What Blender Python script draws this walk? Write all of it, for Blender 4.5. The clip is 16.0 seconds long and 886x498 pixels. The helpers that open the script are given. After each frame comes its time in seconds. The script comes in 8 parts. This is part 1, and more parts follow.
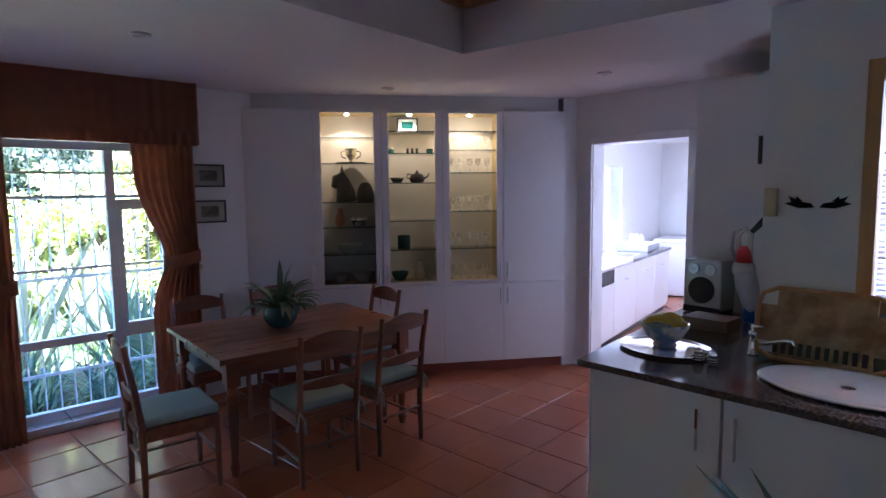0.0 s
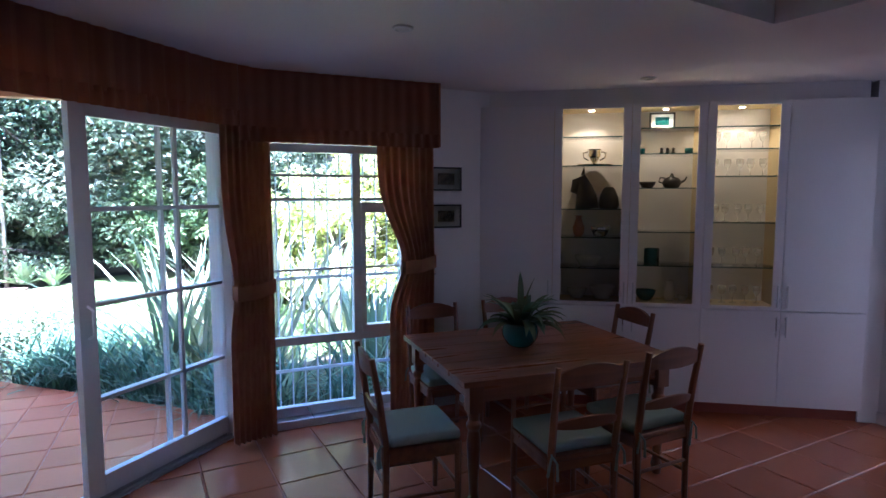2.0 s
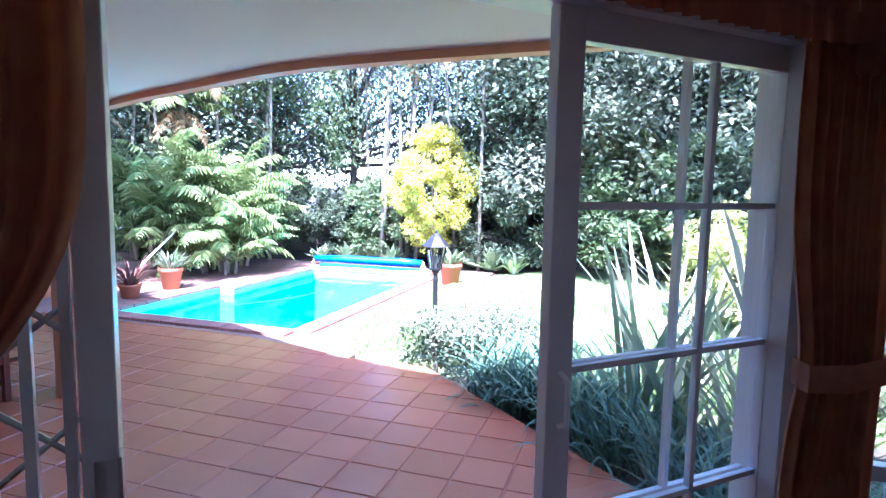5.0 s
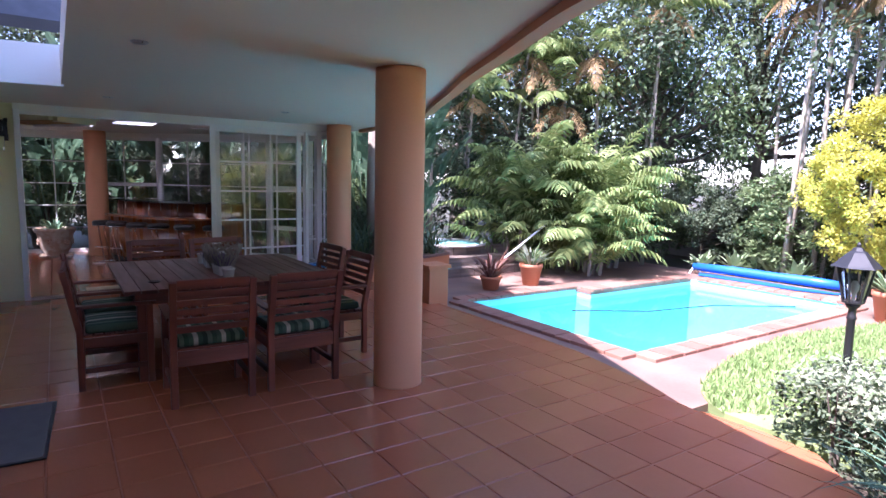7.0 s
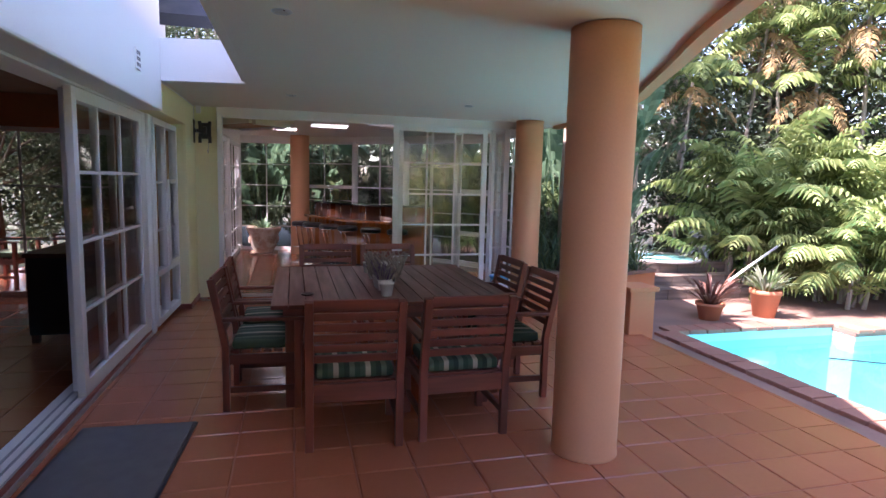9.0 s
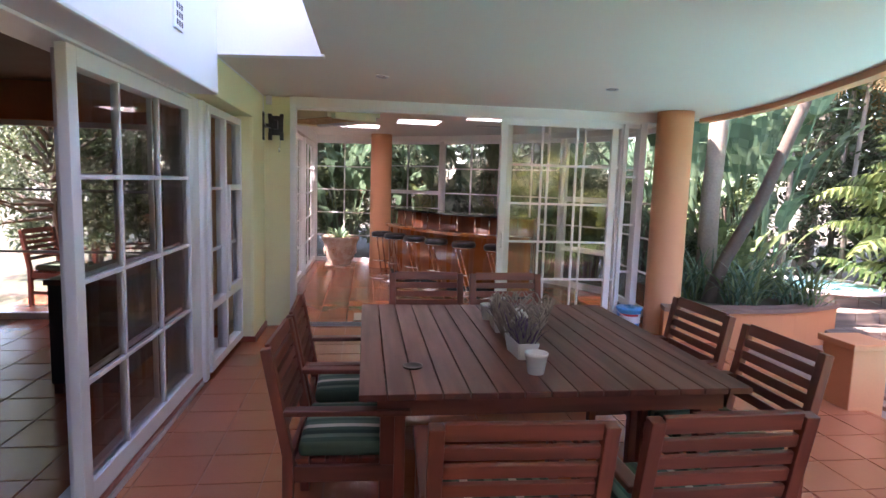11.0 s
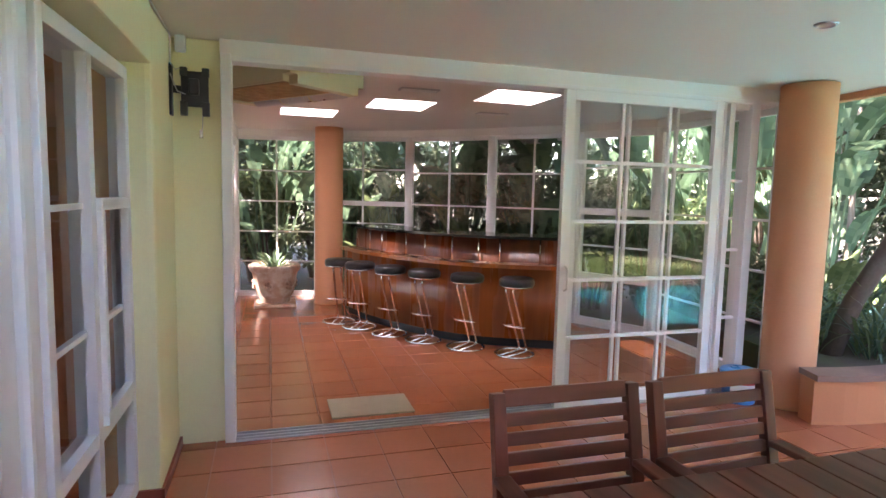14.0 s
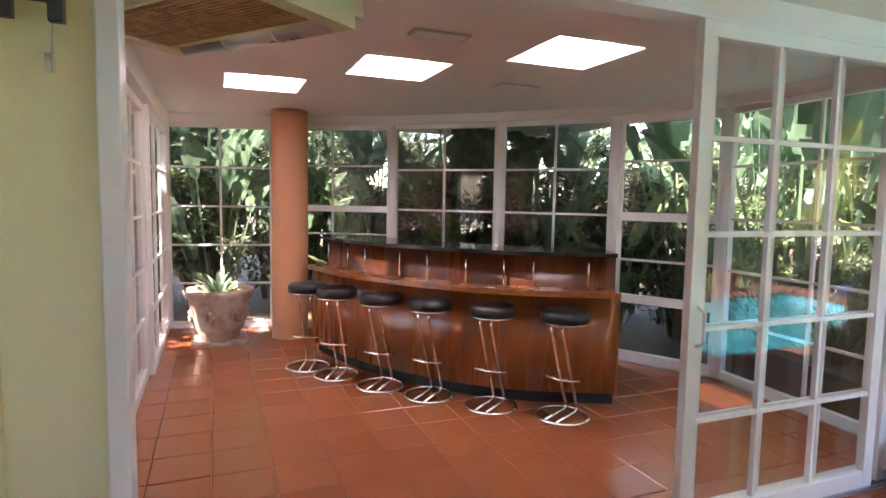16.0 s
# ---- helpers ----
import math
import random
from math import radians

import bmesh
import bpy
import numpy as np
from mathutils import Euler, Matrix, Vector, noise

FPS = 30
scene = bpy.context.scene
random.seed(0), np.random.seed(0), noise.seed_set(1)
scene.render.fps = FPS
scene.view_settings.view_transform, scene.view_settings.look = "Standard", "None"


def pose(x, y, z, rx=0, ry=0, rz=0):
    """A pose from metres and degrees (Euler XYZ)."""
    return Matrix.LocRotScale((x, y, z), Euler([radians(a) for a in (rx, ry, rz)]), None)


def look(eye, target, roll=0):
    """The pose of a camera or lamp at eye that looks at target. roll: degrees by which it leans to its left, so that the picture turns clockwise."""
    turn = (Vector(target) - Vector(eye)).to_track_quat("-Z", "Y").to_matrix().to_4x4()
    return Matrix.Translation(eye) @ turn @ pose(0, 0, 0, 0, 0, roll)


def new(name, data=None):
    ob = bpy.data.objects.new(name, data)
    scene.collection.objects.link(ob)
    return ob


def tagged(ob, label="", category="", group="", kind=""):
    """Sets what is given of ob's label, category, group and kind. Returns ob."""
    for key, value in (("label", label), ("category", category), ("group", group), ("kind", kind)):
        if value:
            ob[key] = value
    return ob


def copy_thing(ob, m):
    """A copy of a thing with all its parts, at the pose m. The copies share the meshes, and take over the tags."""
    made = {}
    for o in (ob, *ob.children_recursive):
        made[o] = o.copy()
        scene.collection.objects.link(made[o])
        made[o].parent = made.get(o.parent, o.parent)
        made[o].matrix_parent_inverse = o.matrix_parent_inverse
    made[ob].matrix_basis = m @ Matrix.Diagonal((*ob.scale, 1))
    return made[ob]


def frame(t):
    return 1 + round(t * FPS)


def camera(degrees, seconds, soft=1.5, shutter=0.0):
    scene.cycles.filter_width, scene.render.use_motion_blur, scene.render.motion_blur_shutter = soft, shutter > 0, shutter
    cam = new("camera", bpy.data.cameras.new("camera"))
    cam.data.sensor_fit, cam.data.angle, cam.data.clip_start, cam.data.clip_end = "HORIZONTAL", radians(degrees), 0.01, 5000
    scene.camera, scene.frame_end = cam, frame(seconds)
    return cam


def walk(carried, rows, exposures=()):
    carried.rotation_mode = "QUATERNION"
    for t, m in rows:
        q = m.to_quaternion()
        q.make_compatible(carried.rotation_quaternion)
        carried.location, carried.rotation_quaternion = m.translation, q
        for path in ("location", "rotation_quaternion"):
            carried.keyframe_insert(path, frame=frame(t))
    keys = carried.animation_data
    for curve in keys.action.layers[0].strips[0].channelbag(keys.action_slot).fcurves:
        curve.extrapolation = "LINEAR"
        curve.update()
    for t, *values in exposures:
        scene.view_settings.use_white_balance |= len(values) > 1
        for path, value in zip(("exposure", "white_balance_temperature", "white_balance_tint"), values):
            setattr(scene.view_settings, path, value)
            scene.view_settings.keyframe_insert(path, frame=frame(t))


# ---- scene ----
cam = camera(75.0, 16.0)
PATH = [
    (0, (1.201, 0.591, 1.729), (-0.264, 1.937, 1.531), -0.7),
    (0.5, (1.078, 0.637, 1.74), (-0.473, 1.884, 1.546), -0.5),
    (1, (0.91, 0.678, 1.755), (-0.746, 1.782, 1.565), -0.3),
    (1.5, (0.753, 0.649, 1.754), (-0.994, 1.603, 1.564), -0.1),
    (2, (0.582, 0.569, 1.744), (-1.247, 1.357, 1.563), -0),
    (2.5, (0.375, 0.418, 1.77), (-1.514, 1.043, 1.577), 0.5),
    (3, (0.129, 0.373, 1.764), (-1.818, 0.787, 1.57), 0.6),
    (3.5, (-0.13, 0.323, 1.751), (-2.117, 0.447, 1.562), 0.8),
    (4, (-0.425, 0.284, 1.736), (-2.414, 0.172, 1.554), 0.7),
    (4.2, (-0.568, 0.255, 1.735), (-2.55, 0.064, 1.55), 0.8),
    (6.3, (-2.22, 0.142, 1.681), (-3.677, -1.209, 1.446), 0.7),
    (6.5, (-2.31, 0.04, 1.673), (-3.681, -1.398, 1.44), 0.7),
    (7, (-2.51, -0.072, 1.636), (-3.616, -1.722, 1.401), 1.2),
    (7.5, (-2.631, -0.273, 1.628), (-3.536, -2.042, 1.396), 1.1),
    (8, (-2.754, -0.43, 1.591), (-3.535, -2.256, 1.36), 1.2),
    (8.5, (-2.949, -0.727, 1.574), (-3.577, -2.611, 1.341), 1.3),
    (9, (-3.05, -1.028, 1.602), (-3.553, -2.95, 1.369), 1.4),
    (9.5, (-3.06, -1.416, 1.655), (-3.457, -3.361, 1.412), 1.8),
    (10, (-3.042, -1.821, 1.65), (-3.374, -3.779, 1.41), 1.9),
    (12.5, (-2.636, -3.993, 1.597), (-2.884, -5.966, 1.383), 1.6),
    (13, (-2.55, -4.436, 1.598), (-2.837, -6.405, 1.391), 1.7),
    (13.5, (-2.471, -4.851, 1.579), (-2.904, -6.794, 1.388), 1.6),
    (14, (-2.383, -5.306, 1.6), (-2.96, -7.211, 1.408), 1.3),
    (14.5, (-2.339, -5.781, 1.589), (-2.969, -7.67, 1.401), 1.2),
    (15, (-2.348, -6.229, 1.565), (-3.033, -8.1, 1.385), 1.2),
    (15.5, (-2.381, -6.642, 1.561), (-3.092, -8.502, 1.383), 1),
    (16, (-2.426, -7.083, 1.556), (-3.161, -8.935, 1.384), 1),
]
EXPOSURES = [(0.0, 4.5, 4800, 26), (1.0, 4.45, 4800, 26), (2.0, 4.05, 4700, 26), (3.0, 3.8, 4650, 28), (4.2, 3.8, 4600, 30), (6.3, 2.5, 5450, 38), (7.5, 2.35, 5700, 38), (9.0, 2.75, 6300, 38), (10.2, 3.2, 6600, 40), (12.5, 3.95, 6850, 37), (16.0, 3.85, 7100, 34)]
walk(cam, [(t, look(eye, target, roll)) for t, eye, target, roll in PATH], EXPOSURES)

# ---- world and sun ----
SUN_FROM = Vector((0.62, 0.08, 1.0)).normalized()
world = bpy.data.worlds.new("sky")
scene.world = world
world.use_nodes = True
wn = world.node_tree.nodes
sky = wn.new("ShaderNodeTexSky")
sky.sky_type = 'NISHITA'
sky.sun_disc = False
sky.sun_elevation = math.asin(SUN_FROM.z)
sky.sun_rotation = math.atan2(SUN_FROM.x, SUN_FROM.y)
world.node_tree.links.new(sky.outputs[0], wn["Background"].inputs[0])
wn["Background"].inputs[1].default_value = 0.15
sun_lamp = bpy.data.lights.new("sun", 'SUN')
sun_lamp.energy = 4.5
sun_lamp.angle = radians(0.6)
sun_lamp.color = (1.0, 0.95, 0.87)
sun = new("sun", sun_lamp)
sun.matrix_world = look(SUN_FROM * 30, (0, 0, 0))

# ---- materials ----
def material(name, color, rough=0.5, metal=0.0, vary=0.12, scale=6.0, fine=60.0, bump=0.15, spec=0.5, per_object=0.0, per_island=0.0, coat=0.0, subsurf=0.0, other=None, mix_scale=3.0):
    """A surface with colour varied at two scales, fine relief and, if wanted, a shade of its own for each piece."""
    m = bpy.data.materials.new(name)
    m.use_nodes = True
    nt = m.node_tree
    n, l = nt.nodes, nt.links
    b = n["Principled BSDF"]
    b.inputs["Roughness"].default_value = rough
    b.inputs["Metallic"].default_value = metal
    b.inputs["Specular IOR Level"].default_value = spec
    b.inputs["Coat Weight"].default_value = coat
    b.inputs["Coat Roughness"].default_value = 0.16
    co = n.new("ShaderNodeTexCoord")
    source_vector = co.outputs["Object"]
    if per_object:
        own = n.new("ShaderNodeObjectInfo")
        shift = n.new("ShaderNodeVectorMath")
        shift.operation = 'MULTIPLY_ADD'
        l.new(own.outputs["Random"], shift.inputs[0])
        shift.inputs[1].default_value = (91.0, 57.0, 23.0)
        l.new(co.outputs["Object"], shift.inputs[2])
        source_vector = shift.outputs[0]
    big, small = n.new("ShaderNodeTexNoise"), n.new("ShaderNodeTexNoise")
    for node, s, d in ((big, scale, 4.0), (small, fine, 3.0)):
        node.inputs["Scale"].default_value = s
        node.inputs["Detail"].default_value = d
        l.new(source_vector, node.inputs["Vector"])
    add = n.new("ShaderNodeMath")
    add.operation = 'ADD'
    l.new(big.outputs["Fac"], add.inputs[0])
    l.new(small.outputs["Fac"], add.inputs[1])
    last = add.outputs[0]
    centre = 1.0
    for amount, source in ((per_object, "object"), (per_island, "island")):
        if amount:
            if source == "object":
                info = n.new("ShaderNodeObjectInfo")
                rnd = info.outputs["Random"]
            else:
                info = n.new("ShaderNodeNewGeometry")
                rnd = info.outputs["Random Per Island"]
            mul = n.new("ShaderNodeMath")
            mul.operation = 'MULTIPLY_ADD'
            l.new(rnd, mul.inputs[0])
            mul.inputs[1].default_value = amount / max(vary, 0.01)
            l.new(last, mul.inputs[2])
            last = mul.outputs[0]
            centre += 0.5 * amount / max(vary, 0.01)
    mr = n.new("ShaderNodeMapRange")
    mr.inputs["From Min"].default_value = centre - 1
    mr.inputs["From Max"].default_value = centre + 1
    mr.inputs["To Min"].default_value = 1 - 2 * vary
    mr.inputs["To Max"].default_value = 1 + 2 * vary
    mr.clamp = False
    l.new(last, mr.inputs["Value"])
    mx = n.new("ShaderNodeMix")
    mx.data_type = 'RGBA'
    mx.blend_type = 'MULTIPLY'
    mx.inputs["Factor"].default_value = 1.0
    l.new(mr.outputs[0], mx.inputs["B"])
    if other:
        tone = n.new("ShaderNodeMix")
        tone.data_type = 'RGBA'
        tone.inputs["A"].default_value = (*color, 1)
        tone.inputs["B"].default_value = (*other, 1)
        third = n.new("ShaderNodeTexNoise")
        third.inputs["Scale"].default_value = mix_scale
        l.new(source_vector, third.inputs["Vector"])
        ramp = n.new("ShaderNodeMapRange")
        ramp.inputs["From Min"].default_value = 0.4
        ramp.inputs["From Max"].default_value = 0.6
        l.new(third.outputs["Fac"], ramp.inputs["Value"])
        l.new(ramp.outputs[0], tone.inputs["Factor"])
        l.new(tone.outputs["Result"], mx.inputs["A"])
    else:
        mx.inputs["A"].default_value = (*color, 1)
    l.new(mx.outputs["Result"], b.inputs["Base Color"])
    rr = n.new("ShaderNodeMapRange")
    rr.inputs["From Min"].default_value = 0.3
    rr.inputs["From Max"].default_value = 0.7
    rr.inputs["To Min"].default_value = max(rough - min(0.08, rough * rough * 0.5), 0.02)
    rr.inputs["To Max"].default_value = min(rough + min(0.08, rough * rough * 0.5), 1.0)
    l.new(big.outputs["Fac"], rr.inputs["Value"])
    l.new(rr.outputs[0], b.inputs["Roughness"])
    if bump:
        bp = n.new("ShaderNodeBump")
        bp.inputs["Strength"].default_value = bump
        bp.inputs["Distance"].default_value = 0.004
        l.new(small.outputs["Fac"], bp.inputs["Height"])
        l.new(bp.outputs[0], b.inputs["Normal"])
    return m


def wood(name, color, dark, rough=0.4, along=0, scale=1.0, per_object=0.0, coat=0.0):
    """Wood with grain stretched along one axis of the object."""
    m = material(name, color, rough, vary=0.14, scale=3.0, fine=30.0, bump=0.1, per_object=per_object, coat=coat, other=dark)
    n, l = m.node_tree.nodes, m.node_tree.links
    mp = n.new("ShaderNodeMapping")
    s = [14.0 * scale] * 3
    s[along] = 1.2 * scale
    mp.inputs["Scale"].default_value = s
    co = next(x for x in n if x.bl_idname == "ShaderNodeTexCoord")
    l.new(co.outputs["Object"], mp.inputs["Vector"])
    for x in n:
        if x.bl_idname == "ShaderNodeTexNoise":
            l.new(mp.outputs[0], x.inputs["Vector"])
            x.inputs["Scale"].default_value = min(x.inputs["Scale"].default_value, 9.0) / 3.0
    return m


def leaf_material(name, color, other, rough=0.6, glow=0.36):
    """A leaf: gloss, a shade of its own for each leaf, and light that passes through."""
    m = bpy.data.materials.new(name)
    m.use_nodes = True
    nt = m.node_tree
    n, l = nt.nodes, nt.links
    b = n["Principled BSDF"]
    b.inputs["Roughness"].default_value = rough
    b.inputs["Specular IOR Level"].default_value = 0.22
    geo = n.new("ShaderNodeNewGeometry")
    mx = n.new("ShaderNodeMix")
    mx.data_type = 'RGBA'
    mx.inputs["A"].default_value = (*color, 1)
    mx.inputs["B"].default_value = (*other, 1)
    l.new(geo.outputs["Random Per Island"], mx.inputs["Factor"])
    l.new(mx.outputs["Result"], b.inputs["Base Color"])
    tr = n.new("ShaderNodeBsdfTranslucent")
    l.new(mx.outputs["Result"], tr.inputs["Color"])
    ms = n.new("ShaderNodeMixShader")
    ms.inputs[0].default_value = glow
    l.new(b.outputs[0], ms.inputs[1])
    l.new(tr.outputs[0], ms.inputs[2])
    l.new(ms.outputs[0], n["Material Output"].inputs["Surface"])
    return m


def glass_material(name, tint=(0.95, 0.98, 0.97), rough=0.0):
    """Thin clear pane: see-through, with a mirror gloss that grows at grazing angles."""
    m = bpy.data.materials.new(name)
    m.use_nodes = True
    n, l = m.node_tree.nodes, m.node_tree.links
    n.remove(n["Principled BSDF"])
    t, g, f, ms = n.new("ShaderNodeBsdfTransparent"), n.new("ShaderNodeBsdfGlossy"), n.new("ShaderNodeFresnel"), n.new("ShaderNodeMixShader")
    t.inputs[0].default_value = (*tint, 1)
    g.inputs["Roughness"].default_value = rough
    f.inputs[0].default_value = 1.52
    l.new(f.outputs[0], ms.inputs[0])
    l.new(t.outputs[0], ms.inputs[1])
    l.new(g.outputs[0], ms.inputs[2])
    l.new(ms.outputs[0], n["Material Output"].inputs["Surface"])
    return m


def stripes(name, colors, width, axis=0, rough=0.8):
    """Woven cloth with stripes across one axis."""
    m = material(name, colors[0], rough, vary=0.08, scale=8, fine=300, bump=0.3, spec=0.2)
    n, l = m.node_tree.nodes, m.node_tree.links
    co = next(x for x in n if x.bl_idname == "ShaderNodeTexCoord")
    sep = n.new("ShaderNodeSeparateXYZ")
    l.new(co.outputs["Object"], sep.inputs[0])
    mul = n.new("ShaderNodeMath")
    mul.operation = 'MULTIPLY'
    mul.inputs[1].default_value = 1.0 / width
    l.new(sep.outputs[axis], mul.inputs[0])
    fr = n.new("ShaderNodeMath")
    fr.operation = 'FRACT'
    l.new(mul.outputs[0], fr.inputs[0])
    ramp = n.new("ShaderNodeValToRGB")
    ramp.color_ramp.interpolation = 'CONSTANT'
    e = ramp.color_ramp.elements
    while len(e) < len(colors):
        e.new(0.5)
    for i, c in enumerate(colors):
        e[i].position = i / len(colors)
        e[i].color = (*c, 1)
    l.new(fr.outputs[0], ramp.inputs[0])
    mx = next(x for x in n if x.bl_idname == "ShaderNodeMix")
    l.new(ramp.outputs[0], mx.inputs["A"])
    return m


M_WALL = material("white_plaster", (0.80, 0.79, 0.77), 0.75, vary=0.03, scale=1.5, fine=90, bump=0.12, spec=0.25)
M_CEIL = material("ceiling_paint", (0.78, 0.76, 0.73), 0.85, vary=0.03, scale=0.8, fine=120, bump=0.08, spec=0.15)
M_WALL_DIN = material("pale_dining_plaster", (0.75, 0.73, 0.72), 0.75, vary=0.03, scale=1.5, fine=90, bump=0.12, spec=0.25)
M_CEIL_DIN = material("pale_dining_ceiling", (0.73, 0.70, 0.69), 0.85, vary=0.03, scale=0.8, fine=120, bump=0.08, spec=0.15)
M_CEIL_PATIO = material("warm_ceiling_paint", (0.76, 0.69, 0.61), 0.85, vary=0.03, scale=0.8, fine=120, bump=0.08, spec=0.15)
M_YELLOW = material("cream_yellow_plaster", (0.80, 0.78, 0.50), 0.75, vary=0.04, scale=1.2, fine=80, bump=0.15, spec=0.25)
M_COLUMN = material("peach_plaster", (0.66, 0.31, 0.165), 0.6, vary=0.05, scale=2.0, fine=70, bump=0.12, spec=0.35)
M_ORANGE = material("orange_plaster", (0.55, 0.21, 0.09), 0.7, vary=0.05, scale=2.0, fine=70, bump=0.12)
M_TILE = material("terracotta_tile", (0.40, 0.128, 0.054), 0.20, vary=0.05, scale=5.0, fine=45, bump=0.06, spec=0.5, per_object=0.05, other=(0.375, 0.115, 0.048), mix_scale=2.5, coat=0.3)
M_TILE_REST = material("terracotta_tile_field", (0.40, 0.128, 0.054), 0.20, vary=0.05, scale=5.0, fine=45, bump=0.06, spec=0.5, per_island=0.05, other=(0.375, 0.115, 0.048), mix_scale=2.5, coat=0.3)
M_TILE_OUT = material("weathered_terracotta_tile", (0.43, 0.134, 0.064), 0.24, vary=0.05, scale=4.0, fine=40, bump=0.06, spec=0.5, per_object=0.07, other=(0.40, 0.124, 0.058), mix_scale=2.0, coat=0.3)
M_TILE_OUT_REST = material("weathered_terracotta_field", (0.43, 0.134, 0.064), 0.24, vary=0.05, scale=4.0, fine=40, bump=0.06, spec=0.5, per_island=0.07, other=(0.40, 0.124, 0.058), mix_scale=2.0, coat=0.3)
M_GROUT = material("grey_grout", (0.34, 0.105, 0.05), 0.9, vary=0.15, scale=6, fine=120, bump=0.3)
M_SKIRT = material("red_skirting_tile", (0.30, 0.075, 0.045), 0.4, vary=0.12, scale=6, fine=60)
M_ALU = material("white_aluminium", (0.78, 0.79, 0.80), 0.35, vary=0.03, scale=3, fine=50, bump=0.02, spec=0.5)
M_ALU_TRACK = material("grey_metal_track", (0.45, 0.46, 0.48), 0.35, metal=0.7, vary=0.08, bump=0.04)
M_CHROME = material("chrome", (0.80, 0.80, 0.80), 0.08, metal=1.0, vary=0.03, bump=0.0)
M_STEEL = material("brushed_steel", (0.55, 0.55, 0.56), 0.3, metal=1.0, vary=0.06, bump=0.02)
M_BLACK = material("black_metal", (0.02, 0.02, 0.022), 0.45, vary=0.15, bump=0.05)
M_BLACK_PLASTIC = material("black_plastic", (0.018, 0.018, 0.02), 0.4, vary=0.1, bump=0.04)
M_VINYL = material("black_vinyl", (0.012, 0.012, 0.014), 0.35, vary=0.15, scale=20, fine=200, bump=0.25)
M_LACQUER = material("white_lacquer", (0.76, 0.74, 0.75), 0.35, vary=0.02, scale=1.2, fine=60, bump=0.015)
M_HOLE_SHADE = material("hole_shade", (0.10, 0.09, 0.09), 0.8)
M_GRANITE = material("dark_granite", (0.055, 0.045, 0.04), 0.12, vary=0.3, scale=30, fine=260, bump=0.0, spec=0.6, other=(0.12, 0.09, 0.07), mix_scale=90)
M_GRANITE_BLACK = material("black_granite", (0.02, 0.024, 0.022), 0.08, vary=0.3, scale=40, fine=260, bump=0.0, spec=0.6)
M_WOOD_DIN = wood("stained_pine", (0.25, 0.085, 0.032), (0.16, 0.05, 0.02), 0.3, along=1, coat=0.2)
M_WOOD_DIN_X = wood("stained_pine_cross", (0.25, 0.085, 0.032), (0.16, 0.05, 0.02), 0.32, along=0, coat=0.2)
M_WOOD_DIN_Z = wood("stained_pine_upright", (0.25, 0.085, 0.032), (0.16, 0.05, 0.02), 0.32, along=2, coat=0.2)
M_WOOD_OUT = wood("oiled_hardwood", (0.145, 0.036, 0.022), (0.09, 0.023, 0.014), 0.42, along=1, per_object=0.12)
M_WOOD_OUT_X = wood("oiled_hardwood_cross", (0.22, 0.055, 0.032), (0.13, 0.033, 0.02), 0.42, along=0, per_object=0.12)
M_WOOD_OUT_Z = wood("oiled_hardwood_upright", (0.22, 0.055, 0.032), (0.13, 0.033, 0.02), 0.42, along=2, per_object=0.10)
M_WOOD_BAR = wood("cherry_veneer", (0.36, 0.115, 0.030), (0.24, 0.07, 0.02), 0.28, along=2, scale=0.5, coat=0.3)
M_WOOD_BAR_DARK = wood("dark_cherry_veneer", (0.20, 0.055, 0.018), (0.12, 0.032, 0.012), 0.3, along=2, scale=0.5, coat=0.3)
M_WOOD_FRAME = wood("golden_pine", (0.55, 0.30, 0.11), (0.42, 0.21, 0.07), 0.45, along=2)
M_DECK = wood("grey_deck_timber", (0.20, 0.15, 0.12), (0.12, 0.09, 0.07), 0.7, along=0)
M_SEAT = material("sage_green_cloth", (0.27, 0.33, 0.28), 0.85, vary=0.08, scale=6, fine=260, bump=0.35, spec=0.2)
M_CUSHION = stripes("green_striped_canvas", [(0.035, 0.07, 0.045), (0.06, 0.10, 0.065), (0.40, 0.36, 0.27), (0.045, 0.08, 0.05), (0.025, 0.045, 0.03), (0.11, 0.15, 0.10)], 0.19)
M_PELMET = stripes("terracotta_striped_cloth", [(0.36, 0.15, 0.09), (0.375, 0.157, 0.094), (0.35, 0.146, 0.088), (0.40, 0.178, 0.104), (0.365, 0.152, 0.091)], 0.11)
M_CURTAIN = material("terracotta_curtain", (0.50, 0.22, 0.14), 0.85, vary=0.07, scale=3, fine=240, bump=0.3, spec=0.2, other=(0.55, 0.28, 0.16), mix_scale=9)
M_PANE = glass_material("window_glass")
M_PANE_CAB = glass_material("cabinet_glass", (0.97, 0.97, 0.93))
M_PANE_LAMP = glass_material("lamp_glass", (0.85, 0.88, 0.88), 0.1)
M_CAB_GLOW = material("glow_toned_lining", (0.56, 0.45, 0.24), 0.6, vary=0.04, scale=2, fine=60)
M_WATER_FLOOR = material("pool_plaster", (0.30, 0.74, 0.78), 0.6, vary=0.06, scale=1.5, fine=20, bump=0.05)
M_COPING = material("brick_coping", (0.26, 0.125, 0.085), 0.7, vary=0.16, scale=7, fine=60, bump=0.3, per_object=0.2)
M_PAVE = material("pink_paving", (0.24, 0.145, 0.105), 0.75, vary=0.14, scale=1.6, fine=30, bump=0.25, other=(0.17, 0.10, 0.075), mix_scale=1.3)
M_SOIL = material("garden_soil", (0.06, 0.045, 0.03), 0.95, vary=0.3, scale=5, fine=60, bump=0.6, other=(0.05, 0.06, 0.025), mix_scale=2)
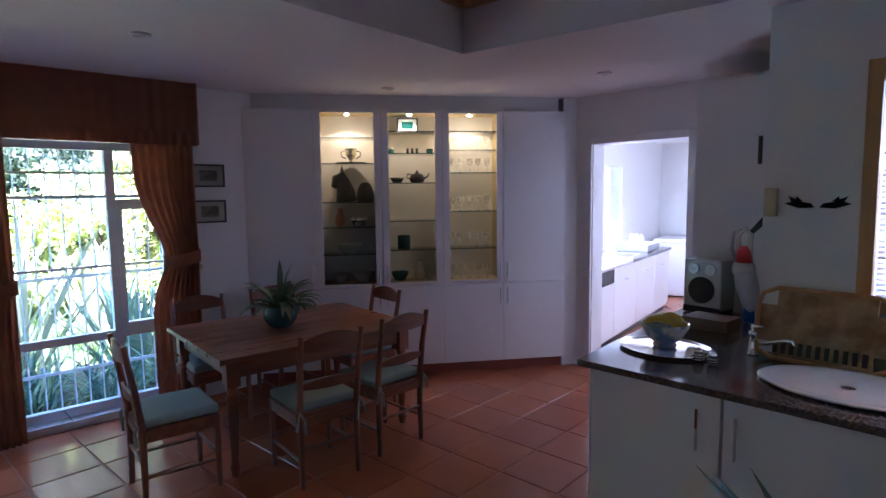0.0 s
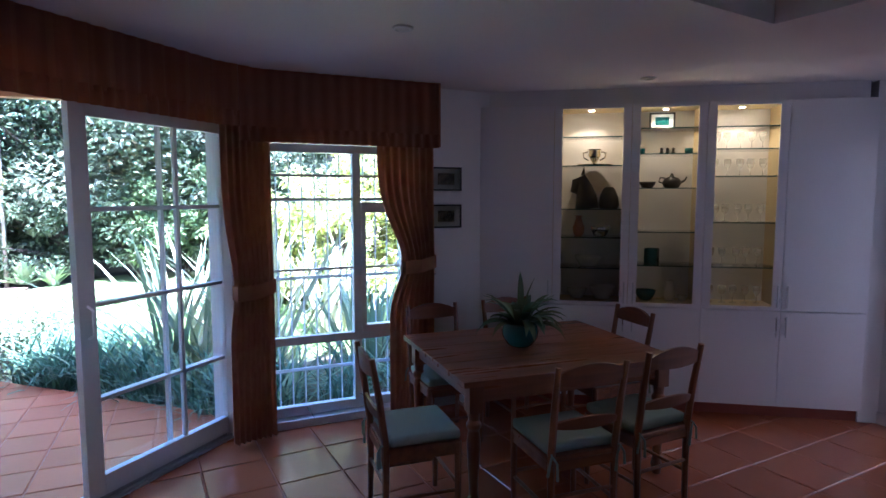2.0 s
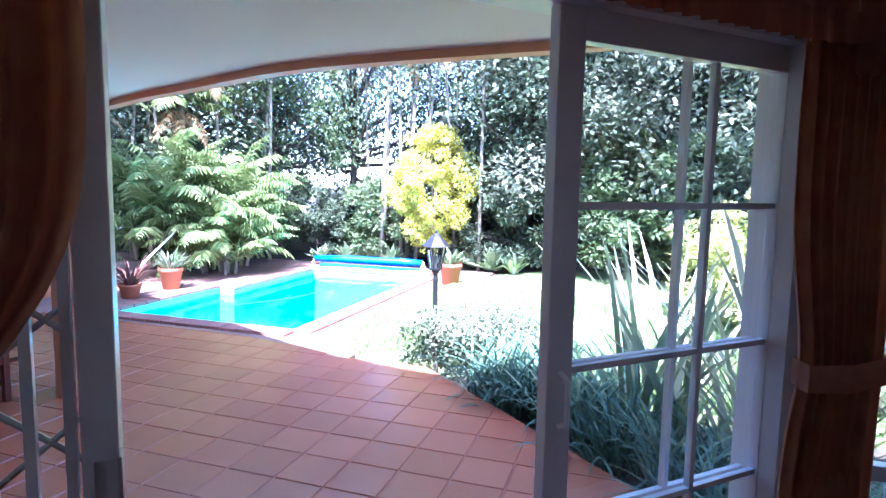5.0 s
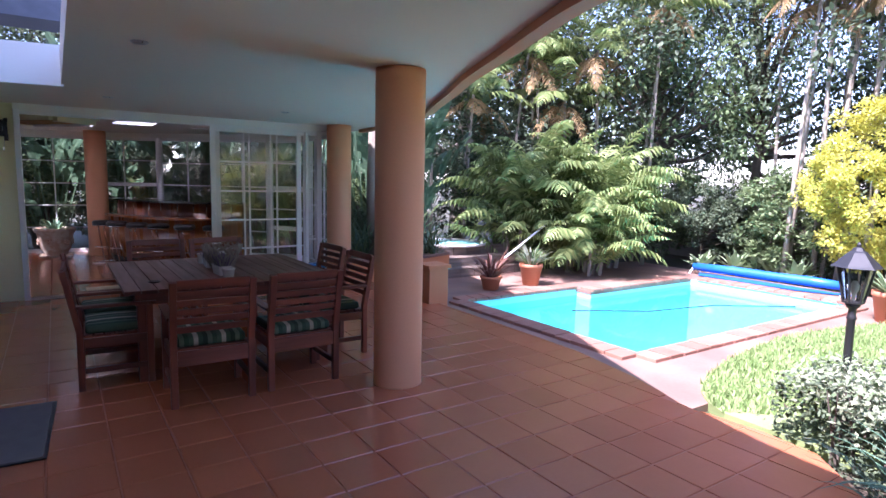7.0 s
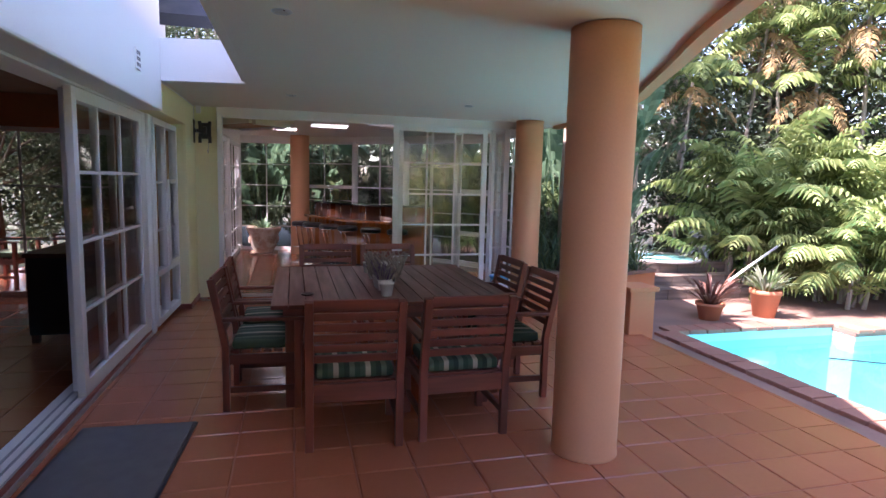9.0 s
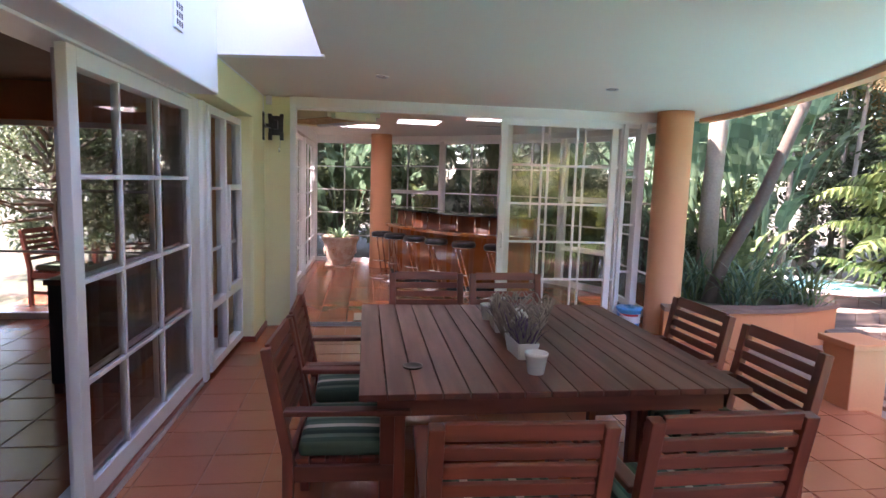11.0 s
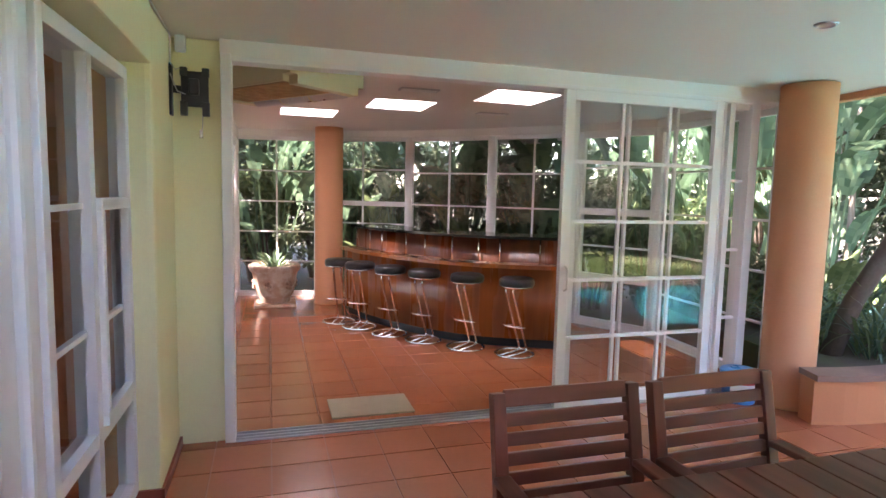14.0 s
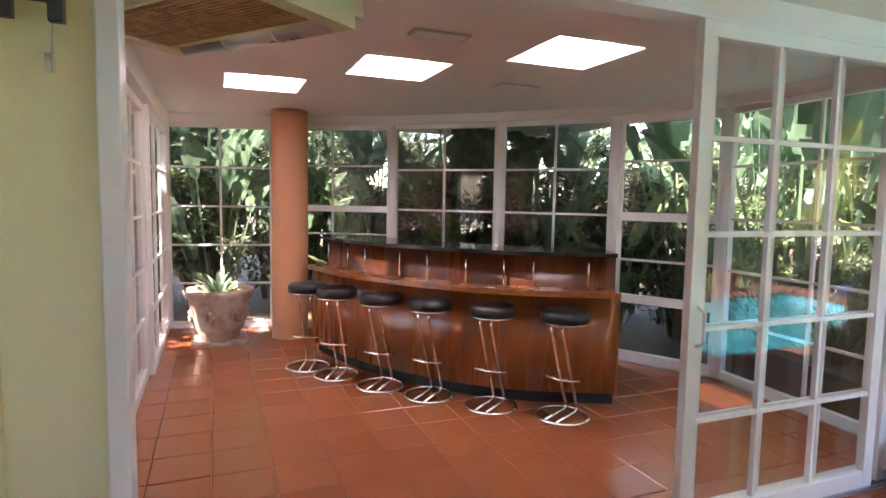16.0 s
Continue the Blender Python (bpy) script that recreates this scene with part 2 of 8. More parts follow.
M_GRASS_BASE = material("lawn_base", (0.20, 0.25, 0.09), 0.9, vary=0.25, scale=3, fine=80, bump=0.6)
M_TERRACOTTA = material("terracotta_pot", (0.42, 0.15, 0.075), 0.65, vary=0.12, scale=6, fine=70, bump=0.15)
M_STONE_POT = material("whitewashed_stone", (0.52, 0.44, 0.36), 0.8, vary=0.16, scale=9, fine=70, bump=0.4, other=(0.40, 0.26, 0.19), mix_scale=8)
M_TEAL = material("teal_glaze", (0.015, 0.085, 0.095), 0.15, vary=0.12, scale=6, fine=40, bump=0.02)
M_BLUE = material("blue_plastic", (0.016, 0.11, 0.45), 0.4, vary=0.08, scale=4, fine=60)
M_BUCKET = material("bright_blue_plastic", (0.05, 0.33, 0.72), 0.3, vary=0.04, bump=0.02)
M_PAPER = material("white_paper", (0.80, 0.80, 0.80), 0.7, vary=0.04)
M_RED = material("red_plastic", (0.55, 0.03, 0.03), 0.35, vary=0.05)
M_SILVER = material("silver_plastic", (0.42, 0.43, 0.46), 0.35, metal=0.5, vary=0.05)
M_GREY_PLASTIC = material("grey_plastic", (0.45, 0.46, 0.48), 0.4, vary=0.05)
M_CERAMIC = material("white_ceramic", (0.72, 0.70, 0.66), 0.2, vary=0.05, bump=0.0)
M_CERAMIC_BLUE = material("painted_ceramic", (0.62, 0.60, 0.55), 0.2, vary=0.06, bump=0.0, other=(0.18, 0.25, 0.42), mix_scale=14)
M_BANANA = material("banana_skin", (0.62, 0.42, 0.05), 0.5, vary=0.12, scale=30)
M_BRONZE = material("dark_bronze", (0.035, 0.03, 0.028), 0.4, vary=0.2, bump=0.1)
M_MAT = material("grey_door_mat", (0.15, 0.145, 0.14), 0.95, vary=0.2, scale=10, fine=220, bump=0.9, spec=0.1)
M_MAT_PALE = material("pale_door_mat", (0.42, 0.36, 0.27), 0.95, vary=0.12, scale=8, fine=220, bump=0.9, spec=0.1)
M_BARK = material("pale_bark", (0.28, 0.24, 0.19), 0.85, vary=0.22, scale=5, fine=40, bump=0.6)
M_BARK_DARK = material("dark_bark", (0.10, 0.08, 0.06), 0.9, vary=0.25, scale=5, fine=40, bump=0.7)
M_FROND_DRY = leaf_material("dry_frond", (0.36, 0.25, 0.12), (0.25, 0.16, 0.07), 0.7, 0.25)
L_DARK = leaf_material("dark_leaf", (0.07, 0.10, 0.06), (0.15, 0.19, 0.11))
L_MID = leaf_material("mid_leaf", (0.085, 0.135, 0.055), (0.22, 0.28, 0.13))
L_OLIVE = leaf_material("olive_leaf", (0.13, 0.15, 0.10), (0.30, 0.32, 0.23))
L_PALM = leaf_material("palm_leaf", (0.12, 0.19, 0.06), (0.36, 0.42, 0.16))
L_BANANA = leaf_material("banana_leaf", (0.075, 0.14, 0.085), (0.18, 0.28, 0.17), 0.4)
L_YELLOW = leaf_material("golden_leaf", (0.66, 0.62, 0.13), (0.50, 0.50, 0.10), 0.5, 0.3)
L_FLAX = leaf_material("flax_leaf", (0.62, 0.60, 0.40), (0.26, 0.30, 0.16), 0.45, 0.2)
L_FLAX_DARK = leaf_material("green_flax_leaf", (0.16, 0.24, 0.15), (0.34, 0.40, 0.24), 0.45, 0.2)
L_STRAP = leaf_material("strap_leaf", (0.06, 0.125, 0.075), (0.15, 0.25, 0.16), 0.35, 0.2)
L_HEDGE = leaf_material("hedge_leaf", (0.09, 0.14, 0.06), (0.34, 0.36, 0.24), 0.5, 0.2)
L_AGAVE = leaf_material("agave_leaf", (0.22, 0.30, 0.16), (0.32, 0.40, 0.22), 0.5, 0.15)
L_RED = leaf_material("bronze_leaf", (0.10, 0.045, 0.04), (0.19, 0.09, 0.06), 0.45, 0.2)
L_GRASS = leaf_material("grass_blade", (0.16, 0.26, 0.08), (0.32, 0.40, 0.17), 0.6, 0.3)
L_LAVENDER = leaf_material("grey_twig", (0.20, 0.17, 0.15), (0.30, 0.27, 0.24), 0.8, 0.1)
L_PURPLE = leaf_material("purple_bloom", (0.10, 0.06, 0.14), (0.16, 0.10, 0.20), 0.7, 0.1)


# ---- mesh helpers ----
def link_mesh(name, bm, mat, smooth=False):
    me = bpy.data.meshes.new(name)
    bm.to_mesh(me)
    bm.free()
    me.materials.append(mat)
    if smooth:
        for p in me.polygons:
            p.use_smooth = True
    return new(name, me)


def part(name, bm, mat, parent, label="", smooth=False):
    """One mesh under a thing or a part; coordinates are those of the thing."""
    ob = link_mesh(name, bm, mat, smooth)
    ob.parent = parent
    if label:
        ob["label"] = label
    return ob


def share(name, me, parent, m=None, label=""):
    """Another part on the same mesh."""
    ob = new(name, me)
    ob.parent = parent
    if m is not None:
        ob.matrix_basis = m
    if label:
        ob["label"] = label
    return ob


def thing(name, label, category, m=None, group="", kind=""):
    """An Empty at the base of a thing."""
    ob = new(name)
    ob.empty_display_size = 0.1
    if m is not None:
        ob.matrix_basis = m
    return tagged(ob, label, category, group, kind)


def structure(name, bm, mat, label="", category="", smooth=False):
    return tagged(link_mesh(name, bm, mat, smooth), label, category, kind="structure")


def box(bm, x0, x1, y0, y1, z0, z1, m=None, bev=0.0):
    """A box, with edges rounded if bev is given."""
    mat = Matrix.Translation(((x0 + x1) / 2, (y0 + y1) / 2, (z0 + z1) / 2)) @ Matrix.Diagonal((abs(x1 - x0), abs(y1 - y0), abs(z1 - z0), 1))
    r = bmesh.ops.create_cube(bm, size=1, matrix=mat)
    if bev:
        es = list({e for v in r["verts"] for e in v.link_edges})
        g = bmesh.ops.bevel(bm, geom=es, offset=bev, segments=2, profile=0.6, affect='EDGES')
        vs = list({v for f in g["faces"] for v in f.verts} | {v for v in r["verts"] if v.is_valid})
    else:
        vs = r["verts"]
    if m is not None:
        bmesh.ops.transform(bm, matrix=m, verts=vs)
    return bm


def cyl(bm, p0, p1, r0, r1=None, n=14, caps=True):
    """A round bar or cone from p0 to p1."""
    p0, p1 = Vector(p0), Vector(p1)
    r1 = r0 if r1 is None else r1
    d = p1 - p0
    m = Matrix.Translation((p0 + p1) / 2) @ d.to_track_quat('Z', 'Y').to_matrix().to_4x4()
    bmesh.ops.create_cone(bm, cap_ends=caps, segments=n, radius1=r0, radius2=r1, depth=d.length, matrix=m)
    return bm


def lathe(bm, profile, n=24, at=(0, 0, 0)):
    """A turned body from (radius, height) pairs."""
    rings = []
    for r, z in profile:
        rings.append([bm.verts.new((at[0] + r * math.cos(2 * math.pi * i / n), at[1] + r * math.sin(2 * math.pi * i / n), at[2] + z)) for i in range(n)])
    for a, b in zip(rings, rings[1:]):
        for i in range(n):
            bm.faces.new((a[i], a[(i + 1) % n], b[(i + 1) % n], b[i]))
    bm.faces.new(rings[0][::-1])
    bm.faces.new(rings[-1])
    return bm


def tube(bm, pts, r, n=10):
    """A bent bar through points; r is one radius or one for each point."""
    pts = [Vector(p) for p in pts]
    rs = r if isinstance(r, (list, tuple)) else [r] * len(pts)
    rings = []
    side = None
    for i, p in enumerate(pts):
        d = (pts[min(i + 1, len(pts) - 1)] - pts[max(i - 1, 0)]).normalized()
        if side is None:
            side = d.orthogonal().normalized()
        side = (side - d * side.dot(d)).normalized()
        up = d.cross(side)
        rings.append([bm.verts.new(p + (side * math.cos(2 * math.pi * k / n) + up * math.sin(2 * math.pi * k / n)) * rs[i]) for k in range(n)])
    for a, b in zip(rings, rings[1:]):
        for k in range(n):
            bm.faces.new((a[k], a[(k + 1) % n], b[(k + 1) % n], b[k]))
    bm.faces.new(rings[0][::-1])
    bm.faces.new(rings[-1])
    return bm


def prism(bm, pts, z0, z1):
    """A flat polygon raised from z0 to z1."""
    lo = [bm.verts.new((x, y, z0)) for x, y in pts]
    hi = [bm.verts.new((x, y, z1)) for x, y in pts]
    bm.faces.new(lo[::-1])
    bm.faces.new(hi)
    k = len(pts)
    for i in range(k):
        bm.faces.new((lo[i], lo[(i + 1) % k], hi[(i + 1) % k], hi[i]))
    bmesh.ops.recalc_face_normals(bm, faces=bm.faces[:])
    return bm


def strip(bm, pts, thick, z0, z1):
    """An upright band of that thickness along a line of points on the plan."""
    pts = [Vector((x, y, 0)) for x, y in pts]
    a, b = [], []
    for i, p in enumerate(pts):
        d = (pts[min(i + 1, len(pts) - 1)] - pts[max(i - 1, 0)]).normalized()
        nrm = Vector((-d.y, d.x, 0)) * thick / 2
        a.append((p.x + nrm.x, p.y + nrm.y))
        b.append((p.x - nrm.x, p.y - nrm.y))
    return prism(bm, a + b[::-1], z0, z1)


def along(p0, p1):
    """A frame on the plan: x along p0 to p1, y to its left, z up, and the length."""
    a, b = Vector((*p0, 0)), Vector((*p1, 0))
    d = b - a
    return Matrix.Translation(a) @ Matrix.Rotation(math.atan2(d.y, d.x), 4, 'Z'), d.length


def wall(name, p0, p1, z1, openings=(), thick=0.2, mat=None, z0=0.0, label=""):
    """A wall whose room face runs from p0 to p1; its thickness lies to the left. Openings: (s0, s1, z0, z1)."""
    m, ln = along(p0, p1)
    bm = bmesh.new()
    s = 0.0
    for a, b, lo, hi in sorted(openings):
        if a > s:
            box(bm, s, a, 0, thick, z0, z1, m)
        if lo > z0:
            box(bm, a, b, 0, thick, z0, lo, m)
        if hi < z1:
            box(bm, a, b, 0, thick, hi, z1, m)
        s = b
    if s < ln:
        box(bm, s, ln, 0, thick, z0, z1, m)
    return structure(name, bm, mat or M_WALL, label or "white painted plaster wall", "wall")


def glazing(name, p0, p1, z0, z1, cols, rows, label, category, depth=0.06, frame_w=0.06, bar=0.022, offset=0.0, handle=None, mat=None, rails=(), posts=()):
    """A framed pane field from p0 to p1 on the plan, with glazing bars; rails and posts are heavier bars at given places."""
    m, ln = along(p0, p1)
    root = thing(name, label, category, m @ Matrix.Translation((0, offset, 0)), kind="structure")
    mat = mat or M_ALU
    bm = bmesh.new()
    h = depth / 2
    box(bm, 0, frame_w, -h, h, z0, z1, bev=0.004)
    box(bm, ln - frame_w, ln, -h, h, z0, z1, bev=0.004)
    box(bm, frame_w, ln - frame_w, -h, h, z0, z0 + frame_w * 1.2, bev=0.004)
    box(bm, frame_w, ln - frame_w, -h, h, z1 - frame_w, z1, bev=0.004)
    for s in posts:
        box(bm, s - frame_w / 2, s + frame_w / 2, -h, h, z0 + frame_w, z1 - frame_w)
    for z in rails:
        box(bm, frame_w, ln - frame_w, -h + 0.003, h - 0.003, z - frame_w / 2, z + frame_w / 2)
    part("window_frame", bm, mat, root)
    xs = [frame_w + (ln - 2 * frame_w) * i / cols for i in range(cols + 1)] if isinstance(cols, int) else [frame_w, *cols, ln - frame_w]
    zs = [z0 + frame_w * 1.2 + (z1 - z0 - frame_w * 2.2) * i / rows for i in range(rows + 1)] if isinstance(rows, int) else [z0 + frame_w * 1.2, *rows, z1 - frame_w]
    for x in xs[1:-1]:
        bm = bmesh.new()
        box(bm, x - bar / 2, x + bar / 2, -0.014, 0.014, zs[0], zs[-1])
        part("glazing_bar", bm, mat, root)
    for z in zs[1:-1]:
        bm = bmesh.new()
        box(bm, xs[0], xs[-1], -0.012, 0.012, z - bar / 2, z + bar / 2)
        part("glazing_bar", bm, mat, root)
    for a, b in zip(xs, xs[1:]):
        for c, d in zip(zs, zs[1:]):
            bm = bmesh.new()
            bm.faces.new([bm.verts.new(v) for v in ((a, 0, c), (b, 0, c), (b, 0, d), (a, 0, d))])
            ob = part("pane", bm, M_PANE, root)
            ob.visible_shadow = False
    if handle is not None:
        x, z, side = handle
        bm = bmesh.new()
        tube(bm, [(x, side * 0.03, z - 0.09), (x, side * 0.07, z - 0.07), (x, side * 0.07, z + 0.07), (x, side * 0.03, z + 0.09)], 0.009, 8)
        part("handle", bm, M_ALU, root, "white pull handle")
    return root


TILE_MESH = {}


def tile_mesh(size, gap, thick, mat):
    """One tile with softly rounded upper edges."""
    key = (size, gap, mat.name)
    if key not in TILE_MESH:
        bm = bmesh.new()
        h, e = (size - gap) / 2, 0.005
        lo = [bm.verts.new((x * h, y * h, 0)) for x, y in ((-1, -1), (1, -1), (1, 1), (-1, 1))]
        md = [bm.verts.new((x * h, y * h, thick - e)) for x, y in ((-1, -1), (1, -1), (1, 1), (-1, 1))]
        hi = [bm.verts.new((x * (h - e), y * (h - e), thick)) for x, y in ((-1, -1), (1, -1), (1, 1), (-1, 1))]
        bm.faces.new(hi)
        for a, b in ((lo, md), (md, hi)):
            for i in range(4):
                bm.faces.new((a[i], a[(i + 1) % 4], b[(i + 1) % 4], b[i]))
        me = bpy.data.meshes.new("tile")
        bm.to_mesh(me)
        bm.free()
        me.materials.append(mat)
        TILE_MESH[key] = me
    return TILE_MESH[key]


def inside(poly, x, y):
    c = False
    for (x0, y0), (x1, y1) in zip(poly, poly[1:] + poly[:1]):
        if (y0 > y) != (y1 > y) and x < (x1 - x0) * (y - y0) / (y1 - y0) + x0:
            c = not c
    return c


def tiled_floor(parent, poly, z, size, angle, origin, mat, mat_rest, near, gap=0.009, limit=290, seed=1):
    """Tiles laid over a polygon: those within the near stretch are pieces, the rest one joined field. Tiles at the rim are cut to it."""
    rnd = random.Random(seed)
    rot = Matrix.Rotation(radians(angle), 4, 'Z')
    inv = rot.inverted()
    loc = [inv @ Vector((x - origin[0], y - origin[1], 0)) for x, y in poly]
    i0, i1 = math.floor(min(p.x for p in loc) / size), math.ceil(max(p.x for p in loc) / size)
    j0, j1 = math.floor(min(p.y for p in loc) / size), math.ceil(max(p.y for p in loc) / size)
    lp = [(p.x, p.y) for p in loc]
    me = tile_mesh(size, gap, 0.012, mat)
    verts, faces, made = [], [], 0
    for i in range(i0, i1):
        for j in range(j0, j1):
            cx, cy = (i + 0.5) * size, (j + 0.5) * size
            h = (size - gap) / 2
            corners = [(cx - h, cy - h), (cx + h, cy - h), (cx + h, cy + h), (cx - h, cy + h)]
            n_in = sum(inside(lp, *c) for c in corners)
            if n_in == 0 and not inside(lp, cx, cy):
                continue
            w = rot @ Vector((cx, cy, 0)) + Vector((*origin, 0))
            if n_in == 4 and made < limit and near(w.x, w.y):
                share("tile", me, parent, Matrix.Translation((w.x, w.y, z - 0.012 + rnd.uniform(-0.0008, 0.0008))) @ rot)
                made += 1
                continue
            pts = corners if n_in == 4 else clip_poly(corners, lp)
            if len(pts) < 3:
                continue
            k = len(verts)
            dz = rnd.uniform(-0.0008, 0.0008)
            for zz in (z - 0.012, z + dz):
                for x, y in pts:
                    v = rot @ Vector((x, y, 0))
                    verts.append((v.x + origin[0], v.y + origin[1], zz))
            q = len(pts)
            faces.append(tuple(range(k + q, k + 2 * q)))
            for a in range(q):
                b = (a + 1) % q
                faces.append((k + a, k + b, k + q + b, k + q + a))
    if verts:
        rest = bpy.data.meshes.new("tile_field")
        rest.from_pydata(verts, [], faces)
        rest.materials.append(mat_rest)
        ob = new("tile_field", rest)
        ob.parent = parent
        ob["kind"] = "stuff"


def clip_poly(sub, clip):
    """The part of a small convex polygon that lies in a larger one, edge by edge where the rim is convex nearby."""
    area = sum(x0 * y1 - x1 * y0 for (x0, y0), (x1, y1) in zip(clip, clip[1:] + clip[:1]))
    cl = clip if area > 0 else clip[::-1]
    out = list(sub)
    cx, cy = sum(p[0] for p in sub) / len(sub), sum(p[1] for p in sub) / len(sub)
    for (x0, y0), (x1, y1) in zip(cl, cl[1:] + cl[:1]):
        dx, dy = x1 - x0, y1 - y0
        t = ((cx - x0) * dx + (cy - y0) * dy) / (dx * dx + dy * dy)
        if t < -0.15 or t > 1.15 or math.hypot(cx - x0 - t * dx, cy - y0 - t * dy) > 0.5:
            continue
        res = []
        for a, b in zip(out, out[1:] + out[:1]):
            sa = dx * (a[1] - y0) - dy * (a[0] - x0)
            sb = dx * (b[1] - y0) - dy * (b[0] - x0)
            if sa >= 0:
                res.append(a)
            if (sa >= 0) != (sb >= 0):
                f = sa / (sa - sb)
                res.append((a[0] + f * (b[0] - a[0]), a[1] + f * (b[1] - a[1])))
        out = res
        if len(out) < 3:
            return []
    return out

# ---- the large structure ----
CEIL = 2.60      # dining room
SLAB = 2.48      # patio and bar room
WIN_X = -3.73    # window wall of the dining room
DIAG0, DIAG1 = (-3.73, 0.80), (-1.65, -1.38)
HOUSE_X = -1.66  # long house wall on the patio
BAR_Y = -9.11    # opening of the bar room

# dining room walls (room face given; thickness lies outward)
wall("wall_west", (WIN_X, 0.80), (WIN_X, 2.86), 3.1, [(0.20, 1.34, 0.06, 2.14)], 0.22, M_WALL_DIN)
wall("wall_diagonal", DIAG1, DIAG0, 3.1, [(0.45, 3.012, 0.0, 2.31)], 0.20, M_WALL_DIN)
wall("wall_behind_cabinet", (-4.16, 2.76), (-2.30, 5.56), 3.1, [], 0.15, M_WALL_DIN)
wall("wall_north", (-2.36, 5.36), (0.20, 5.36), 3.1, [(0.48, 1.39, 0.0, 2.15)], 0.18, M_WALL_DIN)
wall("wall_sink", (0.15, 3.75), (3.30, 3.75), 3.1, [(0.47, 1.45, 1.22, 2.20)], 0.18, M_WALL_DIN)
wall("wall_pier", (0.20, 5.36), (0.20, 3.93), 3.1, [], 0.15, M_WALL_DIN)
wall("wall_east", (3.30, 3.93), (3.30, -1.58), 3.1, [], 0.2, M_WALL_DIN)
wall("wall_south", (3.50, -1.38), (-1.65, -1.38), 3.1, [], 0.2, M_WALL_DIN)

# dining ceiling with its sunk coffer
CU, CV, CC = Vector((0.989, 0.145)), Vector((0.145, -0.989)), Vector((-1.49, 3.26))


def coffer_corner(a, b):
    p = CC + CU * a + CV * b
    return (p.x, p.y)


bm = bmesh.new()
outer = [(-4.0, 6.0), (3.6, 6.0), (3.6, -1.6), (-1.85, -1.55), (-3.95, 0.7)]
hole = [coffer_corner(0, 0), coffer_corner(0, 2.5), coffer_corner(3.1, 2.5), coffer_corner(3.1, 0)]
ov = [bm.verts.new((x, y, CEIL)) for x, y in outer]
hv = [bm.verts.new((x, y, CEIL)) for x, y in hole]
up = [bm.verts.new((x, y, CEIL + 0.32)) for x, y in hole]
for f in ((ov[0], hv[0], hv[3], ov[1]), (ov[1], hv[3], hv[2], ov[2]), (ov[2], hv[2], hv[1], ov[3]), (ov[3], hv[1], ov[4]), (ov[4], hv[1], hv[0]), (ov[4], hv[0], ov[0])):
    bm.faces.new(f)
for i in range(4):
    bm.faces.new((hv[i], hv[(i + 1) % 4], up[(i + 1) % 4], up[i]))
bm.faces.new(up)
roof = [bm.verts.new((x, y, 3.1)) for x, y in outer]
bm.faces.new(roof)
for i in range(5):
    bm.faces.new((ov[i], ov[(i + 1) % 5], roof[(i + 1) % 5], roof[i]))
bmesh.ops.recalc_face_normals(bm, faces=bm.faces[:])
structure("ceiling_dining", bm, M_CEIL_DIN, "white painted dining ceiling with a sunk coffer", "ceiling")
bm = bmesh.new()
strip(bm, [coffer_corner(0.03, 0.03), coffer_corner(0.03, 2.47), coffer_corner(3.07, 2.47), coffer_corner(3.07, 0.03), coffer_corner(0.03, 0.03)], 0.05, CEIL + 0.27, CEIL + 0.315)
structure("trim_coffer", bm, M_WOOD_FRAME, "thin timber trim inside the ceiling coffer", "trim")

# floors: slabs with grout colour under the tiles
bm = bmesh.new()
prism(bm, [(-3.95, 0.75), (-1.80, -1.48), (3.5, -1.48), (3.5, 6.0), (-4.2, 6.0), (-4.2, 2.6), (-3.95, 2.6)], -0.2, -0.006)
floor_dining = structure("floor_dining", bm, M_GROUT, "glossy terracotta tile floor of the dining room", "floor")
bm = bmesh.new()
PATIO = [(-1.62, -1.45), (-3.86, 0.80), (-4.35, 0.62), (-5.5, -0.64), (-6.36, -1.60), (-6.40, -1.95), (-6.36, -2.5), (-6.55, -3.1), (-6.70, -3.9), (-6.72, -4.6), (-6.72, -6.3), (-6.72, -9.1), (-1.62, -9.1), (-1.62, -1.46)]
prism(bm, PATIO, -0.22, -0.006)
floor_patio = structure("floor_patio", bm, M_GROUT, "weathered terracotta tile floor of the covered patio", "floor")
BARROOM = [(-1.84, -9.10), (-6.55, -9.10), (-6.70, -10.9), (-6.15, -11.85), (-5.32, -12.78), (-4.38, -13.62), (-3.5, -14.15), (-1.84, -14.55)]
bm = bmesh.new()
prism(bm, BARROOM, -0.22, -0.006)
floor_bar = structure("floor_bar", bm, M_GROUT, "polished terracotta tile floor of the bar room", "floor")
bm = bmesh.new()
prism(bm, [(-1.62, -1.6), (5.2, -1.6), (5.2, -9.6), (-1.62, -9.6)], -0.2, -0.006)
floor_living = structure("floor_living", bm, M_GROUT, "terracotta tile floor of the living room", "floor")
bm = bmesh.new()
prism(bm, [(-4.5, 5.55), (0.6, 5.55), (0.6, 11.2), (-4.5, 11.2)], -0.2, -0.004)
floor_kitchen = structure("floor_kitchen", bm, material("kitchen_tile", (0.42, 0.16, 0.08), 0.3, vary=0.12, scale=5, fine=40), "terracotta floor of the kitchen", "floor")

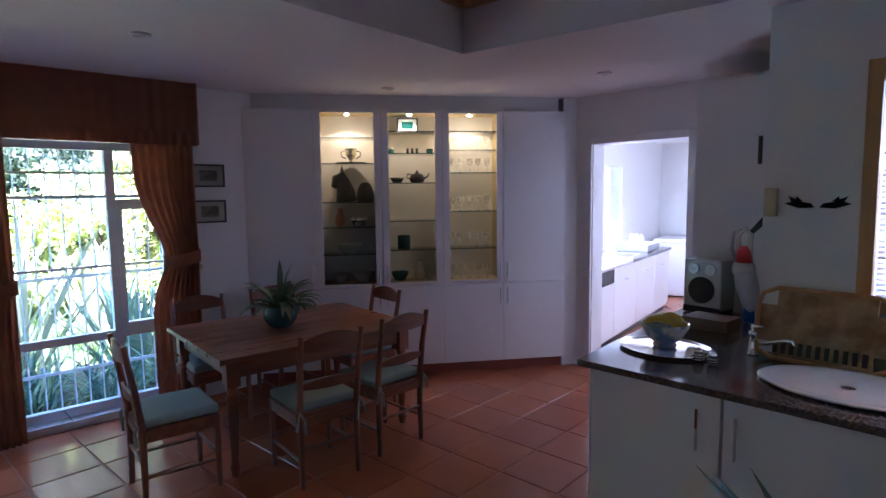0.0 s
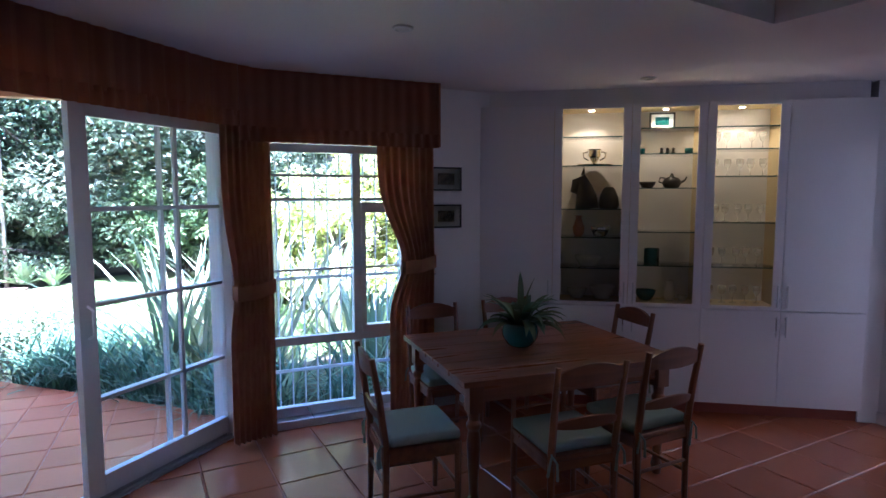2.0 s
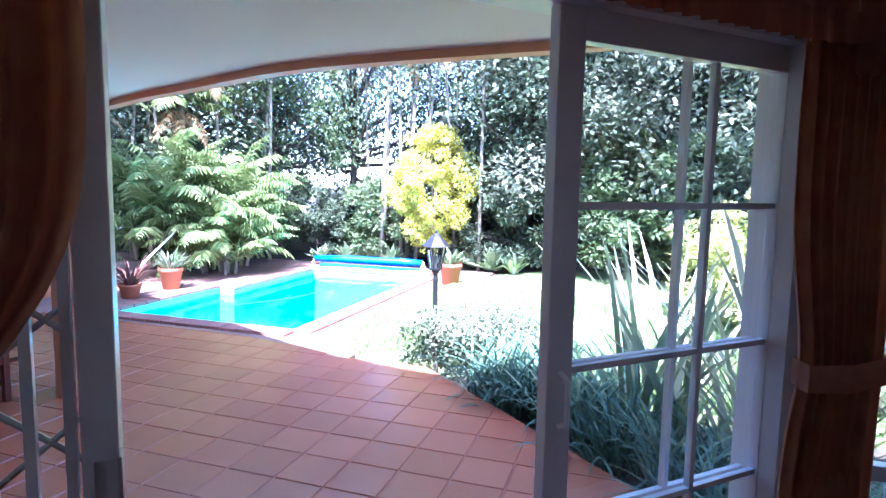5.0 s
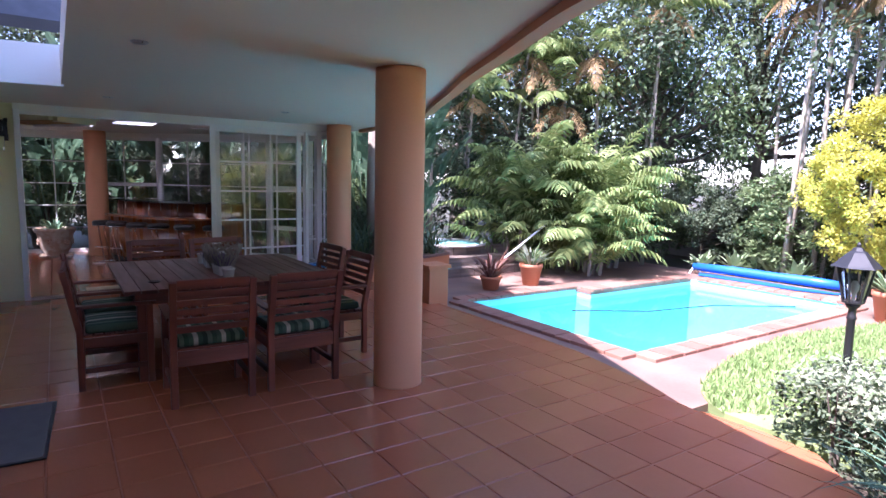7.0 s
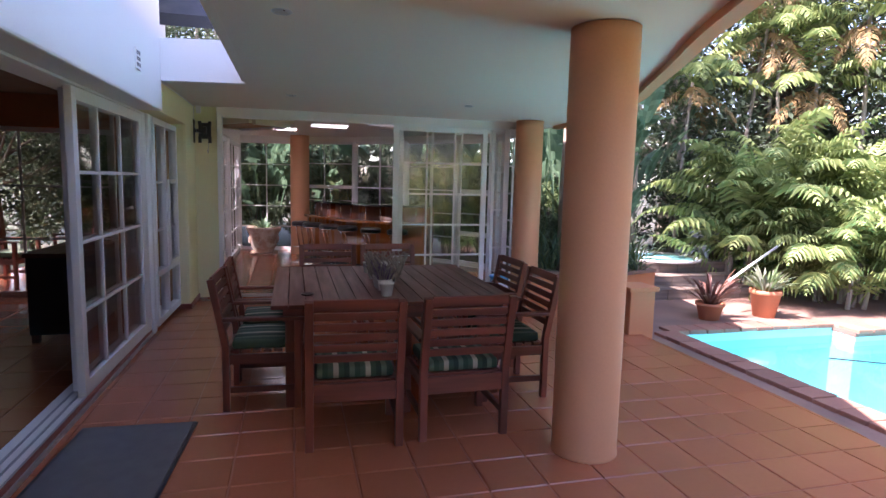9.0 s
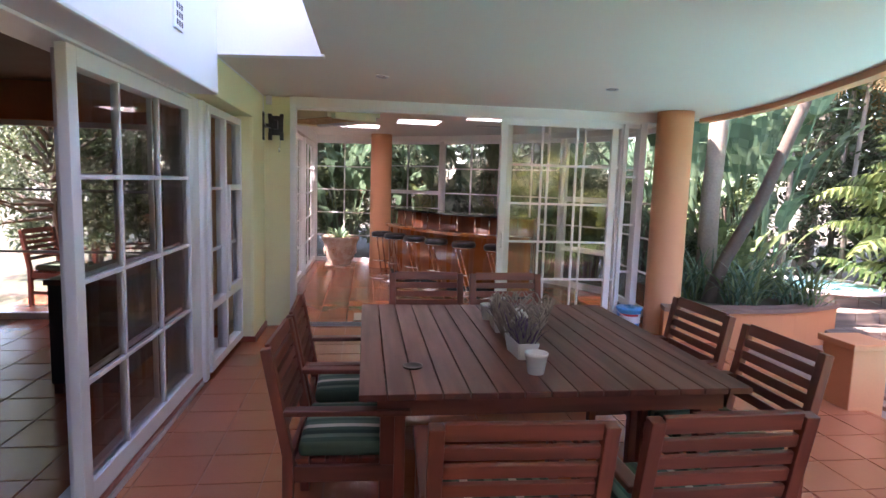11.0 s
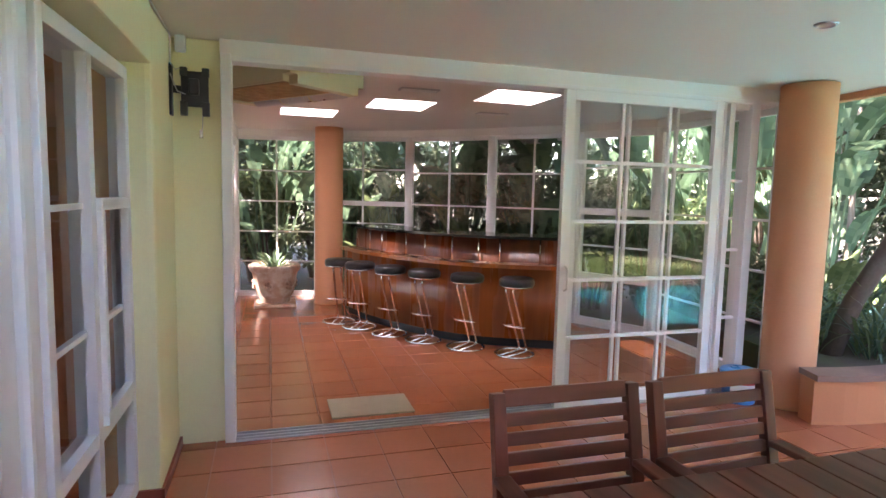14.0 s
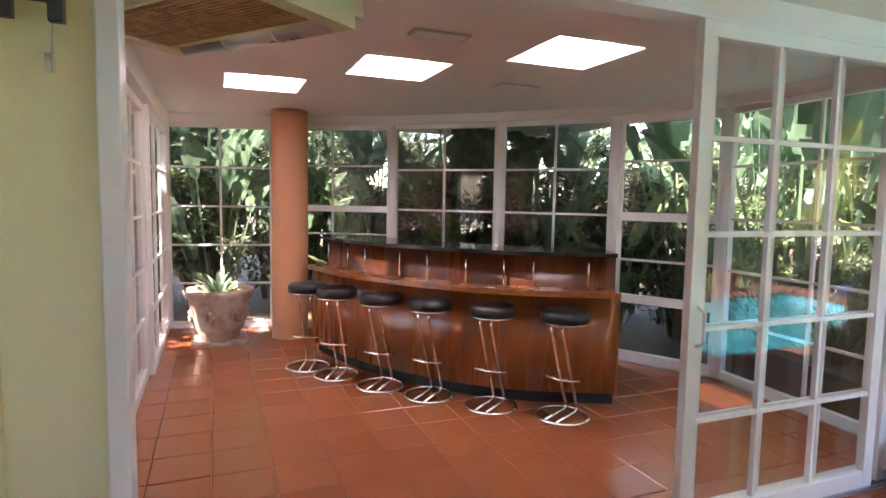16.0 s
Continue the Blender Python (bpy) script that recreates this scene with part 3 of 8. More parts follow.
# the long house wall on the patio
wall("wall_house", (HOUSE_X, -1.38), (HOUSE_X, -8.42), 5.6, [(2.3, 5.79, 0.05, 2.17), (5.94, 7.04, 0.05, 2.16)], 0.2, label="white plastered upper house wall over the patio doors")
bm = bmesh.new()
box(bm, -1.845, HOUSE_X, -9.10, -8.44, -0.02, SLAB, bev=0.03)
box(bm, -2.125, -1.80, -9.20, -9.095, -0.02, SLAB - 0.001, bev=0.02)
structure("wall_pier_yellow", bm, M_YELLOW, "cream yellow plastered wall pier beside the bar doorway", "wall")
bm = bmesh.new()
box(bm, -1.848, HOUSE_X - 0.002, -8.45, -6.99, 2.188, SLAB - 0.001, bev=0.012)
structure("wall_yellow_header", bm, M_YELLOW, "cream yellow plaster over the side windows", "wall")

bm = bmesh.new()
box(bm, -1.885, HOUSE_X - 0.002, -6.985, -1.45, 2.186, 5.58, bev=0.015)
structure("wall_house_upper", bm, M_WALL, "white plastered upper wall oversailing the patio doors", "wall")

# patio slab with a curved edge and a light well beside the house
EDGE = [(-4.20, 1.6), (-4.30, 0.6), (-4.36, -0.5), (-4.42, -1.4), (-4.52, -1.95), (-4.68, -2.4), (-4.95, -3.05), (-5.27, -3.85), (-5.63, -4.62), (-6.0, -5.45), (-6.32, -6.15), (-6.62, -7.1), (-6.85, -8.0), (-6.95, -9.3)]


def smooth_line(pts, k=5):
    out = []
    for i in range(len(pts) - 1):
        p = [Vector(pts[max(0, min(len(pts) - 1, i + o))]) for o in (-1, 0, 1, 2)]
        for j in range(k):
            t = j / k
            out.append(tuple(0.5 * ((2 * p[1]) + (p[2] - p[0]) * t + (2 * p[0] - 5 * p[1] + 4 * p[2] - p[3]) * t * t + (3 * p[1] - p[0] - 3 * p[2] + p[3]) * t ** 3)))
    return out + [pts[-1]]


edge = smooth_line(EDGE)
bm = bmesh.new()
prism(bm, edge + [(-6.95, -9.19), (-2.62, -9.19), (-2.62, -1.0), (-3.40, 0.60), (-3.90, 1.6)], SLAB, SLAB + 0.26)
structure("ceiling_patio", bm, M_CEIL_PATIO, "off-white patio ceiling slab with a curved edge", "ceiling")
bm = bmesh.new()
prism(bm, [(-2.62, -9.19), (-1.66, -9.19), (-1.66, -7.02), (-2.62, -6.86)], SLAB, SLAB + 0.26)
structure("ceiling_patio_corner", bm, M_CEIL_PATIO, "off-white patio ceiling beside the house", "ceiling")
bm = bmesh.new()
prism(bm, [(-2.62, -1.0), (-1.66, -1.0), (-1.66, -3.0), (-2.62, -3.0)], SLAB, SLAB + 0.26)
prism(bm, [(-3.40, 0.60), (-2.62, -1.0), (-1.66, -1.0), (-1.66, -1.4), (-3.75, 0.80)], SLAB, SLAB + 0.26)
structure("ceiling_patio_door", bm, M_CEIL_PATIO, "off-white patio ceiling over the dining doors", "ceiling")
bm = bmesh.new()
strip(bm, edge, 0.10, SLAB - 0.05, SLAB + 0.32)
structure("trim_slab_edge", bm, M_COLUMN, "curved upstand along the slab edge", "trim")
bm = bmesh.new()
prism(bm, [(-1.70, -6.99), (-2.622, -6.83), (-2.622, -6.93), (-1.70, -7.09)], SLAB - 0.02, SLAB + 0.36)
structure("wall_light_well", bm, M_WALL, "white parapet closing the light well", "wall")
bm = bmesh.new()
box(bm, -2.66, -2.60, -6.97, -3.0, SLAB - 0.002, SLAB + 0.30)
structure("trim_light_well", bm, M_CEIL_PATIO, "upstand along the light well", "trim")
# upper roof seen through the light well
bm = bmesh.new()
for y0, y1 in ((-9.3, -7.6),):
    vs = [bm.verts.new(p) for p in ((-1.66, y0, 4.4), (-1.66, y1, 3.1), (-2.9, y1, 3.1), (-2.9, y0, 4.4))]
    bm.faces.new(vs)
r = bmesh.ops.extrude_face_region(bm, geom=bm.faces[:])
bmesh.ops.translate(bm, vec=(0, 0, 0.12), verts=[v for v in r["geom"] if isinstance(v, bmesh.types.BMVert)])
bmesh.ops.recalc_face_normals(bm, faces=bm.faces[:])
structure("roof_lower", bm, M_BLACK, "dark roof slope above the patio slab", "roof")
bm = bmesh.new()
prism(bm, [(-1.9, -1.2), (5.6, -1.2), (5.6, -9.8), (-1.9, -9.8)], 5.6, 5.8)
structure("roof_house", bm, M_BLACK, "dark roof over the two-storey house", "roof")

# columns
for name, x, y in (("column_patio", -4.76, -4.06), ("column_doorway", -6.31, -8.79), ("column_bar", -3.20, -13.62)):
    bm = bmesh.new()
    lathe(bm, [(0.198, -0.01), (0.198, 0.015), (0.194, 0.03), (0.194, SLAB - 0.10), (0.193, SLAB - 0.005)], 40, (x, y, 0))
    structure("column", bm, M_COLUMN, "round peach-plastered concrete column", "column", smooth=True)

# bar room: walls of glass in a faceted bow, ceiling with three skylights
SKYLIGHTS = [(-2.82, -12.16), (-3.66, -11.16), (-4.55, -10.27)]
bm = bmesh.new()
xs = sorted({-7.0, -1.5} | {round(x + d, 3) for x, _ in SKYLIGHTS for d in (-0.305, 0.305)})
ys = sorted({-14.9, -9.19} | {round(y + d, 3) for _, y in SKYLIGHTS for d in (-0.325, 0.325)})
for a, b in zip(xs, xs[1:]):
    for c, d in zip(ys, ys[1:]):
        mx_, my_ = (a + b) / 2, (c + d) / 2
        if any(abs(mx_ - x) < 0.3 and abs(my_ - y) < 0.32 for x, y in SKYLIGHTS):
            continue
        box(bm, a, b, c, d, SLAB, SLAB + 0.25)
bmesh.ops.remove_doubles(bm, verts=bm.verts[:], dist=0.0005)
structure("ceiling_bar", bm, M_CEIL, "off-white bar room ceiling with three skylight openings", "ceiling")
M_DIFFUSER = bpy.data.materials.new("opal_acrylic")
M_DIFFUSER.use_nodes = True
dn, dl = M_DIFFUSER.node_tree.nodes, M_DIFFUSER.node_tree.links
tl = dn.new("ShaderNodeBsdfTranslucent")
tl.inputs[0].default_value = (0.93, 0.94, 0.95, 1)
tp = dn.new("ShaderNodeBsdfTransparent")
dm = dn.new("ShaderNodeMixShader")
dm.inputs[0].default_value = 0.25
dl.new(tl.outputs[0], dm.inputs[1])
dl.new(tp.outputs[0], dm.inputs[2])
dl.new(dm.outputs[0], dn["Material Output"].inputs["Surface"])
for x, y in SKYLIGHTS:
    root = thing("skylight", "square opal skylight set in the ceiling", "skylight", Matrix.Translation((x, y, SLAB)), "skylights over the bar", "structure")
    bm = bmesh.new()
    box(bm, -0.303, 0.303, -0.323, 0.323, 0.10, 0.108)
    part("diffuser", bm, M_DIFFUSER, root, "white opal pane")
    bm = bmesh.new()
    strip(bm, [(-0.31, -0.33), (0.31, -0.33), (0.31, 0.33), (-0.31, 0.33), (-0.31, -0.33)], 0.03, 0.24, 0.34)
    part("kerb", bm, M_ALU, root)

BOW = [(-1.90, -14.45), (-3.10, -14.22), (-4.34, -13.52), (-5.29, -12.68), (-6.10, -11.78), (-6.62, -10.9), (-6.52, -9.19)]
for i, (a, b) in enumerate(zip(BOW, BOW[1:])):
    label = "white aluminium window of small panes behind the bar"
    if i == 1:
        glazing("window_%d" % (i + 2), a, b, 0.0, 2.39, 2, [0.55, 1.13, 1.45, 1.92], label, "window", rails=(1.42,))
    elif i == 4:
        glazing("window_%d" % (i + 2), a, b, 0.0, 2.39, 1, [0.62, 1.0, 1.42, 1.95], label, "window", rails=(0.62, 1.42), frame_w=0.08)
    else:
        glazing("window_%d" % (i + 2), a, b, 0.0, 2.39, 2, 5, label, "window")
bm = bmesh.new()
for x, y in BOW[1:-1]:
    cyl(bm, (x, y, 0), (x, y, 2.40), 0.06, n=10)
structure("trim_mullions", bm, M_ALU, "white aluminium corner posts between the bar windows", "trim", smooth=True)
bm = bmesh.new()
strip(bm, BOW, 0.16, 2.385, SLAB - 0.001)
structure("wall_over_bar_windows", bm, M_WALL, "white plaster band over the bar windows", "wall")
bm = bmesh.new()
strip(bm, BOW, 0.14, -0.2, 0.004)
structure("trim_sill_bar", bm, M_ALU_TRACK, "metal sill under the bar windows", "trim")
# glazed doors on the house side of the bar room
wall("wall_bar_side", (-1.84, -9.15), (-1.84, -10.62), SLAB, [], 0.15, label="white plaster wall of the bar room")
glazing("door_4", (-1.86, -10.62), (-1.86, -12.52), 0.0, 2.30, 3, 5, "white aluminium glazed sliding door of small panes", "door", frame_w=0.07)
glazing("door_5", (-1.90, -12.52), (-1.90, -14.45), 0.0, 2.30, 3, 5, "white aluminium glazed sliding door of small panes", "door", frame_w=0.07)
bm = bmesh.new()
box(bm, -1.96, -1.78, -14.5, -10.62, 2.30, SLAB)
structure("wall_bar_side_header", bm, M_WALL, "white plaster band over the glazed doors", "wall")

# bar doorway
bm = bmesh.new()
box(bm, -6.55, -2.11, BAR_Y - 0.08, BAR_Y + 0.06, 2.385, SLAB)
structure("wall_bar_header", bm, M_WALL, "white plaster header over the bar doorway", "wall")
bm = bmesh.new()
box(bm, -2.175, -2.112, BAR_Y - 0.07, BAR_Y + 0.065, 0, 2.40, bev=0.006)
box(bm, -6.12, -6.04, BAR_Y - 0.07, BAR_Y + 0.065, 0, 2.384, bev=0.006)
box(bm, -6.04, -2.175, BAR_Y - 0.07, BAR_Y + 0.065, 2.355, 2.384, bev=0.004)
structure("trim_bar_door_frame", bm, M_ALU, "white aluminium frame round the bar doorway", "trim")
bm = bmesh.new()
box(bm, -6.04, -2.175, BAR_Y - 0.07, BAR_Y + 0.065, -0.02, 0.008)
for dy in (-0.045, 0.0, 0.045):
    box(bm, -6.04, -2.175, BAR_Y + dy - 0.006, BAR_Y + dy + 0.006, 0.008, 0.022)
structure("trim_bar_track", bm, M_ALU_TRACK, "ribbed metal sliding door track in the floor", "trim")
glazing("door_2", (-4.41, BAR_Y + 0.03), (-5.78, BAR_Y + 0.03), 0.02, 2.36, 3, 5, "white aluminium sliding door of small panes, pushed open", "door", frame_w=0.075, depth=0.045, handle=(0.04, 1.0, -1))
glazing("door_3", (-4.50, BAR_Y - 0.03), (-5.90, BAR_Y - 0.03), 0.02, 2.36, 3, 5, "white aluminium sliding door of small panes, pushed open", "door", frame_w=0.06, depth=0.045)
glazing("window_8", (-5.86, BAR_Y), (-6.10, BAR_Y), 0.02, 2.36, 1, 4, "narrow fixed side light by the bar doorway", "window", frame_w=0.05, offset=0.0)

# house doors on the patio: open leaf slid aside
glazing("door_6", (HOUSE_X + 0.025, -5.36), (HOUSE_X + 0.01, -7.10), 0.06, 2.165, [0.54, 1.10], 4, "white aluminium sliding patio door of small panes, half open", "door", frame_w=0.085, depth=0.05)
glazing("door_7", (HOUSE_X + 0.09, -5.46), (HOUSE_X + 0.09, -7.14), 0.07, 2.16, 3, 4, "white aluminium sliding patio door leaf behind another", "door", frame_w=0.07, depth=0.045)
glazing("window_9", (HOUSE_X - 0.02, -7.36), (HOUSE_X - 0.04, -8.45), 0.05, 2.16, [0.50], [0.55, 1.02, 1.52], "white aluminium side window with an opening light", "window", frame_w=0.06, depth=0.08, posts=(0.50,), rails=(0.58,))
bm = bmesh.new()
for z0, z1 in ((0.612, 0.66), (1.50, 1.55)):
    box(bm, HOUSE_X - 0.09, HOUSE_X - 0.055, -8.38, -7.90, z0, z1, bev=0.006)
for y0, y1 in ((-7.945, -7.90), (-8.38, -8.335)):
    box(bm, HOUSE_X - 0.09, HOUSE_X - 0.055, y0, y1, 0.66, 1.50, bev=0.006)
structure("trim_side_light", bm, M_ALU, "white aluminium frame of the opening side light", "trim")
bm = bmesh.new()
box(bm, HOUSE_X - 0.045, HOUSE_X + 0.20, -7.355, -7.245, 0.0, 2.185, bev=0.02)
box(bm, HOUSE_X - 0.015, HOUSE_X + 0.20, -7.24, -7.105, 0.02, 2.185, bev=0.006)
box(bm, HOUSE_X - 0.02, HOUSE_X + 0.20, -7.105, -3.66, 2.167, 2.184, bev=0.004)
box(bm, HOUSE_X - 0.02, HOUSE_X + 0.20, -3.74, -3.66, 0.02, 2.165, bev=0.006)
structure("trim_patio_door_frame", bm, M_ALU, "white aluminium frame round the patio doors", "trim")
bm = bmesh.new()
box(bm, HOUSE_X - 0.03, HOUSE_X + 0.2, -7.22, -3.74, -0.02, 0.03)
for dx in (0.0, 0.06, 0.12):
    box(bm, HOUSE_X + dx, HOUSE_X + dx + 0.015, -7.22, -3.74, 0.03, 0.055)
structure("trim_patio_track", bm, M_ALU_TRACK, "ribbed metal sliding door track", "trim")
bm = bmesh.new()
box(bm, HOUSE_X - 0.016, HOUSE_X, -8.42, -1.5, -0.004, 0.055)
box(bm, HOUSE_X - 0.20, HOUSE_X - 0.016, -8.438, -8.422, -0.004, 0.055)
box(bm, -1.862, -1.847, -9.09, -8.422, -0.004, 0.055)
structure("baseboard_patio", bm, M_SKIRT, "dark red tile skirting along the house wall", "baseboard")

# living room behind the patio doors
wall("wall_living_north", (-1.46, -1.58), (5.0, -1.58), 2.7, [], 0.02)
wall("wall_living_east", (5.0, -1.6), (5.0, -9.4), 2.7, [], 0.2, M_ORANGE, label="orange painted wall of the living room")
wall("wall_living_south", (5.2, -9.35), (-1.80, -9.35), 2.7, [(3.9, 6.0, 0.0, 2.15)], 0.2, M_ORANGE, label="orange painted wall of the living room")
glazing("door_8", (1.3, -9.43), (-0.8, -9.43), 0.0, 2.15, 2, 3, "white glazed door to the garden", "door")
bm = bmesh.new()
box(bm, -1.46, 5.2, -9.55, -1.58, 2.55, 2.7)
structure("ceiling_living", bm, material("brown_timber_ceiling", (0.13, 0.075, 0.042), 0.7, vary=0.2, scale=3, fine=40), "dark brown timber living room ceiling", "ceiling")

# dining window and sliding door
glazing("window_1", (WIN_X - 0.10, 0.99), (WIN_X - 0.10, 2.15), 0.07, 2.13, [0.74], [0.65, 1.19, 1.725, 1.90], "white aluminium dining window with a lower light", "window", frame_w=0.06, bar=0.018, posts=(0.74,), rails=(0.65,))
bm = bmesh.new()
for z in (0.69, 1.66):
    box(bm, WIN_X - 0.142, WIN_X - 0.068, 1.765, 2.09, z - 0.04, z + 0.04, bev=0.004)
box(bm, WIN_X - 0.142, WIN_X - 0.068, 1.762, 1.80, 0.73, 1.62, bev=0.004)
structure("trim_window_light", bm, M_ALU, "white aluminium frame of the opening light", "trim")
bars = thing("burglar_bars", "white steel burglar bars behind the dining window", "bars", Matrix.Translation((WIN_X - 0.17, 0.99, 0)))
for i in range(12):
    bm = bmesh.new()
    cyl(bm, (0, 0.05 + i * 0.096, 0.10), (0, 0.05 + i * 0.096, 2.11), 0.006, n=8)
    part("bar", bm, M_ALU, bars)
for z in (0.40, 1.12, 1.72):
    bm = bmesh.new()
    box(bm, -0.006, 0.006, 0.0, 1.16, z - 0.012, z + 0.012)
    part("crossbar", bm, M_ALU, bars)
md, dl_ = along(DIAG1, DIAG0)


def on_diag(s, d):
    v = md @ Vector((s, d, 0))
    return (v.x, v.y)


glazing("door_1", on_diag(1.945, 0.10), on_diag(3.11, 0.10), 0.03, 2.28, [0.70], [0.59, 1.135, 1.675], "white aluminium sliding door of small panes, slid open", "door", frame_w=0.10, depth=0.05, handle=(0.05, 1.05, -1))
glazing("door_9", on_diag(2.00, 0.155), on_diag(3.10, 0.155), 0.03, 2.28, [0.57], [0.58, 1.13, 1.67], "white aluminium sliding door leaf behind another", "door", frame_w=0.06, depth=0.045)
bm = bmesh.new()
box(bm, 0.45, 0.50, 0.02, 0.20, 0.0, 2.31, md, bev=0.005)
box(bm, 0.68, 0.755, 0.06, 0.18, 0.03, 2.279, md, bev=0.005)
box(bm, 3.10, 3.15, 0.02, 0.20, 0.0, 2.31, md, bev=0.005)
box(bm, 0.50, 3.10, 0.02, 0.20, 2.28, 2.31, md)
structure("trim_dining_door_frame", bm, M_ALU, "white aluminium frame round the dining doors", "trim")
bm = bmesh.new()
box(bm, 0.45, 3.12, 0.02, 0.22, -0.02, 0.008, md)
for d in (0.05, 0.10, 0.15):
    box(bm, 0.50, 3.10, d - 0.006, d + 0.006, 0.008, 0.026, md)
structure("trim_dining_track", bm, M_ALU_TRACK, "ribbed metal sliding door track", "trim")

# kitchen beyond the doorway
MK = Matrix.Translation((-2.02, 5.56, 0)) @ Matrix.Rotation(radians(12), 4, 'Z')


def in_kitchen(x, y):
    v = MK @ Vector((x, y, 0))
    return (v.x, v.y)


wall("wall_kitchen_west", in_kitchen(-0.64, -0.2), in_kitchen(-0.64, 5.2), 2.6, [(0.95, 1.95, 1.12, 2.05), (2.35, 3.05, 0.95, 2.05)], 0.18)
wall("wall_kitchen_north", in_kitchen(-0.8, 4.9), in_kitchen(3.2, 4.9), 2.6, [], 0.15)
wall("wall_kitchen_east", (-0.55, 11.2), (-0.55, 5.5), 2.6, [], 0.15)
bm = bmesh.new()
prism(bm, [(-4.6, 5.53), (0.6, 5.53), (0.6, 11.3), (-4.6, 11.3)], 2.5, 2.6)
structure("ceiling_kitchen", bm, M_CEIL, "white kitchen ceiling", "ceiling")
bm = bmesh.new()
box(bm, -1.95, -1.885, 5.335, 5.358, 0, 2.22, bev=0.006)
box(bm, -0.965, -0.90, 5.335, 5.358, 0, 2.22, bev=0.006)
box(bm, -1.885, -0.965, 5.335, 5.358, 2.15, 2.22, bev=0.006)
structure("trim_kitchen_door", bm, M_LACQUER, "white painted door casing", "trim")
bm = bmesh.new()
box(bm, -2.10, -1.95, 5.345, 5.358, 0.0, 0.09)
structure("baseboard_dining", bm, M_WALL, "white skirting beside the kitchen doorway", "baseboard")

# side passage beside the bar room; its roof is added to block the sun
bm = bmesh.new()
box(bm, -1.78, 1.2, -13.25, -9.6, 2.52, 2.66)
structure("roof_sun_block", bm, M_CEIL, "added flat white roof that keeps sun off the bar floor", "roof")
bm = bmesh.new()
prism(bm, [(-1.78, -9.56), (1.4, -9.56), (1.4, -15.0), (-1.78, -15.0)], -0.2, -0.02)
structure("pavement_side_way", bm, M_TILE_OUT_REST, "terracotta paved side passage", "pavement")


def window_light(name, at, aim, w, h, power):
    """The sky's light that enters by a window."""
    li = bpy.data.lights.new(name, 'AREA')
    li.shape = 'RECTANGLE'
    li.size, li.size_y, li.energy, li.color = w, h, power, (0.93, 0.96, 1.0)
    new(name, li).matrix_world = look(at, aim)


k0, k1 = in_kitchen(-0.60, 1.25), in_kitchen(0.6, 1.25)
window_light("window_light", (*k0, 1.6), (*k1, 1.2), 0.95, 0.9, 3.4)
k0, k1 = in_kitchen(-0.60, 2.5), in_kitchen(0.6, 2.5)
window_light("window_light", (*k0, 1.5), (*k1, 1.2), 0.65, 1.05, 3.0)

# ---- dining room things ----
def turned_leg(bm, x, y, top, r=0.042):
    """A turned table leg with a square head, rings and a small foot."""
    box(bm, x - r, x + r, y - r, y + r, top - 0.16, top, bev=0.004)
    lathe(bm, [(0.024, 0.0), (0.030, 0.03), (0.036, 0.06), (0.026, 0.09), (0.024, 0.12), (0.034, 0.30), (0.039, 0.40), (0.030, 0.46), (0.042, 0.48), (0.042, 0.50), (0.030, 0.52), (0.036, top - 0.16)], 16, (x, y, 0))


def dining_table():
    t = thing("dining_table", "stained pine dining table with turned legs", "table", pose(-2.64, 2.60, 0, 0, 0, -3))
    n = 6
    for i in range(n):
        bm = bmesh.new()
        a = -0.57 + 1.14 * i / n
        box(bm, a + 0.0008, a + 1.14 / n - 0.0008, -0.72, 0.72, 0.728, 0.760, bev=0.003)
        part("board", bm, M_WOOD_DIN, t)
    for s in (-1, 1):
        bm = bmesh.new()
        box(bm, s * 0.49 - 0.011, s * 0.49 + 0.011, -0.60, 0.60, 0.615, 0.727, bev=0.002)
        part("apron", bm, M_WOOD_DIN, t)
        bm = bmesh.new()
        box(bm, -0.46, 0.46, s * 0.63 - 0.011, s * 0.63 + 0.011, 0.615, 0.727, bev=0.002)
        part("apron", bm, M_WOOD_DIN_X, t)
    for sx in (-1, 1):
        for sy in (-1, 1):
            bm = bmesh.new()
            turned_leg(bm, sx * 0.49, sy * 0.63, 0.727)
            part("leg", bm, M_WOOD_DIN_Z, t, smooth=False)


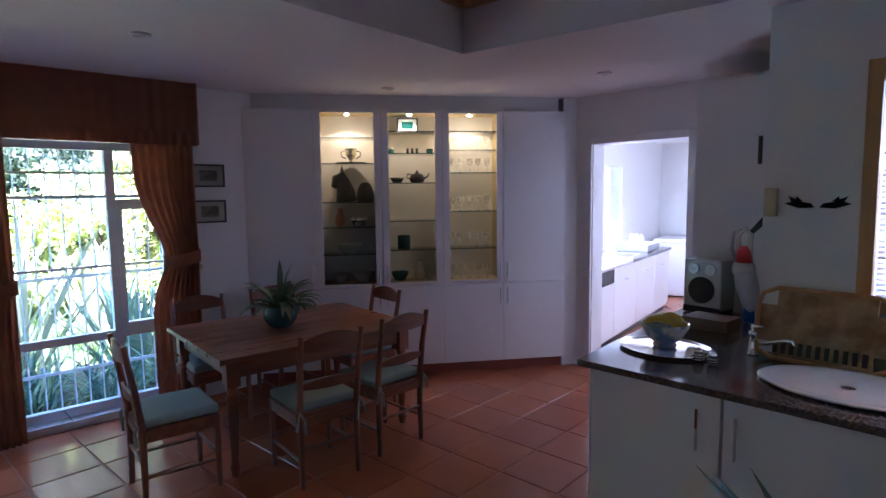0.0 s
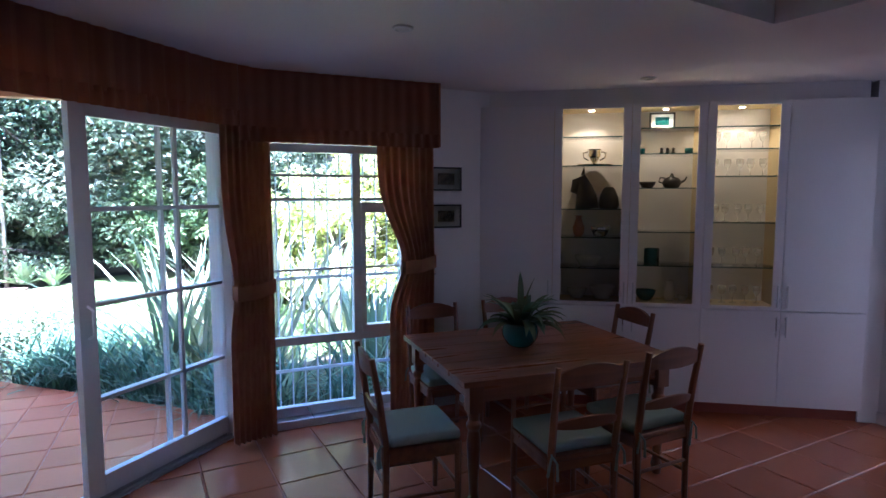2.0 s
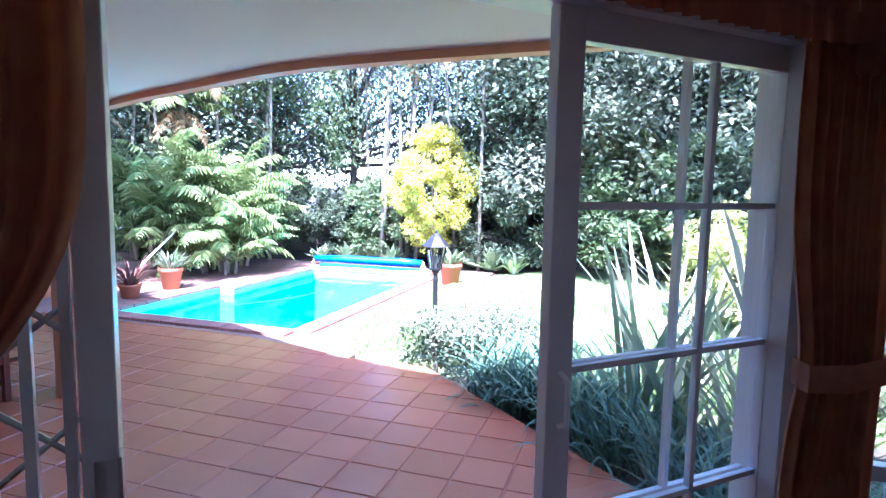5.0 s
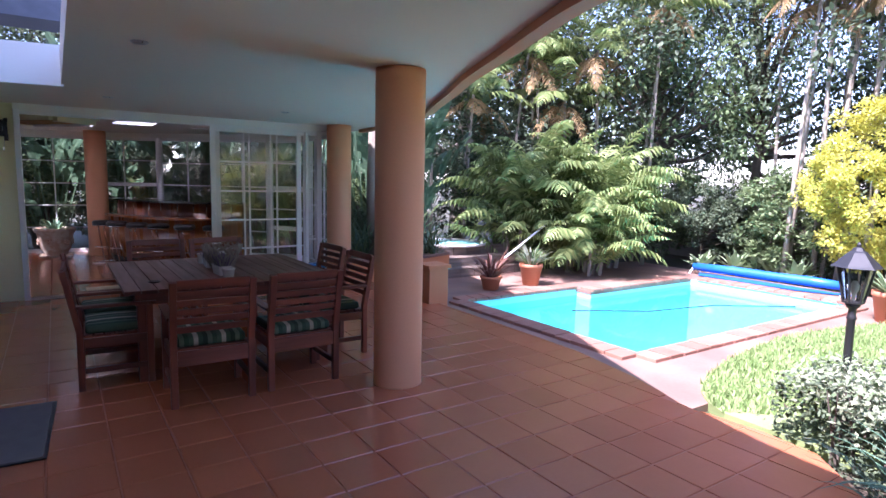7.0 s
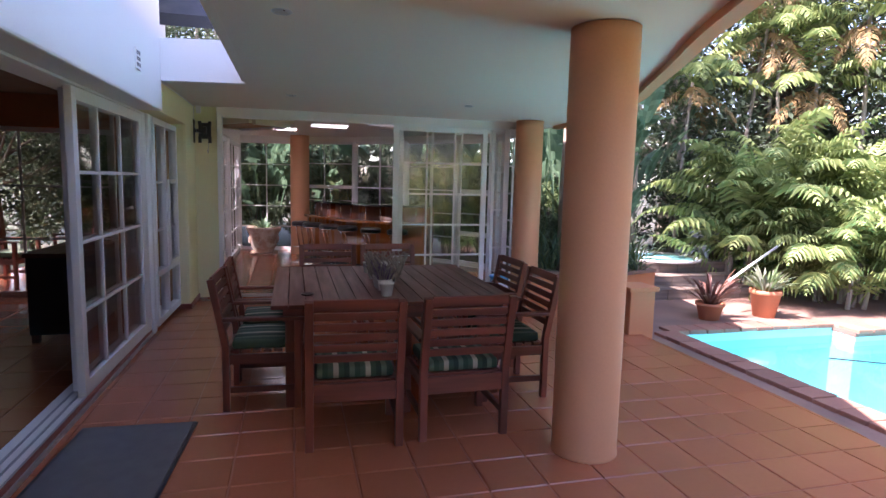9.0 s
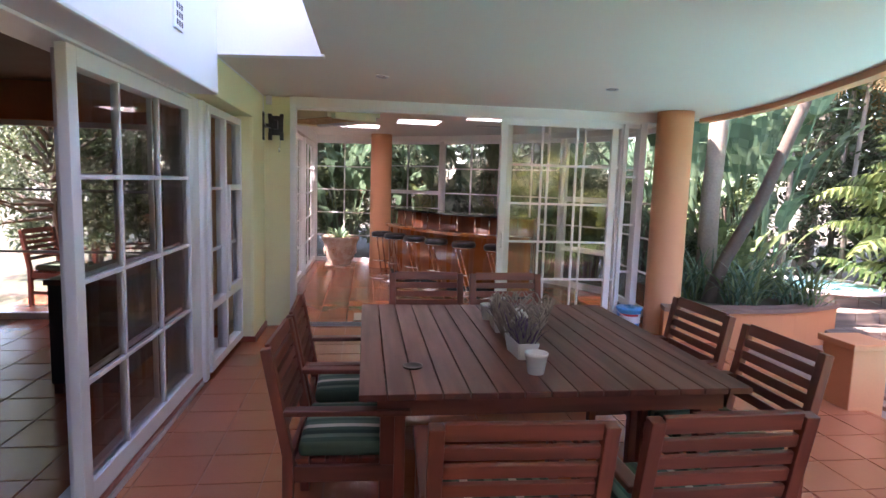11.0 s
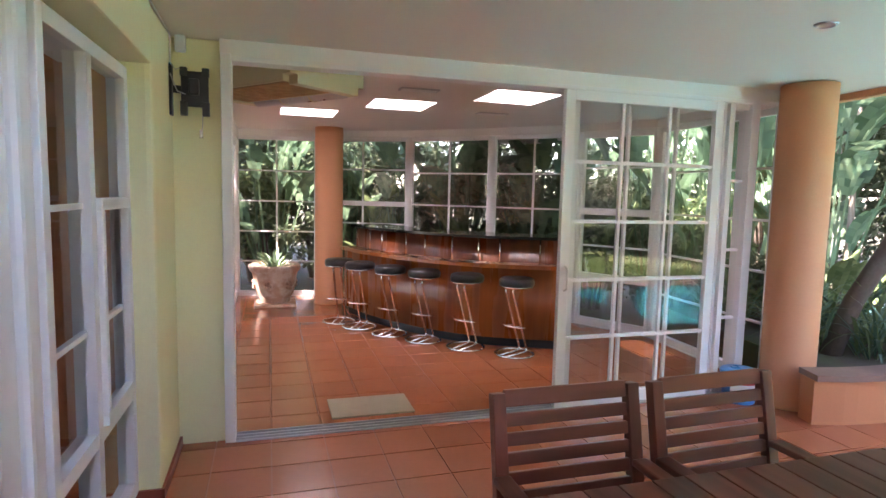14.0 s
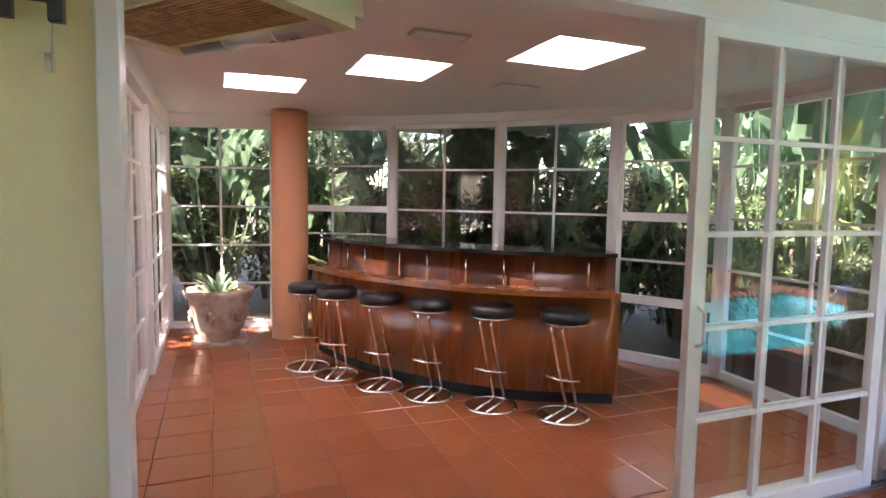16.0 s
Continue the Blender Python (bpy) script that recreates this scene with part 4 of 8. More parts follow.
def dining_chair():
    """Ladder-back chair with a tied seat pad; the back is at -y."""
    c = thing("dining_chair", "stained wooden ladder-back chair with a tied sage green seat pad", "chair", None, "chairs round the dining table")
    for s in (-1, 1):
        bm = bmesh.new()
        tube(bm, [(s * 0.185, -0.20, 0.0), (s * 0.185, -0.195, 0.25), (s * 0.187, -0.195, 0.46), (s * 0.19, -0.225, 0.70), (s * 0.195, -0.265, 0.93)], [0.016, 0.019, 0.021, 0.019, 0.016], 8)
        part("back_leg", bm, M_WOOD_DIN_Z, c)
        bm = bmesh.new()
        tube(bm, [(s * 0.195, 0.20, 0.0), (s * 0.195, 0.20, 0.25), (s * 0.195, 0.20, 0.44)], [0.015, 0.019, 0.021], 8)
        part("front_leg", bm, M_WOOD_DIN_Z, c)
    for z, d, h in ((0.60, -0.212, 0.045), (0.83, -0.248, 0.085)):
        bm = bmesh.new()
        k = 8
        lo, hi = [], []
        for i in range(k + 1):
            u = i / k * 2 - 1
            x, y = u * 0.18, d - 0.02 * (1 - u * u)
            top = h * (0.75 + 0.5 * (1 - u * u))
            lo.append([bm.verts.new((x, y + o, z - 0.01 * (1 - u * u))) for o in (-0.008, 0.008)])
            hi.append([bm.verts.new((x, y + o - 0.006, z + top)) for o in (-0.008, 0.008)])
        for i in range(k):
            for a, b in ((0, 0), (1, 1)):
                bm.faces.new((lo[i][a], lo[i + 1][a], hi[i + 1][a], hi[i][a]))
            bm.faces.new((hi[i][0], hi[i + 1][0], hi[i + 1][1], hi[i][1]))
            bm.faces.new((lo[i][0], lo[i + 1][0], lo[i + 1][1], lo[i][1]))
        bmesh.ops.recalc_face_normals(bm, faces=bm.faces[:])
        part("back_rail", bm, M_WOOD_DIN_X, c)
    bm = bmesh.new()
    box(bm, -0.21, 0.21, -0.20, 0.21, 0.425, 0.450, bev=0.006)
    box(bm, -0.19, 0.19, 0.19, 0.21, 0.375, 0.425)
    box(bm, -0.19, 0.19, -0.205, -0.185, 0.375, 0.425)
    for s in (-1, 1):
        box(bm, s * 0.197 - 0.01, s * 0.197 + 0.01, -0.18, 0.19, 0.375, 0.425)
    part("seat", bm, M_WOOD_DIN_X, c)
    for y, z in ((0.20, 0.20), (-0.197, 0.24)):
        bm = bmesh.new()
        cyl(bm, (-0.19, y, z), (0.19, y, z), 0.010, n=8)
        part("stretcher", bm, M_WOOD_DIN_X, c)
    for s in (-1, 1):
        bm = bmesh.new()
        cyl(bm, (s * 0.19, -0.19, 0.17), (s * 0.195, 0.20, 0.17), 0.010, n=8)
        part("stretcher", bm, M_WOOD_DIN_X, c)
    bm = bmesh.new()
    box(bm, -0.205, 0.205, -0.175, 0.215, 0.452, 0.505, bev=0.02)
    bmesh.ops.subdivide_edges(bm, edges=[e for e in bm.edges if e.calc_length() > 0.2], cuts=4, use_grid_fill=True)
    for v in bm.verts:
        r2 = (v.co.x / 0.21) ** 2 + (v.co.y / 0.22) ** 2
        v.co.z += 0.014 * max(0, 1 - r2) if v.co.z > 0.49 else 0
    pad = part("seat_pad", bm, M_SEAT, c, "sage green cloth seat pad", smooth=True)
    for s in (-1, 1):
        bm = bmesh.new()
        tube(bm, [(s * 0.185, -0.17, 0.478), (s * 0.20, -0.225, 0.470), (s * 0.175, -0.235, 0.43), (s * 0.17, -0.232, 0.34)], [0.006, 0.005, 0.006, 0.008], 6)
        tube(bm, [(s * 0.20, -0.225, 0.470), (s * 0.215, -0.235, 0.44), (s * 0.225, -0.23, 0.37)], [0.005, 0.006, 0.008], 6)
        part("tie", bm, M_SEAT, pad)
    return c


dining_table()
first = dining_chair()
first.matrix_basis = pose(-2.34, 1.64, 0, 0, 0, -4)
for x, y, rz in ((-1.93, 2.36, 86), (-1.99, 2.92, 93), (-3.17, 2.20, -91), (-3.18, 2.85, -88), (-2.70, 3.24, 177)):
    copy_thing(first, pose(x, y, 0, 0, 0, rz))


def blade(verts, faces, base, heading, length, width, lift, droop, bend=0.0, segs=4, fold=0.25):
    """One long leaf as a folded, tapering strip that rises and arches over."""
    ca, sa = math.cos(heading), math.sin(heading)
    k = len(verts)
    x = z = 0.0
    ang = lift
    for i in range(segs + 1):
        f = i / segs
        w = width * (0.55 + 1.2 * f) * (1 - f ** 2.2) if f < 1 else 0.0
        w = max(w, 0.0015)
        side = bend * f * f * length
        px, py = base[0] + ca * x - sa * side, base[1] + sa * x + ca * side
        verts.append((px - sa * w / 2, py + ca * w / 2, base[2] + z + w * fold * 0.5))
        verts.append((px, py, base[2] + z - w * fold * 0.3))
        verts.append((px + sa * w / 2, py - ca * w / 2, base[2] + z + w * fold * 0.5))
        x += math.cos(ang) * length / segs
        z += math.sin(ang) * length / segs
        ang -= droop / segs * (0.5 + f)
    for i in range(segs):
        a = k + 3 * i
        faces.append((a, a + 1, a + 4, a + 3))
        faces.append((a + 1, a + 2, a + 5, a + 4))


def leaf_part(name, verts, faces, mat, parent, label="", smooth=True):
    me = bpy.data.meshes.new(name)
    me.from_pydata(verts, [], faces)
    me.materials.append(mat)
    if smooth:
        me.polygons.foreach_set("use_smooth", [True] * len(me.polygons))
    ob = new(name, me)
    ob.parent = parent
    if label:
        ob["label"] = label
    return ob


def table_plant():
    p = thing("potted_plant", "peace lily in a round teal glazed pot on the dining table", "plant", pose(-2.66, 2.52, 0.761))
    bm = bmesh.new()
    lathe(bm, [(0.06, 0.0), (0.085, 0.015), (0.115, 0.06), (0.122, 0.10), (0.112, 0.145), (0.105, 0.16), (0.098, 0.16), (0.092, 0.145), (0.09, 0.14)], 28)
    part("pot", bm, M_TEAL, p, "teal glazed round pot", True)
    rnd = random.Random(5)
    for g in range(2):
        v, f = [], []
        for i in range(26):
            h = rnd.uniform(0, 6.28)
            blade(v, f, (0.03 * math.cos(h), 0.03 * math.sin(h), 0.13), h, rnd.uniform(0.20, 0.34), rnd.uniform(0.045, 0.07), rnd.uniform(0.35, 1.3), rnd.uniform(1.0, 2.4), rnd.uniform(-0.15, 0.15), 6)
        leaf_part("leaves", v, f, (L_STRAP, L_DARK)[g], p)
    v, f = [], []
    blade(v, f, (0.0, 0.0, 0.14), 2.4, 0.38, 0.05, 1.35, 0.8, 0.1, 6)
    blade(v, f, (0.0, 0.0, 0.14), 0.6, 0.33, 0.04, 1.4, 0.3, 0.1, 6)
    leaf_part("tall_leaves", v, f, L_DARK, p)


table_plant()

# ---- the wall cabinet: five tall units on five base units, three of them glazed and lit ----
CAB0, CAB1 = Vector((-3.74, 2.77)), Vector((-2.11, 5.22))
mc, cab_len = along(CAB0, CAB1)
mc = mc @ Matrix.Rotation(0, 4, 'Z')
SPLIT = [0.0, 0.60, 1.20, 1.76, 2.34, cab_len]   # along the front
TOP, MID, BASE, DEEP = 2.47, 0.86, 0.10, 0.36
M_LAMP_WARM = bpy.data.materials.new("warm_lamp_lens")
M_LAMP_WARM.use_nodes = True
M_LAMP_WARM.node_tree.nodes["Principled BSDF"].inputs["Emission Color"].default_value = (1.0, 0.78, 0.42, 1)
M_LAMP_WARM.node_tree.nodes["Principled BSDF"].inputs["Emission Strength"].default_value = 5.0


def bar_handle(bm, x, z0, z1, y=-0.045):
    tube(bm, [(x, y, z0), (x, y, z1)], 0.006, 10)
    for z in (z0 + 0.02, z1 - 0.02):
        cyl(bm, (x, y, z), (x, -0.018, z), 0.005, n=8)


def cupboard(a, b, glazed, z0, z1, handle_side, label, handles):
    w = b - a
    c = thing("cupboard", label, "cupboard", mc @ Matrix.Translation((a, 0, 0)), "wall cabinet units")
    bm = bmesh.new()
    box(bm, 0.001, 0.019, 0.0, DEEP, z0, z1)
    box(bm, w - 0.019, w - 0.001, 0.0, DEEP, z0, z1)
    box(bm, 0.019, w - 0.019, 0.0, DEEP, z1 - 0.018, z1)
    box(bm, 0.019, w - 0.019, 0.0, DEEP, z0, z0 + 0.018)
    box(bm, 0.019, w - 0.019, DEEP - 0.01, DEEP, z0 + 0.018, z1 - 0.018)
    # glazed carcasses carry the spots' warm glow in their golden colour
    part("carcass", bm, M_CAB_GLOW if glazed else M_LACQUER, c)
    bm = bmesh.new()
    if glazed:
        f = 0.065
        box(bm, 0.002, f, -0.018, -0.001, z0 + 0.002, z1 - 0.002, bev=0.002)
        box(bm, w - f, w - 0.002, -0.018, -0.001, z0 + 0.002, z1 - 0.002, bev=0.002)
        box(bm, f, w - f, -0.018, -0.001, z0 + 0.002, z0 + 0.03, bev=0.001)
        box(bm, f, w - f, -0.018, -0.001, z1 - 0.03, z1 - 0.002, bev=0.001)
    else:
        box(bm, 0.002, w - 0.002, -0.018, -0.001, z0 + 0.002, z1 - 0.002, bev=0.002)
    door = part("door", bm, M_LACQUER, c)
    if glazed:
        bm = bmesh.new()
        bm.faces.new([bm.verts.new(v) for v in ((f, -0.01, z0 + 0.03), (w - f, -0.01, z0 + 0.03), (w - f, -0.01, z1 - 0.03), (f, -0.01, z1 - 0.03))])
        part("pane", bm, M_PANE_CAB, door, "clear glass pane").visible_shadow = False
    bm = bmesh.new()
    x = w - 0.035 if handle_side > 0 else 0.035
    bar_handle(bm, x, *handles)
    part("handle", bm, M_STEEL, door, "brushed steel bar handle")
    return c


SHELVES = {1: (0.30, 0.55, 0.78, 1.13, 1.36), 2: (0.33, 0.60, 0.95, 1.22, 1.42), 3: (0.33, 0.68, 1.04, 1.25, 1.42)}
for i in range(5):
    a, b = SPLIT[i], SPLIT[i + 1]
    g = i in (1, 2, 3)
    cupboard(a, b, False, BASE, MID - 0.002, (1, 1, -1, 1, -1)[i], "white lacquered base cupboard with a steel bar handle", (MID - 0.20, MID - 0.04))
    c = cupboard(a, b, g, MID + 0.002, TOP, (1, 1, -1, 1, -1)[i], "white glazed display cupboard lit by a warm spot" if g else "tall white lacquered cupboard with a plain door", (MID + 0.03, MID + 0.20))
    if g:
        w = b - a
        for z in SHELVES[i]:
            bm = bmesh.new()
            box(bm, 0.022, w - 0.022, 0.01, DEEP - 0.012, MID + z - 0.003, MID + z + 0.003)
            part("shelf", bm, M_PANE_CAB, c, "glass shelf").visible_shadow = False
            bm = bmesh.new()
            box(bm, 0.022, w - 0.022, 0.006, 0.010, MID + z - 0.004, MID + z + 0.004)
            part("shelf_edge", bm, M_TEAL, c, "dark green glass shelf edge")
        bm = bmesh.new()
        lathe(bm, [(0.030, -0.008), (0.030, 0.0), (0.020, 0.0)], 18, (w / 2, 0.15, TOP - 0.018))
        lamp = part("spot", bm, M_CHROME, c, "small round recessed cabinet spot")
        bm = bmesh.new()
        lathe(bm, [(0.019, -0.011), (0.019, -0.0085)], 16, (w / 2, 0.15, TOP - 0.018))
        part("lens", bm, M_LAMP_WARM, lamp, "glowing warm lens")
        li = bpy.data.lights.new("cabinet_spot", 'SPOT')
        li.energy = 0.42
        li.color = (1.0, 0.72, 0.33)
        li.spot_size = radians(120)
        li.shadow_soft_size = 0.02
        ls = new("cabinet_spot", li)
        ls.matrix_world = mc @ Matrix.Translation((a + w / 2, 0.15, TOP - 0.04))
bm = bmesh.new()
box(bm, 0.0, cab_len, 0.05, 0.10, 0.0, BASE - 0.002, mc)
structure("baseboard_cabinet", bm, M_SKIRT, "red tile plinth under the wall cabinet", "baseboard")
bm = bmesh.new()
box(bm, 0.03, cab_len - 0.05, 0.035, DEEP, TOP + 0.002, CEIL - 0.001, mc)
structure("wall_bulkhead", bm, M_WALL_DIN, "white plaster bulkhead over the wall cabinet", "wall")
bm = bmesh.new()
box(bm, -0.10, -0.002, 0.03, 0.30, 0.0, CEIL - 0.001, mc)
box(bm, cab_len + 0.002, cab_len + 0.14, 0.03, 0.30, 0.0, CEIL - 0.001, mc)
structure("wall_cabinet_cheeks", bm, M_WALL_DIN, "white plaster beside the wall cabinet", "wall")


def in_cab(unit, u, d, z):
    """A place on a shelf of a glazed unit: u across 0 to 1, d depth, z above the unit's foot."""
    a, b = SPLIT[unit], SPLIT[unit + 1]
    return mc @ Matrix.Translation((a + (b - a) * u, d, MID + z + 0.0035))


def ornament(name, label, category, profile, mat, m, n=18, extra=None):
    t = thing(name, label, category, m)
    bm = bmesh.new()
    lathe(bm, profile, n)
    part("body", bm, mat, t, smooth=True)
    if extra:
        extra(t)
    return t


BOWL = [(0.03, 0), (0.05, 0.005), (0.075, 0.05), (0.085, 0.085), (0.08, 0.085), (0.07, 0.05), (0.04, 0.015)]
VASE = [(0.025, 0), (0.04, 0.01), (0.05, 0.06), (0.035, 0.11), (0.022, 0.15), (0.03, 0.17)]
CUP = [(0.02, 0), (0.03, 0.005), (0.034, 0.05), (0.03, 0.05), (0.025, 0.01)]


def urn_handles(t):
    for s in (-1, 1):
        bm = bmesh.new()
        tube(bm, [(s * 0.045, 0, 0.05), (s * 0.085, 0, 0.07), (s * 0.09, 0, 0.11), (s * 0.05, 0, 0.12)], 0.006, 8)
        part("handle", bm, M_CHROME, t)


def pot_parts(t):
    bm = bmesh.new()
    tube(bm, [(0.06, 0, 0.04), (0.10, 0, 0.06), (0.115, 0, 0.09)], [0.012, 0.008, 0.006], 8)
    part("spout", bm, M_BRONZE, t)
    bm = bmesh.new()
    tube(bm, [(-0.05, 0, 0.03), (-0.10, 0, 0.05), (-0.09, 0, 0.085), (-0.05, 0, 0.08)], 0.006, 8)
    part("handle", bm, M_BRONZE, t)


ornament("urn", "polished silver two-handled urn on a glass shelf", "urn", [(0.04, 0), (0.045, 0.008), (0.015, 0.025), (0.03, 0.05), (0.055, 0.09), (0.045, 0.12), (0.06, 0.14)], M_CHROME, in_cab(1, 0.55, 0.18, 1.13), extra=urn_handles)
ornament("tray", "flat silver tray on a glass shelf", "tray", [(0.14, 0), (0.15, 0.008), (0.14, 0.006)], M_CHROME, in_cab(1, 0.55, 0.18, 1.136))
ornament("bowl", "white ceramic bowl on a glass shelf", "bowl", BOWL, M_CERAMIC, in_cab(1, 0.35, 0.18, 0.02))
ornament("bowl", "large white ceramic bowl on a glass shelf", "bowl", [(r * 1.25, z * 1.3) for r, z in BOWL], M_CERAMIC, in_cab(1, 0.70, 0.18, 0.02))
ornament("bowl", "cream ceramic serving dish on a glass shelf", "bowl", [(r * 1.35, z) for r, z in BOWL], M_CERAMIC, in_cab(1, 0.50, 0.18, 0.30))
ornament("dish", "silver lidded dish on a glass shelf", "dish", BOWL, M_CHROME, in_cab(1, 0.65, 0.18, 0.55))
ornament("vase", "tall brown glass vase on a glass shelf", "vase", VASE, M_TERRACOTTA, in_cab(1, 0.36, 0.20, 0.55))
ornament("teapot", "dark metal teapot on a glass shelf", "teapot", [(0.04, 0), (0.065, 0.01), (0.075, 0.045), (0.055, 0.08), (0.02, 0.09), (0.012, 0.11), (0.004, 0.12)], M_BRONZE, in_cab(2, 0.62, 0.18, 0.95), extra=pot_parts)
ornament("bowl", "dark wooden bowl on a glass shelf", "bowl", [(r * 0.8, z * 0.6) for r, z in BOWL], M_BRONZE, in_cab(2, 0.28, 0.18, 0.95))
for u in (0.18, 0.84):
    ornament("beaker", "dark blue ceramic beaker on a glass shelf", "beaker", CUP, M_TEAL, in_cab(2, u, 0.18, 1.22))
for u in (0.46, 0.54, 0.62):
    ornament("figurine", "tiny ornament on a glass shelf", "ornament", [(0.012, 0), (0.016, 0.01), (0.010, 0.03), (0.014, 0.045), (0.004, 0.055)], M_BRONZE, in_cab(2, u, 0.16, 1.22), 10)
ornament("box", "dark green square caddy on a glass shelf", "caddy", [(0.06, 0), (0.06, 0.12), (0.05, 0.125)], M_TEAL, in_cab(2, 0.38, 0.2, 0.33), 4)
ornament("jar", "white ceramic jar in the display cupboard", "jar", VASE, M_CERAMIC, in_cab(2, 0.64, 0.18, 0.02))
ornament("bowl", "dark glazed bowl in the display cupboard", "bowl", BOWL, M_TEAL, in_cab(2, 0.30, 0.18, 0.02))
ornament("jar", "small white jar in the display cupboard", "jar", CUP, M_CERAMIC, in_cab(2, 0.82, 0.18, 0.02))
# stemmed glasses of the third unit; white in the clear glass stands for glints
M_CRYSTAL = material("crystal_white_glint", (0.85, 0.85, 0.80), 0.08, vary=0.02, bump=0.0, spec=0.8)
cn, cl = M_CRYSTAL.node_tree.nodes, M_CRYSTAL.node_tree.links
ct, cm = cn.new("ShaderNodeBsdfTransparent"), cn.new("ShaderNodeMixShader")
cm.inputs[0].default_value = 0.22
cl.new(ct.outputs[0], cm.inputs[1])
cl.new(cn["Principled BSDF"].outputs[0], cm.inputs[2])
cl.new(cm.outputs[0], cn["Material Output"].inputs["Surface"])
bm = bmesh.new()
lathe(bm, [(0.028, 0), (0.026, 0.004), (0.004, 0.008), (0.004, 0.06), (0.02, 0.075), (0.03, 0.10), (0.028, 0.14), (0.026, 0.14), (0.027, 0.10)], 14)
glass_me = bpy.data.meshes.new("body")
bm.to_mesh(glass_me)
bm.free()
glass_me.materials.append(M_CRYSTAL)
glass_me.polygons.foreach_set("use_smooth", [True] * len(glass_me.polygons))
rnd = random.Random(3)
for z in (0.02, 0.33, 0.68, 1.04, 1.25):
    for u in (0.20, 0.35, 0.50, 0.65, 0.80):
        for d in (0.18,):
            t = thing("wine_glass", "clear stemmed wine glass on a glass shelf", "glass", in_cab(3, u + rnd.uniform(-0.02, 0.02), d, z), "glasses in the display cupboard")
            share("body", glass_me, t).visible_shadow = False
# horse bust, kept as one plain shape
bm = bmesh.new()
tube(bm, [(0.03, 0, 0), (0.02, 0, 0.10), (0.0, 0, 0.18), (-0.03, 0, 0.245), (-0.05, 0, 0.22), (-0.085, 0, 0.13)], [0.10, 0.085, 0.065, 0.055, 0.05, 0.028], 14)
for s in (-1, 1):
    cyl(bm, (-0.01, s * 0.03, 0.28), (-0.005, s * 0.035, 0.34), 0.016, 0.002, 8)
bust = tagged(link_mesh("horse_statue", bm, M_BRONZE, True), "dark bronze horse head bust on a glass shelf", "statue")
bust.matrix_basis = in_cab(1, 0.42, 0.18, 0.78)
bm = bmesh.new()
lathe(bm, [(0.07, 0), (0.085, 0.03), (0.075, 0.10), (0.05, 0.16), (0.03, 0.18)], 16)
o = tagged(link_mesh("statue", bm, M_BRONZE, True), "dark bronze animal figure on a glass shelf", "statue")
o.matrix_basis = in_cab(1, 0.76, 0.19, 0.78)


def picture(name, label, m, w, h, frame_mat, mount, image):
    p = thing(name, label, "picture", m)
    bm = bmesh.new()
    for a, b, c, d in ((-w / 2, w / 2, h / 2 - 0.014, h / 2), (-w / 2, w / 2, -h / 2, -h / 2 + 0.014), (-w / 2, -w / 2 + 0.014, -h / 2 + 0.014, h / 2 - 0.014), (w / 2 - 0.014, w / 2, -h / 2 + 0.014, h / 2 - 0.014)):
        box(bm, a, b, -0.018, 0.0, c, d, bev=0.002)
    part("frame", bm, frame_mat, p)
    bm = bmesh.new()
    box(bm, -w / 2 + 0.013, w / 2 - 0.013, -0.010, -0.002, -h / 2 + 0.013, h / 2 - 0.013)
    part("mount", bm, mount, p)
    bm = bmesh.new()
    box(bm, -w * 0.27, w * 0.27, -0.0115, -0.0095, -h * 0.24, h * 0.24)
    part("print", bm, image, p)
    bm = bmesh.new()
    bm.faces.new([bm.verts.new(v) for v in ((-w / 2 + 0.013, -0.014, -h / 2 + 0.013), (w / 2 - 0.013, -0.014, -h / 2 + 0.013), (w / 2 - 0.013, -0.014, h / 2 - 0.013), (-w / 2 + 0.013, -0.014, h / 2 - 0.013))])
    part("pane", bm, M_PANE, p).visible_shadow = False
    return p


M_SEPIA = material("sepia_print", (0.28, 0.22, 0.15), 0.6, vary=0.3, scale=20, other=(0.10, 0.08, 0.06), mix_scale=25)
M_MOUNT = material("cream_mount", (0.55, 0.50, 0.42), 0.8, vary=0.04)
WALLM = Matrix.Rotation(radians(90), 4, 'Z')
picture("picture", "small dark-framed print with a cream mount on the wall", Matrix.Translation((WIN_X + 0.001, 2.45, 1.885)) @ WALLM, 0.27, 0.19, M_BLACK, M_MOUNT, M_SEPIA)
picture("picture", "small dark-framed sepia print with a cream mount on the wall", Matrix.Translation((WIN_X + 0.001, 2.45, 1.585)) @ WALLM, 0.27, 0.19, M_BLACK, M_MOUNT, M_SEPIA)
picture("picture", "small butterfly print leaning on a glass shelf", in_cab(2, 0.48, 0.25, 1.42 + 0.075), 0.20, 0.14, M_BLACK, M_PAPER, M_TEAL)
bm = bmesh.new()
lathe(bm, [(0.012, 0), (0.012, 0.01), (0.022, 0.014), (0.020, 0.02)], 14)
o = tagged(link_mesh("wall_hook", bm, M_CHROME, True), "small round metal curtain hook on the wall", "hook")
o.matrix_basis = Matrix.Translation((WIN_X + 0.001, 2.34, 1.13)) @ Matrix.Rotation(radians(90), 4, 'Y')

